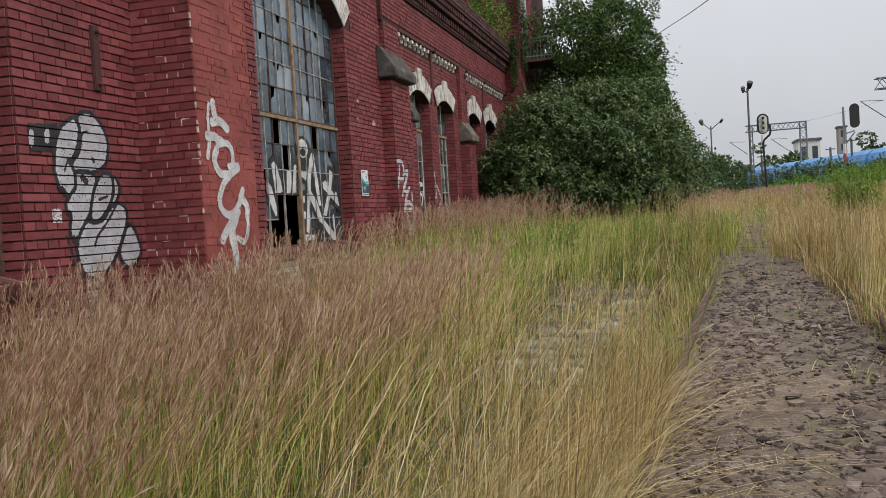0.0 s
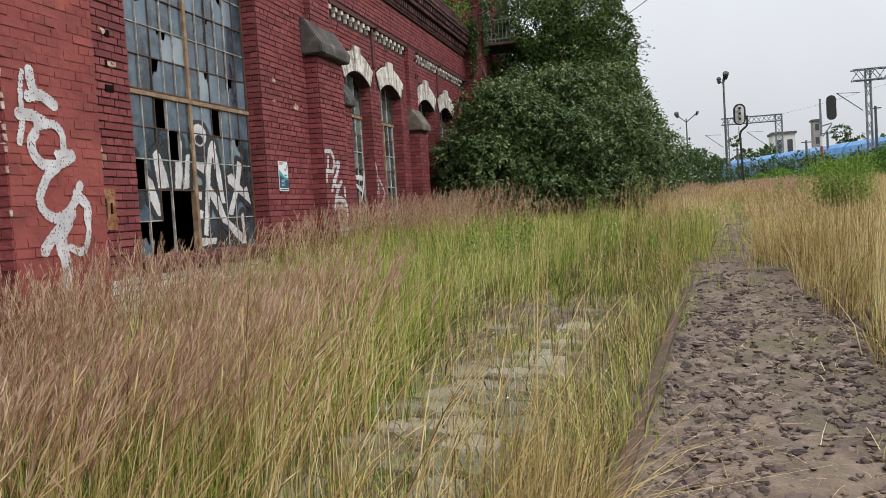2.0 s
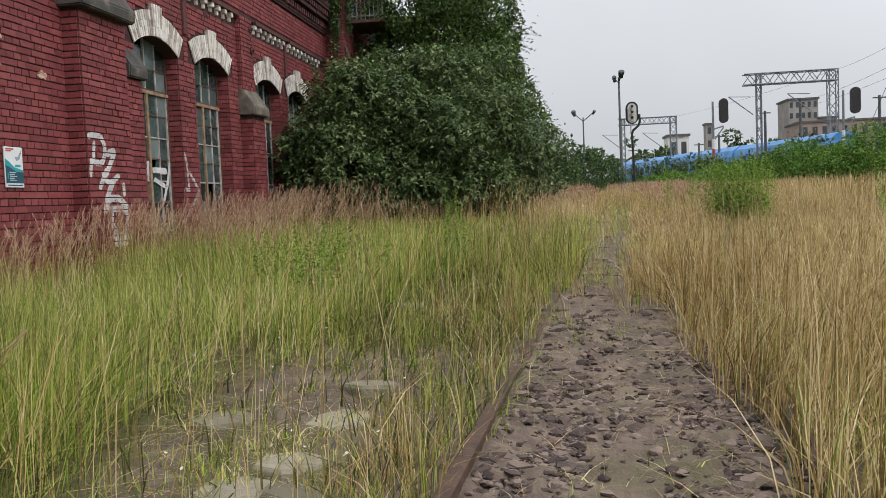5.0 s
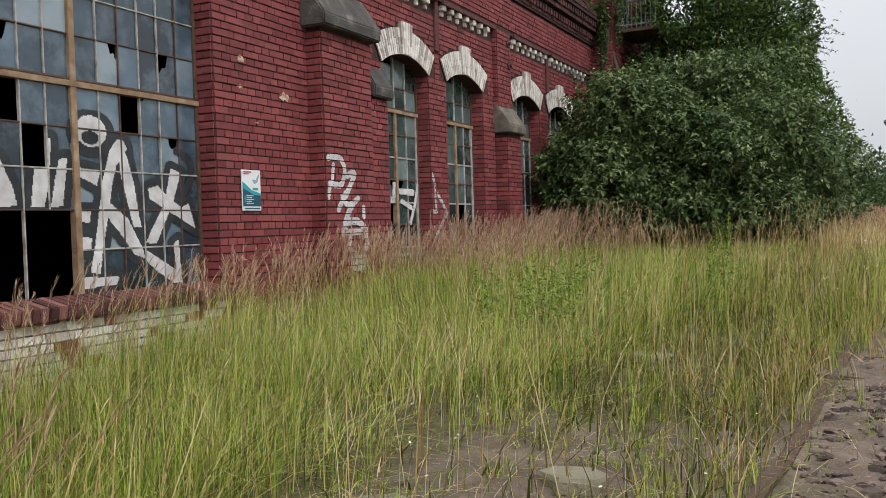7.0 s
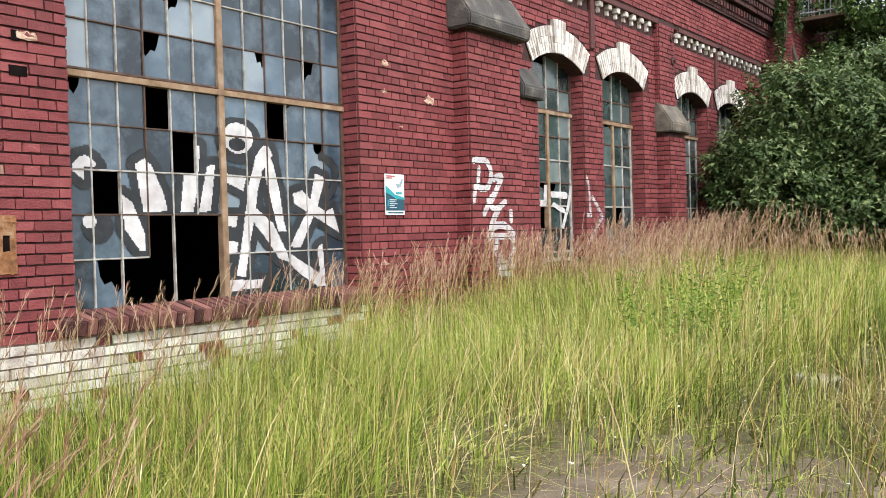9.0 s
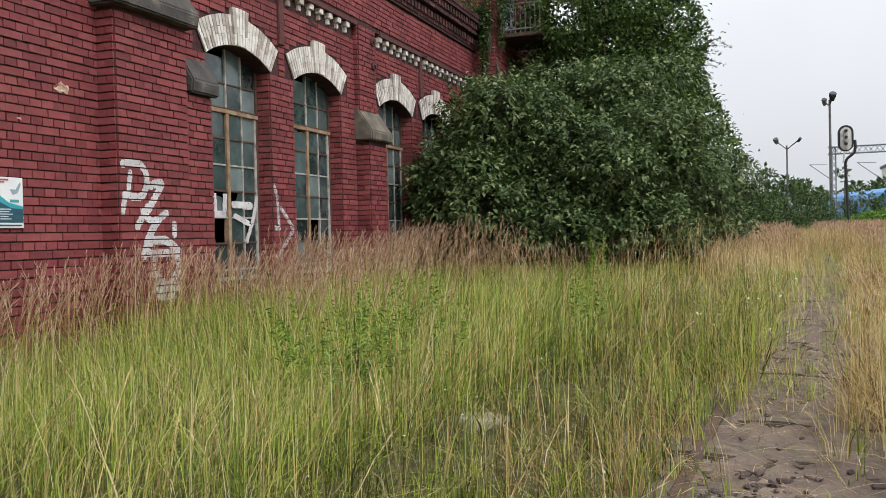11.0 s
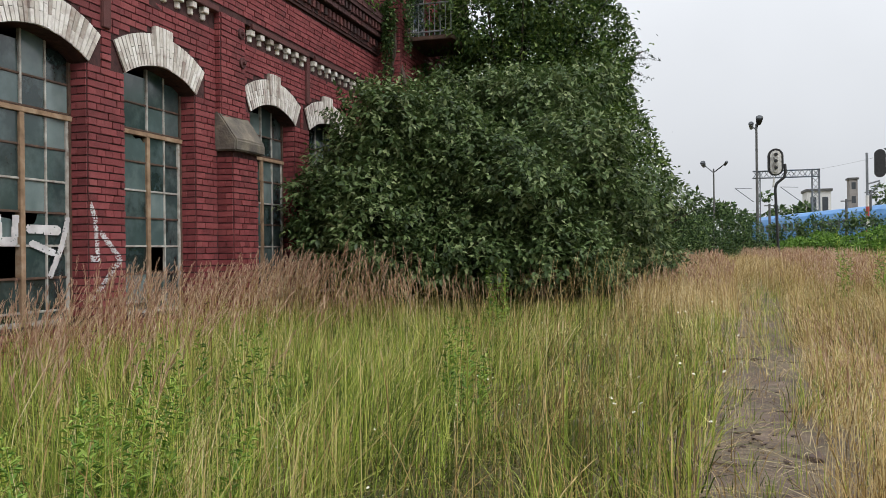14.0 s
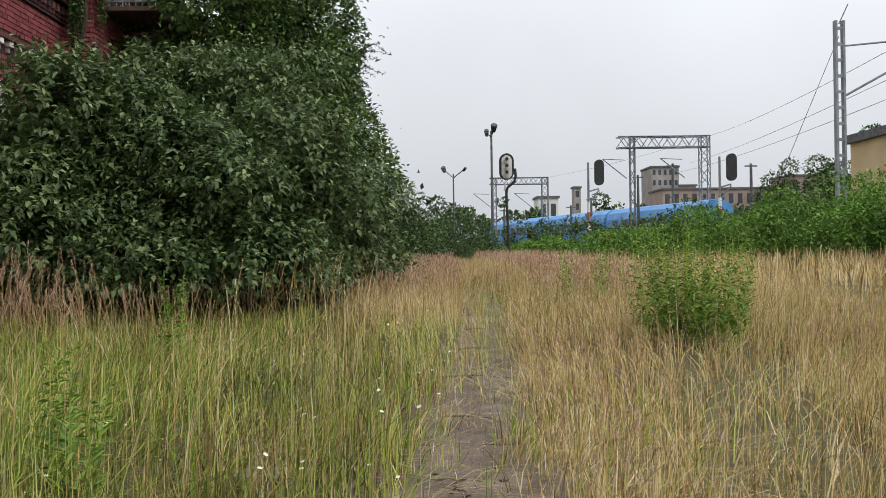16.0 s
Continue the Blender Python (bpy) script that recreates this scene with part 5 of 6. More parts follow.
p = scatter(3.1, 4.3, -10.0, -8.4, 9, lambda x, y: np.ones_like(x), 41)
plumes("tall_fescue", p, rnd(1.05, 1.35, p), M_DRY, "tallest pale grass stalks standing over the reed grass", 42, head=0.26, wide=0.009, lean=0.08, blow=(0.05, 0.0), fine=0.002, bristles=10, stalk=0.0021)

# thick straw tussocks leaning over the rail
p, lean_out = tufts(scatter(3.7, 5.2, -11.0, -7.4, 48, lambda x, y: (off(x, y) > -0.75) & (off(x, y) < 0.02), 91), 16, 0.04, 92)
make("straw_tussocks", p, rnd(0.45, 0.95, p), 0.005, 0.75, M_DRY, "pale straw tussocks leaning over the rusty rail", 93, 3, lean_out * 0.6 + np.array((0.85, 0.1)), 0.1)
p, lean_out = tufts(scatter(4.4, 5.3, -6.8, 0.5, 7, lambda x, y: (off(x, y) > -0.45) & (off(x, y) < -0.06) & (clump(x, y, 2.2, 4) > 0.35), 98), 22, 0.035, 99)
make("straw_tussocks", p, rnd(0.25, 0.62, p), 0.005, 0.45, M_DRY, "orange straw tufts standing along the rusty rail", 100, 3, lean_out, 0.1)
# creeping weeds and dead stalks on the bare paving
p, lean_out = tufts(scatter(2.2, 5.2, -7.6, -1.2, 75, lambda x, y: bare(x, y) * (0.1 + 0.9 * (clump(x, y, 4.2, 2) > 0.42)), 94), 8, 0.03, 101)
make("creeping_weeds", p, rnd(0.02, 0.13, p), 0.010, 0.9, M_GREEN, "low creeping weeds between the paving slabs", 95, 2, lean_out)
p = scatter(2.2, 5.0, -7.2, -1.2, 170, lambda x, y: bare(x, y), 96)
p[:, 2] += 0.03
make("straw_litter", p, rnd(0.03, 0.08, p), 0.004, 5.0, M_DRY, "dead stalks lying on bare soil", 97, 2)


# tall straw field on the right of the track
def field(x, y):
    o = off(x, y)
    edge = np.clip(1.42 - (y + 4.5) * 0.125, np.where(y < -1.5, 1.08, 0.76), 1.5) + 0.26 * (clump(x, y, 2.7, 5) - 0.5)
    near_rod = ((np.abs(x - 8.1 - 0.13 * (y - 4)) < 0.5) & (y > 2.0) & (y < 6.6)) | ((x - 8.55) ** 2 + (y - 6.6) ** 2 < 0.45) | ((x - 8.3) ** 2 + (y - 5.4) ** 2 < 0.5)
    return (o > edge) * np.where(near_rod, 0.3, 1.0) * np.clip(1.0 - (o - 4.2) / 14, 0.28, 1.0)


p, lean_out = tufts(scatter(5.6, 11.5, -9.5, 13, 68, field, 6), 8, 0.03, 72)
edge_low = np.where((off(p[:, 0], p[:, 1]) < 1.75) & (p[:, 1] < -5), 0.55, np.where(off(p[:, 0], p[:, 1]) < 1.6, 0.8, 1.0))
field_h = rnd(0.45, 1.05, p) * (0.7 + 0.55 * clump(p[:, 0], p[:, 1], 0.9, 1)) * np.repeat(RNG.uniform(0.65, 1.25, len(p) // 8), 8) * np.clip(0.98 - 0.09 * (p[:, 1] + 2.5), 0.5, 1.0) * edge_low
make("straw_field", p, field_h, 0.0066, 0.52, M_DRY, "tall dry straw-coloured grass field beside the track", 16, 3, lean_out, 0.7)
p = scatter(5.6, 11.5, -10.5, 14, 190, lambda x, y: field(x, y) * (0.2 + 0.8 * clump(x, y, 1.2, 9)), 7)
make("green_undergrowth", p, rnd(0.25, 0.62, p) * np.clip(0.98 - 0.07 * (p[:, 1] + 2.5), 0.7, 1.0), 0.007, 0.45, M_GREEN, "green blades under the dry field grass", 17, 2)
p = scatter(5.8, 11.0, -5.0, 9, 190, lambda x, y: field(x, y), 43)
make("matted_straw", p, rnd(0.12, 0.42, p), 0.009, 0.9, M_DRY, "fallen and matted straw under the dry field grass", 44, 2)
p = scatter(5.6, 11.5, -10.0, 14, 34, field, 8)
plumes("straw_heads", p, rnd(0.75, 1.1, p) * np.clip(0.98 - 0.09 * (p[:, 1] + 2.5), 0.5, 1.0), M_DRY, "pale seed heads above the dry field grass", 18, head=0.16, wide=0.009, lean=0.22, blow=(-0.05, 0.0), bristles=8, fine=0.002)
p = scatter(6.4, 11, -3, 14, 26, lambda x, y: field(x, y) * (clump(x, y, 0.8, 14) > 0.55), 39)
plumes("reed_grass", p, rnd(0.6, 0.9, p) * np.clip(0.98 - 0.08 * (p[:, 1] + 2.5), 0.5, 1.0), M_RED, "reddish plumes scattered through the dry field", 40, wide=0.014, bristles=9)
p = scatter(4.0, 34, 13, 34, 44, lambda x, y: (off(x, y) > 1.3) | ((off(x, y) < -0.2) & (x > 5.2)), 10)
make("far_straw", p, rnd(0.3, 0.62, p) * (0.75 + 0.5 * clump(p[:, 0], p[:, 1], 0.6, 3)), 0.028, 0.35, M_DRY, "dry grass on the rise towards the railway", 20, 2)
p, lean_out = tufts(scatter(4.4, 9.5, 10.5, 31, 40, lambda x, y: np.clip((y - 11.5) / 4, 0, 1) * (off(x, y) > -0.2) * (off(x, y) < 1.5), 77), 7, 0.04, 78)
make("straw_on_path", p, rnd(0.2, 0.5, p), 0.009, 0.5, M_DRY, "straw closing over the path further on", 79, 2, lean_out)
p, lean_out = tufts(scatter(4.6, 8.0, 7.5, 24, 40, lambda x, y: (off(x, y) < 0.12) & (off(x, y) > -1.3), 80), 7, 0.04, 81)
make("straw_verge", p, rnd(0.3, 0.6, p), 0.008, 0.5, M_DRY, "straw between the shrub and the path", 82, 2, lean_out)
p = scatter(4.4, 9.5, 9, 30, 42, lambda x, y: (off(x, y) > 1.25) | ((off(x, y) < 0.1) & (off(x, y) > -1.6)), 21)
plumes("far_plumes", p, rnd(0.35, 0.62, p), M_RED, "reddish grass where the path bends away", 22, wide=0.02, bristles=8, fine=0.006)
p = scatter(11.5, 38, -6, 34, 14, lambda x, y: np.ones_like(x), 24)
make("far_straw", p, rnd(0.4, 0.7, p), 0.034, 0.35, M_DRY, "dry grass field away from the track", 25, 2)

# low weeds on the track bed and paving
p = scatter(2.2, 8.2, -12, 14, 620, lambda x, y: ((off(x, y) > -1.9) & (off(x, y) < 1.7)) * np.clip(clump(x, y, 3.1, 11) * 1.6 - 0.95, 0, 1) * np.where((off(x, y) > 0.1) & (off(x, y) < 1.4), 0.3 + 0.55 * (y > 1), 2.2), 12)
make("low_weeds", p, rnd(0.03, 0.14, p), 0.008, 0.8, M_GREEN, "low green weeds and moss between stones", 23, 2)
p = scatter(4.2, 8.0, -12, 14, 190, lambda x, y: np.where(y < 0.5, 0.45, 1.0) * (off(x, y) > -0.3) * (off(x, y) < 1.75), 26)
p[:, 2] += 0.03
make("straw_litter", p, rnd(0.03, 0.07, p), 0.004, 6.0, M_DRY, "dead straw lying on the ground", 27, 2)


p, lean_out = tufts(scatter(5.0, 8.0, -2.0, 16, 20, lambda x, y: ((off(x, y) > 0.2) & (off(x, y) < 0.8)) * np.clip(0.35 + 0.1 * y, 0, 1), 28), 9, 0.03, 73)
make("path_tufts", p, rnd(0.06, 0.3, p), 0.006, 0.5, M_GREEN, "small grass tufts between the sleepers", 29, 2, lean_out)
p, lean_out = tufts(scatter(5.0, 8.2, -1.0, 20, 13, lambda x, y: ((off(x, y) > 0.1) & (off(x, y) < 0.48)) | ((off(x, y) > 0.62) & (off(x, y) < 0.95)), 74), 9, 0.04, 75)
make("path_straw", p, rnd(0.15, 0.5, p), 0.0055, 0.8, M_DRY, "straw leaning over the edges of the path", 76, 3, lean_out)


# goldenrod clumps: leafy upright stems
def goldenrod(x, y, n, spread, h, seed):
    rng = np.random.default_rng(seed)
    top = empty("goldenrod", (x, y, float(gz(x, y))), "clump of leafy green goldenrod stems among dry grass", "plant", "goldenrod clumps")
    V, F, k = [], [], 0
    for i in range(n):
        a, r = rng.uniform(0, 6.28), spread * math.sqrt(rng.uniform(0, 1))
        b = np.array([r * math.cos(a), r * math.sin(a), 0])
        hh_ = h * rng.uniform(0.65, 1.1)
        t = b + np.array([b[0] * 0.35 + rng.normal(0, 0.05), b[1] * 0.35 + rng.normal(0, 0.05), hh_])
        for j in range(44):
            u = 0.1 + 0.9 * (j + rng.uniform(0, 1)) / 44
            q = b + (t - b) * u
            e = rng.uniform(0, 6.28)
            d = np.array([math.cos(e), math.sin(e), rng.uniform(0.1, 1.1)])
            s = 0.10 * (1.15 - 0.75 * u)
            w = np.array([-math.sin(e), math.cos(e), 0.15]) * s * 0.15
            V += [q, q + d * s * 0.5 + w, q + d * s - (0, 0, 0.02), q + d * s * 0.5 - w]
            F += [(k, k + 1, k + 2), (k, k + 2, k + 3)]
            k += 4
        stem = bmesh.new()
        tube(stem, tuple(b - (0, 0, 0.03)), tuple(t), 0.0035, 0.0015, 4)
        part("stem", stem, M_GREEN, top)
    obj("foliage", np_mesh("foliage", np.array(V), np.array(F)), M_ROD, top)


goldenrod(8.55, 6.6, 80, 0.5, 1.12, 1)
goldenrod(4.35, 2.35, 7, 0.16, 0.75, 2)
goldenrod(3.05, 0.5, 26, 0.6, 0.7, 3)
goldenrod(2.85, 1.9, 12, 0.4, 0.7, 4)
goldenrod(3.9, 5.6, 5, 0.14, 0.95, 5)
goldenrod(8.0, 9.5, 9, 0.3, 1.0, 6)
goldenrod(10.2, 4.0, 14, 0.4, 1.1, 7)

# white daisies and yarrow
M_PETAL = mat("white_petal", [(0.3, (0.55, 0.53, 0.42)), (0.7, (0.72, 0.71, 0.62))], scale=30, rough=0.7)


def flowers(name, pts, h, r, label):
    rng = np.random.default_rng(44)
    V, F, k = [], [], 0
    for (x, y, z), hh_ in zip(pts, h):
        c = np.array([x + rng.normal(0, 0.04), y + rng.normal(0, 0.04), z + hh_])
        tilt = rng.normal(0, 0.3, 2)
        for j in range(8):
            a = j * 0.785
            ring_p = c + np.array([math.cos(a) * r, math.sin(a) * r, r * (tilt[0] * math.cos(a) + tilt[1] * math.sin(a))])
            V.append(ring_p)
        F += [(k, k + j, k + j + 1) for j in range(1, 7)]
        k += 8
        V += [np.array([x - 0.0015, y, z]), np.array([x + 0.0015, y, z]), c]
        F.append((k, k + 1, k + 2))
        k += 3
    ob = obj(name, np_mesh(name, np.array(V), np.array(F)), M_PETAL)
    tagged(ob, label, "flowers", kind="stuff")


p = scatter(2.8, 5.4, -7, 6, 7, lambda x, y: (off(x, y) < -0.2) & (off(x, y) > -2.3), 51)
flowers("daisies", p, rnd(0.05, 0.28, p), 0.008, "small white daisies in the short grass")
p = scatter(5.2, 6.4, 1.5, 8.5, 15, lambda x, y: (np.abs(off(x, y) + 0.05) < 0.35) * clump(x, y, 2.0, 3), 52)
flowers("yarrow", p, rnd(0.2, 0.5, p), 0.011, "pale yarrow heads beside the path")
# ---- the old track ----
M_STONE_D = mat("dark_ballast", [(0.0, (0.045, 0.032, 0.03)), (0.5, (0.12, 0.087, 0.075)), (1.0, (0.25, 0.19, 0.158))], scale=12, rough=0.9, bump=0.5, pick="island")
M_SLEEPER = mat("rotting_sleeper_wood", [(0.2, (0.07, 0.054, 0.04)), (0.6, (0.155, 0.122, 0.09)), (0.9, (0.25, 0.205, 0.15))], scale=16, rough=0.95, bump=0.7, bump_scale=50)
M_PAVER = mat("old_concrete_paver", [(0.0, (0.12, 0.105, 0.07)), (0.5, (0.225, 0.20, 0.145)), (1.0, (0.33, 0.295, 0.225))], scale=5, rough=0.95, bump=0.5, bump_scale=50, pick="object", stain=(0.12, 0.12, 0.05), stain_amount=0.5, stain_scale=4)


def rail(side, label):
    """A worn rail: foot, web and head swept along the track."""
    prof = [(-0.06, -0.10), (0.06, -0.10), (0.06, -0.09), (0.012, -0.07), (0.012, 0.0), (0.034, 0.012), (0.036, 0.04), (0.026, 0.052), (-0.026, 0.052), (-0.036, 0.04), (-0.034, 0.012), (-0.012, 0.0), (-0.012, -0.07), (-0.06, -0.09)]
    bm = bmesh.new()
    last = None
    for y in np.arange(-16, 38, 0.4):
        x = float(rail_x(y)) + side
        z = float(gz(x, y)) + (0.035 if y < -2.6 else -0.02) + 0.014 * math.sin(y * 0.9 + side)
        ring = [bm.verts.new((x + a, y, z + b)) for a, b in prof]
        if last:
            for i in range(len(prof)):
                j = (i + 1) % len(prof)
                bm.faces.new((last[i], last[j], ring[j], ring[i]))
        last = ring
    bmesh.ops.recalc_face_normals(bm, faces=bm.faces)
    return tagged(part("rail", bm, M_RUST), label, "rail", "rails of the old track", "structure")


rail(0.0, "rusty half-buried rail overgrown with straw")
rail(1.507, "rusty half-buried rail overgrown with straw")
for i in range(52):
    y = -13 + i * 0.66 + random.uniform(-0.04, 0.04)
    x = float(rail_x(y)) + 0.75
    if i < 2:
        bm = box_bm(-1.2, 1.2, -0.12, 0.12, -0.13, 0.0, 0.015)
        bmesh.ops.subdivide_edges(bm, edges=[e for e in bm.edges if e.calc_length() > 1], cuts=14)
        for v in bm.verts:
            v.co += Vector(noise.noise_vector(v.co * 3.1 + Vector((i * 9, 0, 0)))) * 0.022
        s = tagged(part("sleeper", bm, M_SLEEPER), "weathered rotting timber sleeper sunk in soil", "sleeper", "track sleepers")
        pair = (s,) if i == 0 else (pair[0], s)
    else:
        s = copy_thing(pair[i % 2], pose(0, 0, 0))
    h = 0.004 if y > -0.6 else -0.012
    s.matrix_basis = pose(x, y, float(gz(x, y)) + h + random.uniform(-0.008, 0.008), 3.1 if y < 28 else 0, random.uniform(-0.8, 0.8), random.uniform(-2, 2) - 4.7)


def stones(name, pts, sizes, m, label, seed):
    """Angular lumps, one mesh."""
    rng = np.random.default_rng(seed)
    bm = bmesh.new()
    bmesh.ops.create_icosphere(bm, subdivisions=1, radius=1)
    unit = np.array([v.co for v in bm.verts])
    tri = np.array([[v.index for v in f.verts] for f in bm.faces])
    bm.free()
    n = len(pts)
    v = unit[None] * rng.uniform(0.45, 1.2, (n, len(unit), 1)) * sizes[:, None, None] * rng.uniform(0.55, 1.2, (n, 1, 3)) * (1.15, 1, 0.62)
    a = rng.uniform(0, 6.28, n)
    c, s_ = np.cos(a)[:, None], np.sin(a)[:, None]
    v = np.stack([v[..., 0] * c - v[..., 1] * s_, v[..., 0] * s_ + v[..., 1] * c, v[..., 2]], -1) + pts[:, None]
    me = np_mesh(name, v.reshape(-1, 3), (tri[None] + len(unit) * np.arange(n)[:, None, None]).reshape(-1, 3))
    me.shade_flat()
    return tagged(obj(name, me, m), label, "stones", kind="stuff")


def bed(x, y):
    """Lumps lie thick along both rails and thinner down the trodden middle, and fade out further on."""
    o = off(x, y)
    sides = 0.24 + 0.76 * np.clip((np.abs(o - 0.74) - 0.12) / 0.3, 0, 1)
    return ((o > 0.05) & (o < 1.46)) * np.clip(1.25 - (y + 3.6) / 2.6, 0.05, 1) * sides * np.clip(clump(x, y, 3.1, 2) * 1.5 + 0.05, 0.2, 1)


p = scatter(4.2, 8, -10.6, 3, 2300, bed, 61)
p[:, 2] += RNG.uniform(-0.012, 0.008, len(p))
stones("clods", p, np.clip(0.019 * np.exp(RNG.normal(0, 0.55, len(p))), 0.007, 0.06), M_STONE_D, "dark broken clods and ballast trodden into sand", 62)

# paving of worn hexagonal slabs beside the rail
paving = tagged(empty("pavement", (0, 0, 0)), "worn hexagonal concrete paving sunk in weeds", "pavement", kind="structure")
forms = []
for k in range(4):
    bm = bmesh.new()
    rng = random.Random(k)
    ring = [(0.19 * rng.uniform(0.9, 1.06) * math.cos(a), 0.185 * rng.uniform(0.9, 1.06) * math.sin(a)) for a in [math.radians(60 * j + rng.uniform(-6, 6)) for j in range(6)]]
    top = [bm.verts.new((x * 0.95, y * 0.93, 0.016)) for x, y in ring]
    mid = [bm.verts.new((x, y, -0.003)) for x, y in ring]
    low = [bm.verts.new((x, y, -0.06)) for x, y in ring]
    bm.faces.new(top)
    for a, b in ((top, mid), (mid, low)):
        for j in range(6):
            bm.faces.new((a[j], b[j], b[(j + 1) % 6], a[(j + 1) % 6]))
    bmesh.ops.recalc_face_normals(bm, faces=bm.faces)
    me = bpy.data.meshes.new("paver")
    bm.to_mesh(me)
    bm.free()
    me.materials.append(M_PAVER)
    forms.append(me)
for j in range(54):
    y = -11.6 + j * 0.31
    for i in range(3):
        o_ = -1.52 + i * 0.335 + (0.167 if j % 2 else 0)
        if random.random() < (0.12 if -7.2 < y < -4.2 else (0.5 if y < -3.4 else 0.93)):
            continue
        x = float(rail_x(y)) + o_
        q = obj("paver", random.choice(forms), None, paving)
        q.location = (x + random.uniform(-0.012, 0.012), y, float(gz(x, y)) + random.uniform(0.004, 0.022))
        q.rotation_euler = (random.gauss(0.055, 0.03), random.gauss(0, 0.03), random.uniform(-0.1, 0.1) + math.radians(30) + 1.047 * random.randrange(6))


# ---- shrubs and trees ----
def leaf_cloud(centres, radii, count, size, seed, flat=0.8, inner=0.70):
    """Small pointed leaves on and under the skin of overlapping lobes."""
    rng = np.random.default_rng(seed)
    centres, radii = np.array(centres, float), np.array(radii, float)
    area = radii.prod(1) ** (2 / 3)
    k = rng.choice(len(centres), count, p=area / area.sum())
    d = rng.normal(0, 1, (count, 3))
    d /= np.linalg.norm(d, axis=1)[:, None]
    stray = np.where(rng.uniform(0, 1, count) < 0.16, rng.exponential(0.13, count), 0.0)
    p = centres[k] + d * radii[k] * (inner + (1.08 - inner) * np.sqrt(rng.uniform(0, 1, count)) + stray)[:, None]
    inside = np.zeros(count, bool)
    for c, r in zip(centres, radii):
        inside |= (((p - c) / r) ** 2).sum(1) < inner ** 2 * 0.8
    p, d = p[~inside], d[~inside]
    n = len(p)
    s = size * rng.uniform(0.6, 1.35, n)
    tip = d * 0.75 + rng.normal(0, 0.6, (n, 3)) + (0, 0, -0.12)
    tip /= np.linalg.norm(tip, axis=1)[:, None]
    nor = d * 0.55 + (0, 0, flat) + rng.normal(0, 0.4, (n, 3))
    side = np.cross(tip, nor)
    side /= np.linalg.norm(side, axis=1)[:, None] + 1e-9
    up = np.cross(side, tip)
    at = lambda u, w, lift: p + tip * (s * u)[:, None] + side * (s * w)[:, None] + up * (s * lift)[:, None]
    v = np.stack([p, at(0.45, 0.28, 0.10), at(1.0, 0.0, -0.12), at(0.45, -0.28, 0.10)], 1)
    f = np.array([[0, 1, 2], [0, 2, 3]])[None] + 4 * np.arange(n)[:, None, None]
    return v.reshape(-1, 3), f.reshape(-1, 3)


def sprig_cloud(centres, radii, shoots, size, seed, leaves=9):
    """Leafy shoots standing out of overlapping lobes: pairs of drooping oval leaves along each shoot."""
    rng = np.random.default_rng(seed)
    centres, radii = np.array(centres, float), np.array(radii, float)
    area = radii.prod(1) ** (2 / 3)
    k = rng.choice(len(centres), shoots, p=area / area.sum())
    d = rng.normal(0, 1, (shoots, 3))
    d /= np.linalg.norm(d, axis=1)[:, None]
    p = centres[k] + d * radii[k] * rng.uniform(0.62, 1.0, shoots)[:, None]
    inside = np.zeros(shoots, bool)
    for c, r in zip(centres, radii):
        inside |= (((p - c) / r) ** 2).sum(1) < 0.36
    p, d = p[~inside], d[~inside]
    n = len(p)
    way = d * (0.8, 0.8, 0.5) + (0, 0, 0.45) + rng.normal(0, 0.3, (n, 3))
    way /= np.linalg.norm(way, axis=1)[:, None]
    length = size * rng.uniform(1.6, 3.4, n)
    a1 = np.cross(way, rng.normal(0, 1, (n, 3)))
    a1 /= np.linalg.norm(a1, axis=1)[:, None]
    a2 = np.cross(way, a1)
    V = []
    for j in range(leaves):
        u = (j // 2 + 1) / (leaves // 2 + 1)
        ang = (j % 2) * np.pi + (j // 2) * 1.5 + rng.normal(0, 0.3, n)
        out = a1 * np.cos(ang)[:, None] + a2 * np.sin(ang)[:, None]
        root = p + way * (length * u)[:, None]
        tip = out * (1.0 - 0.45 * u) + way * (0.25 + 0.6 * u) + (0, 0, -0.42)
        tip /= np.linalg.norm(tip, axis=1)[:, None]
        side = np.cross(tip, np.array([0, 0, 1.0]) + d * 0.4 + rng.normal(0, 0.22, (n, 3)))
        side /= np.linalg.norm(side, axis=1)[:, None] + 1e-9
        up = np.cross(side, tip)
        s = (size * rng.uniform(0.7, 1.25, n) * (1.0 - 0.3 * abs(u - 0.55)))[:, None]
        V.append(np.stack([root, root + s * (tip * 0.42 + side * 0.27 + up * 0.09), root + s * (tip - up * 0.12), root + s * (tip * 0.42 - side * 0.27 + up * 0.09)], 1))
    v = np.concatenate(V, 0)
    f = np.array([[0, 1, 2], [0, 2, 3]])[None] + 4 * np.arange(len(v))[:, None, None]
    return v.reshape(-1, 3), f.reshape(-1, 3)


def lobes(size, n, seed, lobe=0.42, low=-0.1):
    """Lobes over the outside of a rough dome, with a few more inside it."""
    rng = random.Random(seed)
    c, r = [], []
    for i in range(n):
        a, e = rng.uniform(0, 2 * math.pi), math.asin(rng.uniform(low, 1))
        q = rng.uniform(0.5, 0.92)
        c.append((size[0] * q * math.cos(a) * math.cos(e), size[1] * q * math.sin(a) * math.cos(e), size[2] * (0.08 + q * max(math.sin(e), 0.0))))
        k = lobe * rng.uniform(0.5, 1.15)
        r.append((min(size[0], 2.4) * k, min(size[1], 2.4) * k, min(size[2], 2.2) * k))
    return c, r


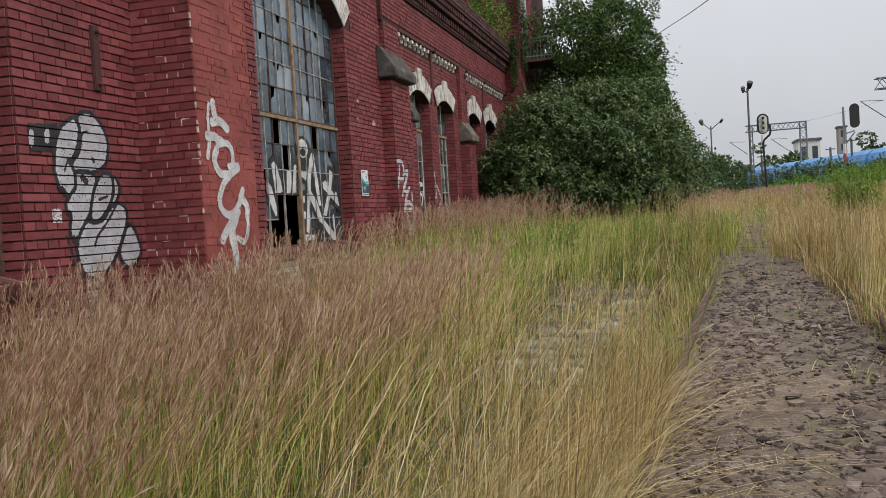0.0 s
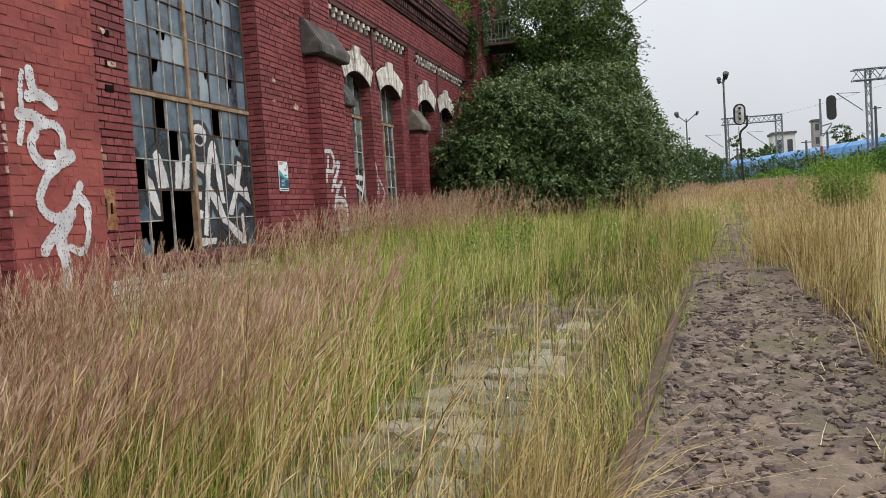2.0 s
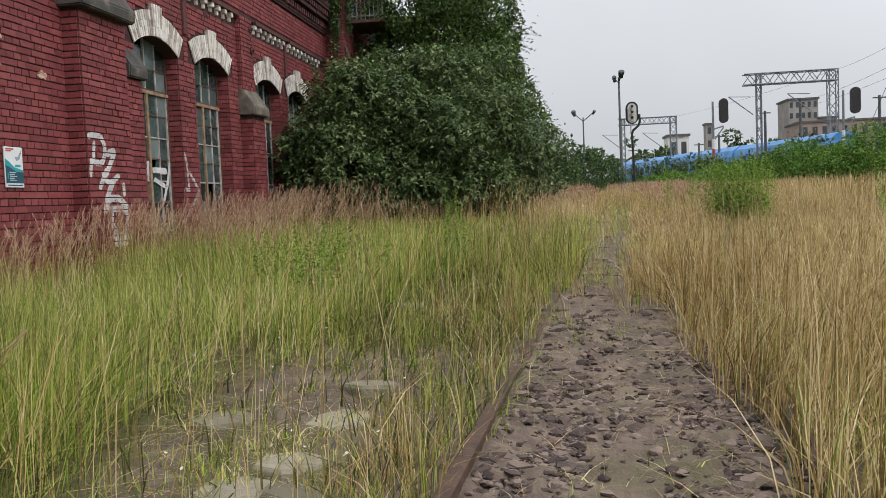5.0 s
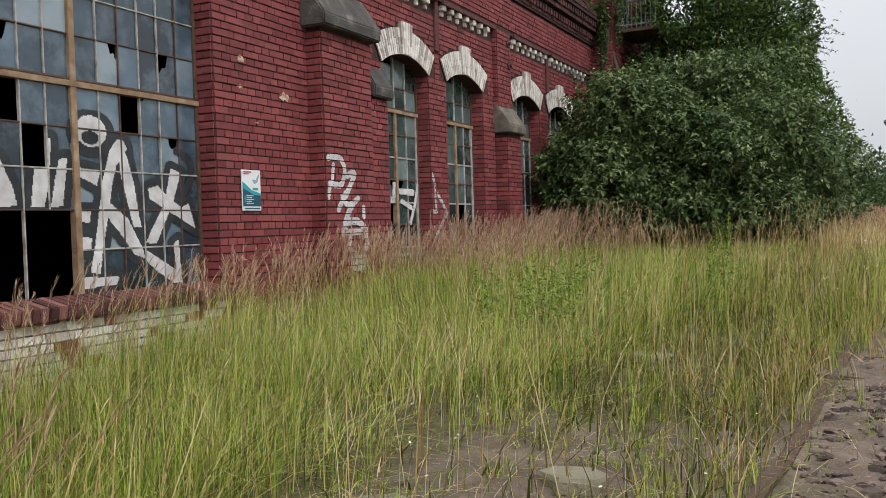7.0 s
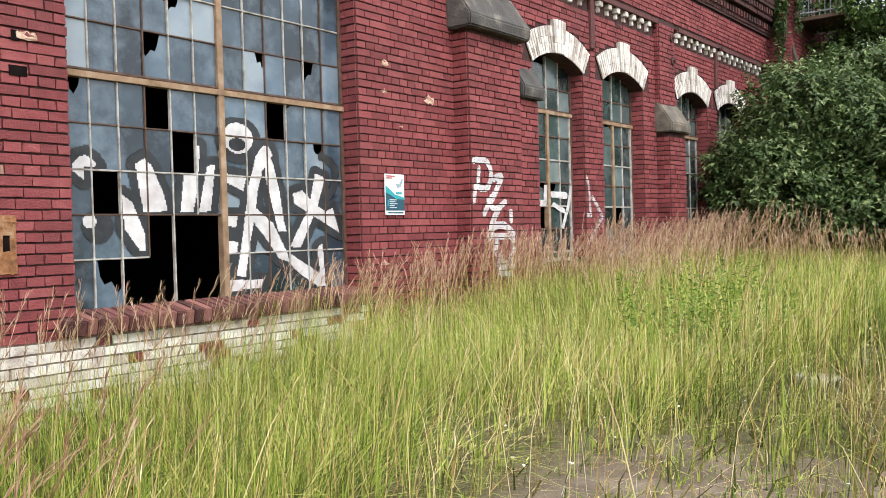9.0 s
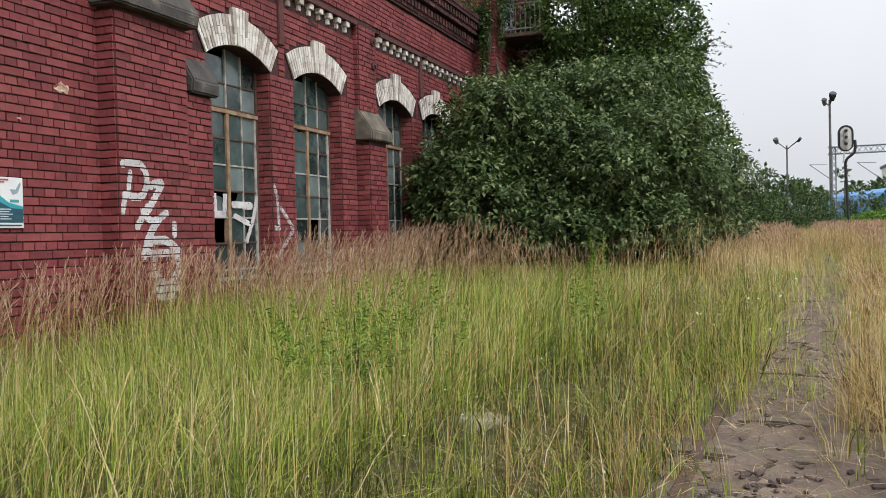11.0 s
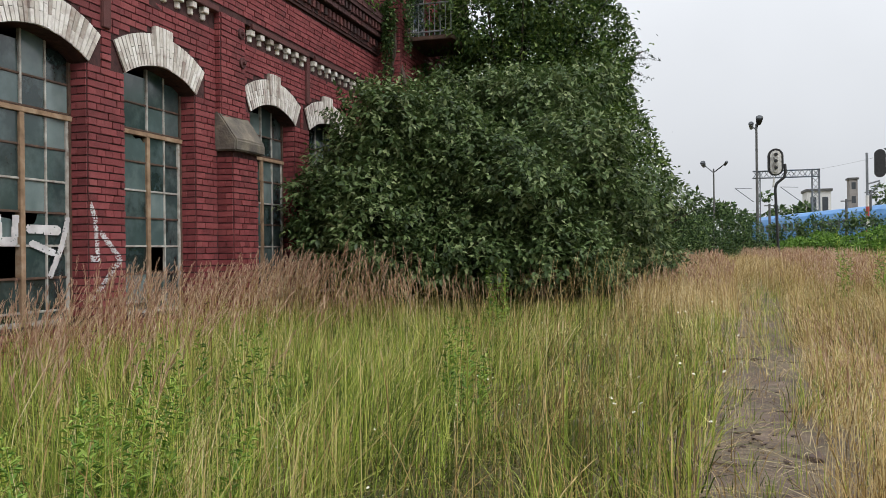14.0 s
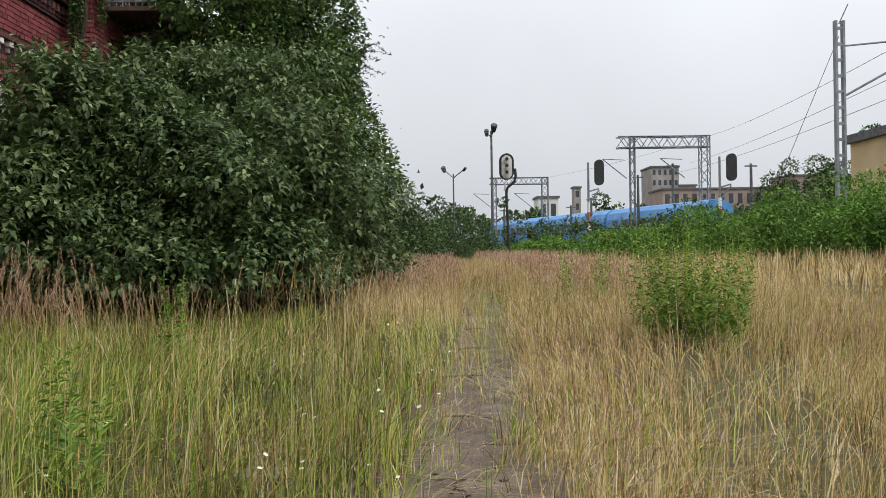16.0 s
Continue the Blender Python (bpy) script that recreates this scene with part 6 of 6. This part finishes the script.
def bush(name, base, size, n, count, leaf, m, label, category, seed, lobe=0.42, stems=6, group="", clear=-1.0, layer=1.0, sprig=False):
    top = empty(name, base, label, category, group)
    c, r = lobes(size, n, seed, lobe)
    r = [(a, b, h * layer) for a, b, h in r]
    v, f = sprig_cloud(c, r, count, leaf, seed) if sprig else leaf_cloud(c, r, count, leaf, seed)
    if clear > 0:
        # the crown ends above the ground with a ragged hem
        k = 4
        t = len(f) // (len(v) // k)
        q = v.reshape(-1, k, 3)
        keep = q[:, 0, 2] > clear + 0.2 * np.sin(5.1 * q[:, 0, 0] + 2.0) * np.sin(4.3 * q[:, 0, 1])
        n_ = int(keep.sum())
        v = q[keep].reshape(-1, 3)
        f = (f[:t][None] + k * np.arange(n_)[:, None, None]).reshape(-1, 3)
    obj("crown", np_mesh("crown", v, f), m, top)
    rng = random.Random(seed)
    bm = bmesh.new()
    for i in range(stems):
        q = c[rng.randrange(len(c))]
        a = rng.uniform(0, 6.3)
        s = (0.2 * math.cos(a), 0.2 * math.sin(a), -0.15)
        mid = (q[0] * 0.35, q[1] * 0.35, q[2] * 0.5)
        thick = 0.012 * size[2] + 0.012
        tube(bm, s, mid, thick, thick * 0.7, 6)
        tube(bm, mid, q, thick * 0.7, 0.008, 6)
    part("trunk", bm, M_BARK, top)
    return top


G = lambda x, y: float(gz(x, y))
bush("shrub", (2.9, 10.9, G(2.9, 10.9)), (2.5, 3.2, 4.0), 150, 17500, 0.115, M_LEAF, "dense dark green dogwood shrub before the workshop", "shrub", 5, 0.27, 26, clear=0.3, layer=0.7, sprig=True)
bush("shrub", (1.35, 9.4, G(1.3, 9.4)), (1.4, 1.65, 3.5), 60, 6500, 0.115, M_LEAF, "dogwood shrub pressed against the workshop windows", "shrub", 15, 0.34, 14, clear=0.3, layer=0.7, sprig=True)
bush("tree", (2.25, 14.8, G(2.25, 14.8)), (2.6, 3.0, 8.6), 130, 120000, 0.10, M_TREE, "tall dark green tree behind the dogwood shrub", "tree", 6, 0.32, 12)
bush("tree", (3.7, 13.4, G(3.7, 13.4)), (1.55, 1.8, 5.2), 60, 42000, 0.095, M_TREE, "mid-height dark green tree at the shrub's edge", "tree", 26, 0.34, 8)
bush("ivy", (0.45, 12.3, 4.9), (0.42, 0.4, 3.4), 26, 5200, 0.07, M_LEAFDARK, "thin ivy and vines climbing the taller brick block", "ivy", 16, 0.2, 3)
bush("birch_sapling", (-0.3, 11.5, 6.3), (0.7, 1.0, 1.5), 14, 5000, 0.07, M_BRIGHTLEAF, "young tree growing on the crumbling parapet", "tree", 17, 0.4, 3)


def larch(x, y, h, seed, tips):
    """A larch: straight trunk, drooping boughs with tufts of needles."""
    base = empty("larch", (x, y, G(x, y)), "larch with long drooping feathery boughs", "tree")
    rng = np.random.default_rng(seed)
    bm = bmesh.new()
    tube(bm, (0, 0, -0.2), (0, 0, h), 0.17, 0.02, 8)
    V, F, k = [], [], 0
    boughs = list(tips)
    for i in range(46):
        u = rng.uniform(0.12, 0.97)
        a = rng.uniform(-2.2, 1.2)
        L = (1 - u) * 2.0 + 0.5
        boughs.append((math.cos(a) * L, math.sin(a) * L, u * h + 0.1 * L))
    for bx, by, bz in boughs:
        L = math.hypot(bx, by)
        z0 = max(bz - 0.22 * L, 0.4)
        pts = [np.array([bx * s, by * s, z0 + (bz - z0) * s ** 1.7 - 0.25 * math.sin(math.pi * s) * L * 0.3]) for s in np.linspace(0, 1, 7)]
        for a, b in zip(pts, pts[1:]):
            tube(bm, a, b, 0.018, 0.012, 5)
        for s in np.linspace(0.2, 1, int(L * 11) + 3):
            j = min(int(s * 6), 5)
            q = pts[j] + (pts[j + 1] - pts[j]) * (s * 6 - j)
            tw = np.array([bx, by, 0]) / (L + 1e-6) * rng.uniform(0.1, 0.3) + rng.normal(0, 0.16, 3) + (0, 0, -0.10)
            for e in range(46):
                r = q + tw * rng.uniform(0, 1)
                d = rng.normal(0, 1, 3)
                d *= 0.075 / np.linalg.norm(d)
                w = np.cross(d, (0.3, 0.5, 0.8)) * 0.10
                V += [r - w, r + w, r + d]
                F.append((k, k + 1, k + 2))
                k += 3
    part("trunk", bm, M_BARK, base)
    obj("needles", np_mesh("needles", np.array(V), np.array(F)), M_NEEDLE, base)


larch(2.6, 16.0, 10.5, 3, [(0.55, -0.2, 5.9), (0.8, 0.1, 5.6), (1.1, -0.1, 6.0), (1.0, 0.2, 6.4), (0.7, -0.4, 6.8), (1.75, -0.1, 4.7), (2.25, 0.1, 4.95), (2.05, 0.2, 4.5), (1.9, -0.2, 4.15), (2.0, 0.0, 4.8), (1.85, 0.3, 4.4), (2.5, -0.3, 2.2), (2.9, 0.0, 1.95), (3.2, 0.1, 1.6), (2.8, 0.3, 1.7), (3.3, -0.1, 1.45), (2.6, 0.1, 2.1), (3.0, 0.2, 1.3)])
for i, (x, y, sx, h) in enumerate([(5.2, 20.5, 1.1, 1.5), (5.9, 27.5, 1.5, 1.7), (7.1, 29.5, 1.4, 1.8), (4.6, 24, 1.7, 2.1), (3.4, 30, 2.2, 2.6)]):
    bush("shrub", (x, y, G(x, y)), (sx, sx, h), 26, 9500, 0.09, M_LEAFDARK, "rounded dark green bush where the path bends", "shrub", 70 + i, 0.36, 4, "bushes by the bend")
for i, (x, y, sx, h) in enumerate([(10.5, 32, 1.6, 0.6), (12.4, 27, 1.6, 0.85), (13.6, 23.5, 1.7, 1.2), (15.2, 21.5, 1.7, 1.6), (16.8, 20, 1.9, 2.0), (18.2, 18.5, 2.0, 2.3), (19.8, 17, 2.0, 2.5), (15.6, 26, 1.9, 1.2), (18.5, 22.5, 2.0, 1.9), (21.5, 20.5, 2.2, 2.4), (22.5, 15.5, 2.3, 2.8)]):
    bush("acacia", (x, y, G(x, y)), (sx, sx, h * 0.95 + 0.35), 30, 13500, 0.105, M_BRIGHTLEAF, "bright green feathery acacia scrub beyond the field", "shrub", 90 + i, 0.34, 4, "acacia scrub")
for i in range(7):
    x, y = 11.5 + i * 2.6, 47 - i * 1.6
    bush("hedge_bush", (x, y, G(x, y)), (2.1, 1.6, 1.85 + 0.16 * i), 18, 3600, 0.19, M_LEAFDARK, "low green scrub along the foot of the railway yard", "shrub", 300 + i, 0.4, 3, "scrub by the yard")
# ---- railway yard in the distance ----
M_STEEL = mat("galvanised_steel", [(0.3, (0.15, 0.165, 0.18)), (0.7, (0.27, 0.285, 0.30))], scale=3, rough=0.6, metal=0.4)
M_POLE = mat("weathered_pole", [(0.3, (0.06, 0.06, 0.06)), (0.7, (0.14, 0.14, 0.135))], scale=4, rough=0.8)
M_BLACKP = mat("black_enamel", [(0.3, (0.012, 0.012, 0.013)), (0.7, (0.03, 0.03, 0.032))], scale=6, rough=0.6)
M_FACE = mat("faded_signal_face", [(0.2, (0.30, 0.29, 0.27)), (0.5, (0.55, 0.54, 0.51)), (0.8, (0.68, 0.67, 0.64))], scale=7, rough=0.8)
M_REDP = mat("faded_red_paint", [(0.3, (0.36, 0.05, 0.04)), (0.7, (0.48, 0.10, 0.08))], scale=6, rough=0.7)
M_WHITEP = mat("faded_white_paint", [(0.3, (0.55, 0.54, 0.52)), (0.7, (0.72, 0.71, 0.69))], scale=6, rough=0.7)
M_BLUE = mat("blue_coach_paint", [(0.3, (0.05, 0.20, 0.48)), (0.7, (0.10, 0.30, 0.62))], scale=0.8, rough=0.45, stain=(0.25, 0.38, 0.5), stain_amount=0.5, stain_scale=0.5)
M_CONC = mat("grey_concrete", [(0.3, (0.22, 0.20, 0.19)), (0.7, (0.34, 0.32, 0.30))], scale=0.4, rough=0.9)
M_GLASSF = mat("far_window_glass", [(0.3, (0.03, 0.035, 0.04)), (0.7, (0.08, 0.09, 0.10))], scale=0.4, rough=0.2)


def capsule(bm, x0, x1, w, h, z):
    """A flat box with half-round top and bottom, thickness along y."""
    n = 12
    prof = [(w / 2 * math.cos(a), z + (h / 2 - w / 2) + w / 2 * math.sin(a)) for a in [math.pi * i / n for i in range(n + 1)]]
    prof += [(w / 2 * math.cos(a), z - (h / 2 - w / 2) + w / 2 * math.sin(a)) for a in [math.pi + math.pi * i / n for i in range(n + 1)]]
    a = [bm.verts.new((px, x0, pz)) for px, pz in prof]
    b = [bm.verts.new((px, x1, pz)) for px, pz in prof]
    bm.faces.new(a[::-1])
    bm.faces.new(b)
    for i in range(len(prof)):
        j = (i + 1) % len(prof)
        bm.faces.new((a[i], a[j], b[j], b[i]))
    bmesh.ops.recalc_face_normals(bm, faces=bm.faces)
    return bm


def near_signal(x, y, size):
    g0 = G(x, y)
    s = empty("railway_signal", (x, y, 1.46), "old signal with a faded white face on a bent black post", "signal")
    bm = bmesh.new()
    for a, b in (((0.08, 0, -0.75), (-0.02, 0, 2.05)), ((-0.02, 0, 2.05), (0.02, 0, 2.22)), ((0.02, 0, 2.22), (0.26, 0, 2.42)), ((0.26, 0, 2.42), (0.30, 0, 2.60)), ((0.30, 0, 2.60), (0.28, 0, 2.85))):
        tube(bm, a, b, 0.045, 0.045, 8)
    part("post", bm, M_BLACKP, s)
    bm = bmesh.new()
    capsule(bm, -0.05, 0.12, 0.56 * size, 1.02 * size, 2.92)
    part("back_plate", bm, M_BLACKP, s)
    bm = bmesh.new()
    capsule(bm, -0.075, -0.045, 0.40 * size, 0.90 * size, 2.90)
    part("face_plate", bm, M_FACE, s, "faded white face")
    for z in (3.08, 2.86, 2.64):
        bm = bmesh.new()
        tube(bm, (0, -0.14, z), (0, -0.076, z), 0.07, 0.075, 14)
        lens = part("lens", bm, M_FACE, s)
        bm = bmesh.new()
        tube(bm, (0, -0.24, z + 0.075), (0, -0.10, z + 0.085), 0.05, 0.055, 10)
        part("hood", bm, M_BLACKP, lens)
    bm = bmesh.new()
    tube(bm, (-0.05, 0.0, 2.42), (-0.08, 0, 2.10), 0.03, 0.03, 6)
    part("bracket", bm, M_FACE, s)


near_signal(8.5, 26.6, 0.86)


def lamp_post(x, y, z, heads, label):
    g0 = G(x, y)
    s = empty("yard_lamp", (x, y, g0), label, "lamp post", "yard lamps")
    bm = bmesh.new()
    tube(bm, (0, 0, -0.3), (0, 0, z - g0), 0.10, 0.065, 10)
    part("pole", bm, M_POLE, s)
    for dx, dz, r in heads:
        bm = bmesh.new()
        tube(bm, (0, 0, z - g0 - 0.35), (dx, -0.1, z - g0 + dz), 0.045, 0.045, 6)
        tube(bm, (dx, 0.05, z - g0 + dz - 0.1), (dx * 1.15, -0.35, z - g0 + dz + r), r * 0.8, r * 1.2, 12)
        head = part("lamp_head", bm, M_BLACKP if dx > 0 else M_STEEL, s)
        bm = bmesh.new()
        tube(bm, (dx * 1.15, -0.35, z - g0 + dz + r), (dx * 1.17, -0.40, z - g0 + dz + r * 1.3), r * 1.1, r * 0.9, 12)
        part("lens", bm, M_GLASSF, head)


lamp_post(9.7, 51, 9.0, [(0.14, 0.12, 0.18), (-0.28, -0.15, 0.13)], "tall yard floodlight pole with two lamp heads")
lamp_post(7.9, 75.7, 8.6, [(-0.8, 0.35, 0.2), (0.95, 0.4, 0.12)], "yard lamp post with two arms")


def far_signal(x, y, zt, label):
    """A colour-light signal seen from behind on a banded post."""
    g0 = G(x, y)
    s = empty("railway_signal", (x, y, g0), label, "signal", "yard signals")
    bm = bmesh.new()
    capsule(bm, -0.15, 0.15, 0.66, 1.85, zt - g0 - 0.95)
    part("back_plate", bm, M_BLACKP, s)
    px = -0.75
    bm = bmesh.new()
    tube(bm, (px, 0.2, -0.2), (px, 0.2, zt - g0 - 0.2), 0.10, 0.08, 8)
    part("post", bm, M_STEEL, s)
    for i in range(5):
        bm = bmesh.new()
        tube(bm, (px, 0.2, 0.2 + i * 0.75), (px, 0.2, 0.95 + i * 0.75), 0.115, 0.115, 8)
        part("post_band", bm, M_REDP if i % 2 else M_WHITEP, s)
    bm = bmesh.new()
    tube(bm, (px, 0.2, zt - g0 - 3.2), (0, 0.1, zt - g0 - 2.2), 0.05, 0.05, 6)
    tube(bm, (px, 0.2, zt - g0 - 2.3), (0, 0.1, zt - g0 - 2.1), 0.05, 0.05, 6)
    part("bracket", bm, M_STEEL, s)


far_signal(18.0, 59.3, 8.05, "dark signal back on a red and white banded post")
far_signal(26.4, 56.0, 8.0, "dark signal back on a pale banded post")


def lattice(bm, a, b, w, n, r=0.035):
    """A square lattice girder from a to b."""
    a, b = Vector(a), Vector(b)
    d = (b - a).normalized()
    u = d.cross(Vector((0, 1, 0.01))).normalized()
    v = d.cross(u).normalized()
    corner = [(u * i + v * j) * w / 2 for i, j in ((1, 1), (1, -1), (-1, -1), (-1, 1))]
    for c in corner:
        tube(bm, a + c, b + c, r, r, 4)
    for k in range(n):
        p0, p1 = a + (b - a) * (k / n), a + (b - a) * ((k + 1) / n)
        for i in range(4):
            c0, c1 = (corner[i], corner[(i + 1) % 4]) if k % 2 else (corner[(i + 1) % 4], corner[i])
            tube(bm, p0 + c0, p1 + c1, r * 0.6, r * 0.6, 4)


def gantry(x0, x1, y, zt, over, label, deep=0.95):
    g0 = G(x0, y)
    s = empty("catenary_gantry", (x0, y, g0), label, "gantry", "overhead line gantries")
    h, L = zt - g0, x1 - x0
    bm = bmesh.new()
    lattice(bm, (-over, 0, h - deep / 2), (L + 0.4, 0, h - deep / 2), deep, 12, 0.06)
    part("cross_beam", bm, M_STEEL, s)
    for x, w in ((0.0, 0.4), (L, 0.75)):
        bm = bmesh.new()
        lattice(bm, (x, 0, -0.3), (x, 0, h), w, 12, 0.055)
        part("lattice_post", bm, M_STEEL, s)
    for cx in (-1.6, L * 0.55):
        bm = bmesh.new()
        tube(bm, (cx - 1.0, 0, h - 1.9), (cx + 1.1, 0, h - 3.6), 0.05, 0.05, 5)
        tube(bm, (cx - 1.0, 0, h - 1.9), (cx + 0.9, 0, h - 2.0), 0.035, 0.035, 5)
        part("cantilever", bm, M_STEEL, s)


gantry(23.4, 29.7, 72, 11.3, 1.3, "grey steel lattice gantry over the electrified tracks")
gantry(13.6, 19.8, 102.7, 10.5, 0.6, "grey steel lattice gantry further along the tracks", 0.8)

mast = empty("catenary_mast", (18.9, 25.0, 1.68), "grey steel catenary mast with a bracket arm", "mast")
bm = bmesh.new()
for dx in (-0.12, 0.12):
    box_bm(dx - 0.035, dx + 0.035, -0.09, 0.09, -0.8, 7.0, 0.0, bm)
for k in range(14):
    box_bm(-0.12, 0.12, -0.08, -0.05, 0.2 + k * 0.5, 0.3 + k * 0.5, 0.0, bm)
part("post", bm, M_STEEL, mast)
bm = bmesh.new()
tube(bm, (0.1, 0, 4.6), (1.9, -0.3, 5.6), 0.035, 0.035, 6)
tube(bm, (0.1, 0, 6.2), (1.9, -0.3, 6.3), 0.03, 0.03, 6)
tube(bm, (0.0, 0, 6.9), (0.25, -0.1, 7.5), 0.02, 0.02, 5)
part("bracket_arm", bm, M_STEEL, mast)
for i, (x, y, h) in enumerate([(24.6, 75, 6.6), (13.7, 90, 4.4), (22.2, 85, 5.2), (27.2, 73, 7.4), (20.6, 88, 4.6), (31.5, 66, 6.6)]):
    g0 = G(x, y)
    bm = bmesh.new()
    h += 0.6
    tube(bm, (0, 0, -0.3), (0, 0, h), 0.16, 0.11, 8)
    box_bm(-0.5, 0.5, -0.05, 0.05, h - 0.25, h - 0.15, 0.0, bm)
    ob = part("line_pole", bm, M_POLE)
    ob.location = (x, y, g0)
    tagged(ob, "dark wooden line pole in the railway yard", "pole", "yard line poles")


def wire(a, b, sag, name="overhead_wire"):
    c = bpy.data.curves.new(name, 'CURVE')
    c.dimensions, c.bevel_depth = '3D', 0.009
    sp = c.splines.new('POLY')
    sp.points.add(20)
    for i in range(21):
        s = i / 20
        sp.points[i].co = (*(Vector(a).lerp(Vector(b), s) - Vector((0, 0, 4 * sag * s * (1 - s)))), 1)
    c.materials.append(M_BLACKP)
    return tagged(new(name, c), "thin dark overhead line wire", "wire", "overhead wires")


wire((20.2, 24.8, 7.6), (29.7, 72, 11.2), 0.3)
wire((20.6, 24.8, 6.9), (28.5, 72, 9.0), 0.25)
wire((20.4, 24.8, 6.2), (27.5, 72, 8.2), 0.25)
wire((29, 10, 9.5), (20.2, 24.8, 7.6), 0.2)
wire((29, 10, 8.2), (20.6, 24.8, 6.9), 0.2)
wire((29, 10, 7.0), (20.4, 24.8, 6.2), 0.2)
wire((18.9, 25.0, 8.2), (17.2, 26.0, 3.4), 0.0)
wire((2.5, 20, 6.8), (17.0, -40, 9.0), 2.6)
wire((29.7, 72, 11.2), (19.8, 102, 10.4), 0.3)

# ---- blue train ----
A, B = Vector((14.9, 114, 0)), Vector((29.0, 66, 0))
n = 3
for i in range(n):
    p0, p1 = A.lerp(B, i / n), A.lerp(B, (i + 1) / n)
    d = p1 - p0
    coach = empty("railway_coach", ((p0 + p1) / 2), "blue passenger coach standing in the yard", "railway coach", "coaches of the blue train")
    coach.location.z = 1.5
    coach.rotation_euler.z = math.atan2(-d.x, d.y)
    L = d.length / 2 - 0.25
    prof = [(-1.4, 0.9), (1.4, 0.9), (1.45, 2.9), (1.25, 3.5), (0.7, 3.88), (0, 4.0), (-0.7, 3.88), (-1.25, 3.5), (-1.45, 2.9)]
    bm = bmesh.new()
    a = [bm.verts.new((x, -L, z)) for x, z in prof]
    b = [bm.verts.new((x, L, z)) for x, z in prof]
    bm.faces.new(a)
    bm.faces.new(b[::-1])
    for k in range(len(prof)):
        j = (k + 1) % len(prof)
        bm.faces.new((a[j], a[k], b[k], b[j]))
    bmesh.ops.recalc_face_normals(bm, faces=bm.faces)
    part("body", bm, M_BLUE, coach)
    for side in (-1, 1):
        for k in range(8):
            yy = -L + 1.2 + k * (2 * L - 2.4) / 8
            w_ = part("window", box_bm(side * 1.43 - 0.03, side * 1.43 + 0.03, yy, yy + 1.1, 2.0, 2.8), M_GLASSF, coach)
            part("window_frame", box_bm(side * 1.43 - 0.045, side * 1.43 + 0.045, yy - 0.05, yy + 1.15, 1.93, 1.99), M_STEEL, w_)
    for k in (-0.7, 0.7):
        part("bogie", box_bm(-1.1, 1.1, k * L - 1.2, k * L + 1.2, -0.25, 0.9, 0.1), M_BLACKP, coach)


# ---- distant buildings ----
def block(name, x, y, w, d, h, z0, m, label, cols, rows_n, roof=True):
    s = empty(name, (x, y, z0), label, "building")
    part("wall", box_bm(-w / 2, w / 2, -d / 2, d / 2, 0, h), m, s)
    if roof:
        part("roof", box_bm(-w / 2 - 0.3, w / 2 + 0.3, -d / 2 - 0.3, d / 2 + 0.3, h, h + 0.5), M_POLE, s)
    cw, rh = w / cols, h / rows_n
    for i in range(cols):
        for j in range(rows_n):
            part("window", box_bm(-w / 2 + (i + 0.25) * cw, -w / 2 + (i + 0.75) * cw, -d / 2 - 0.05, -d / 2 + 0.1, (j + 0.3) * rh, (j + 0.8) * rh), M_GLASSF, s)
    return s


# brick lightened so that distance haze is painted into its colour
M_OLDB = mat("hazed_far_brick", [(0.3, (0.25, 0.18, 0.155)), (0.7, (0.35, 0.27, 0.235))], scale=0.3, rough=0.9)
M_YEL = mat("ochre_render", [(0.3, (0.46, 0.33, 0.18)), (0.7, (0.55, 0.41, 0.24))], scale=0.5, rough=0.9)
block("apartment_building", 73.5, 250, 8.0, 12, 24.20, 0.80, M_CONC, "grey concrete tower block beyond the railway", 5, 8)
block("apartment_building", 80.0, 250, 5, 12, 18.70, 0.80, M_CONC, "lower wing of the concrete tower block", 2, 7)
block("workshop_building", 84, 230, 34, 14, 16.20, 0.80, M_OLDB, "long old brick factory building beyond the railway", 14, 3)
block("workshop_building", 104, 215, 18, 12, 18.20, 0.80, M_OLDB, "old brick factory wing with a flat roof", 6, 3)
block("water_tower", 48.2, 248, 2.0, 4, 18.70, 0.80, M_CONC, "slender grey tower on the skyline", 1, 5)
block("shed", 31.5, 190, 4.5, 8, 12.20, 0.80, M_WHITEP, "pale shed behind the gantry", 2, 2)
block("signal_house", 35.6, 46, 8, 8, 7.00, 0.80, M_YEL, "ochre rendered railway building with a flat roof", 3, 2)


# ---- far trees ----
rng_ = random.Random(9)
for i in range(26):
    x = -8 + i * 4.6 + rng_.uniform(-1, 1)
    y = 150 + rng_.uniform(-14, 22)
    h = rng_.uniform(6.5, 10.5)
    bush("tree", (x, y, G(x, y)), (rng_.uniform(3.2, 5), 4.0, h), 16, 1800, 0.75, M_LEAFDARK, "distant green tree beyond the railway yard", "tree", 200 + i, 0.5, 3, "trees beyond the yard")
for i, (x, y, w, h) in enumerate([(32.5, 62, 2.6, 6.6), (35.5, 60, 3.0, 8.2), (39, 58, 3.6, 9.6), (43, 56, 4.0, 11.0), (47.5, 54, 4.2, 12.0)]):
    bush("tree", (x, y, G(x, y)), (w, w, h), 40, 13000, 0.22, M_LEAFDARK, "dark rounded tree behind the yard", "tree", 240 + i, 0.36, 4, "trees behind the yard")
bush("tree", (-3.5, 24, G(-3, 24)), (3.2, 3.6, 9.0), 50, 26000, 0.16, M_LEAFDARK, "tall dark tree behind the workshop", "tree", 250, 0.4, 6)
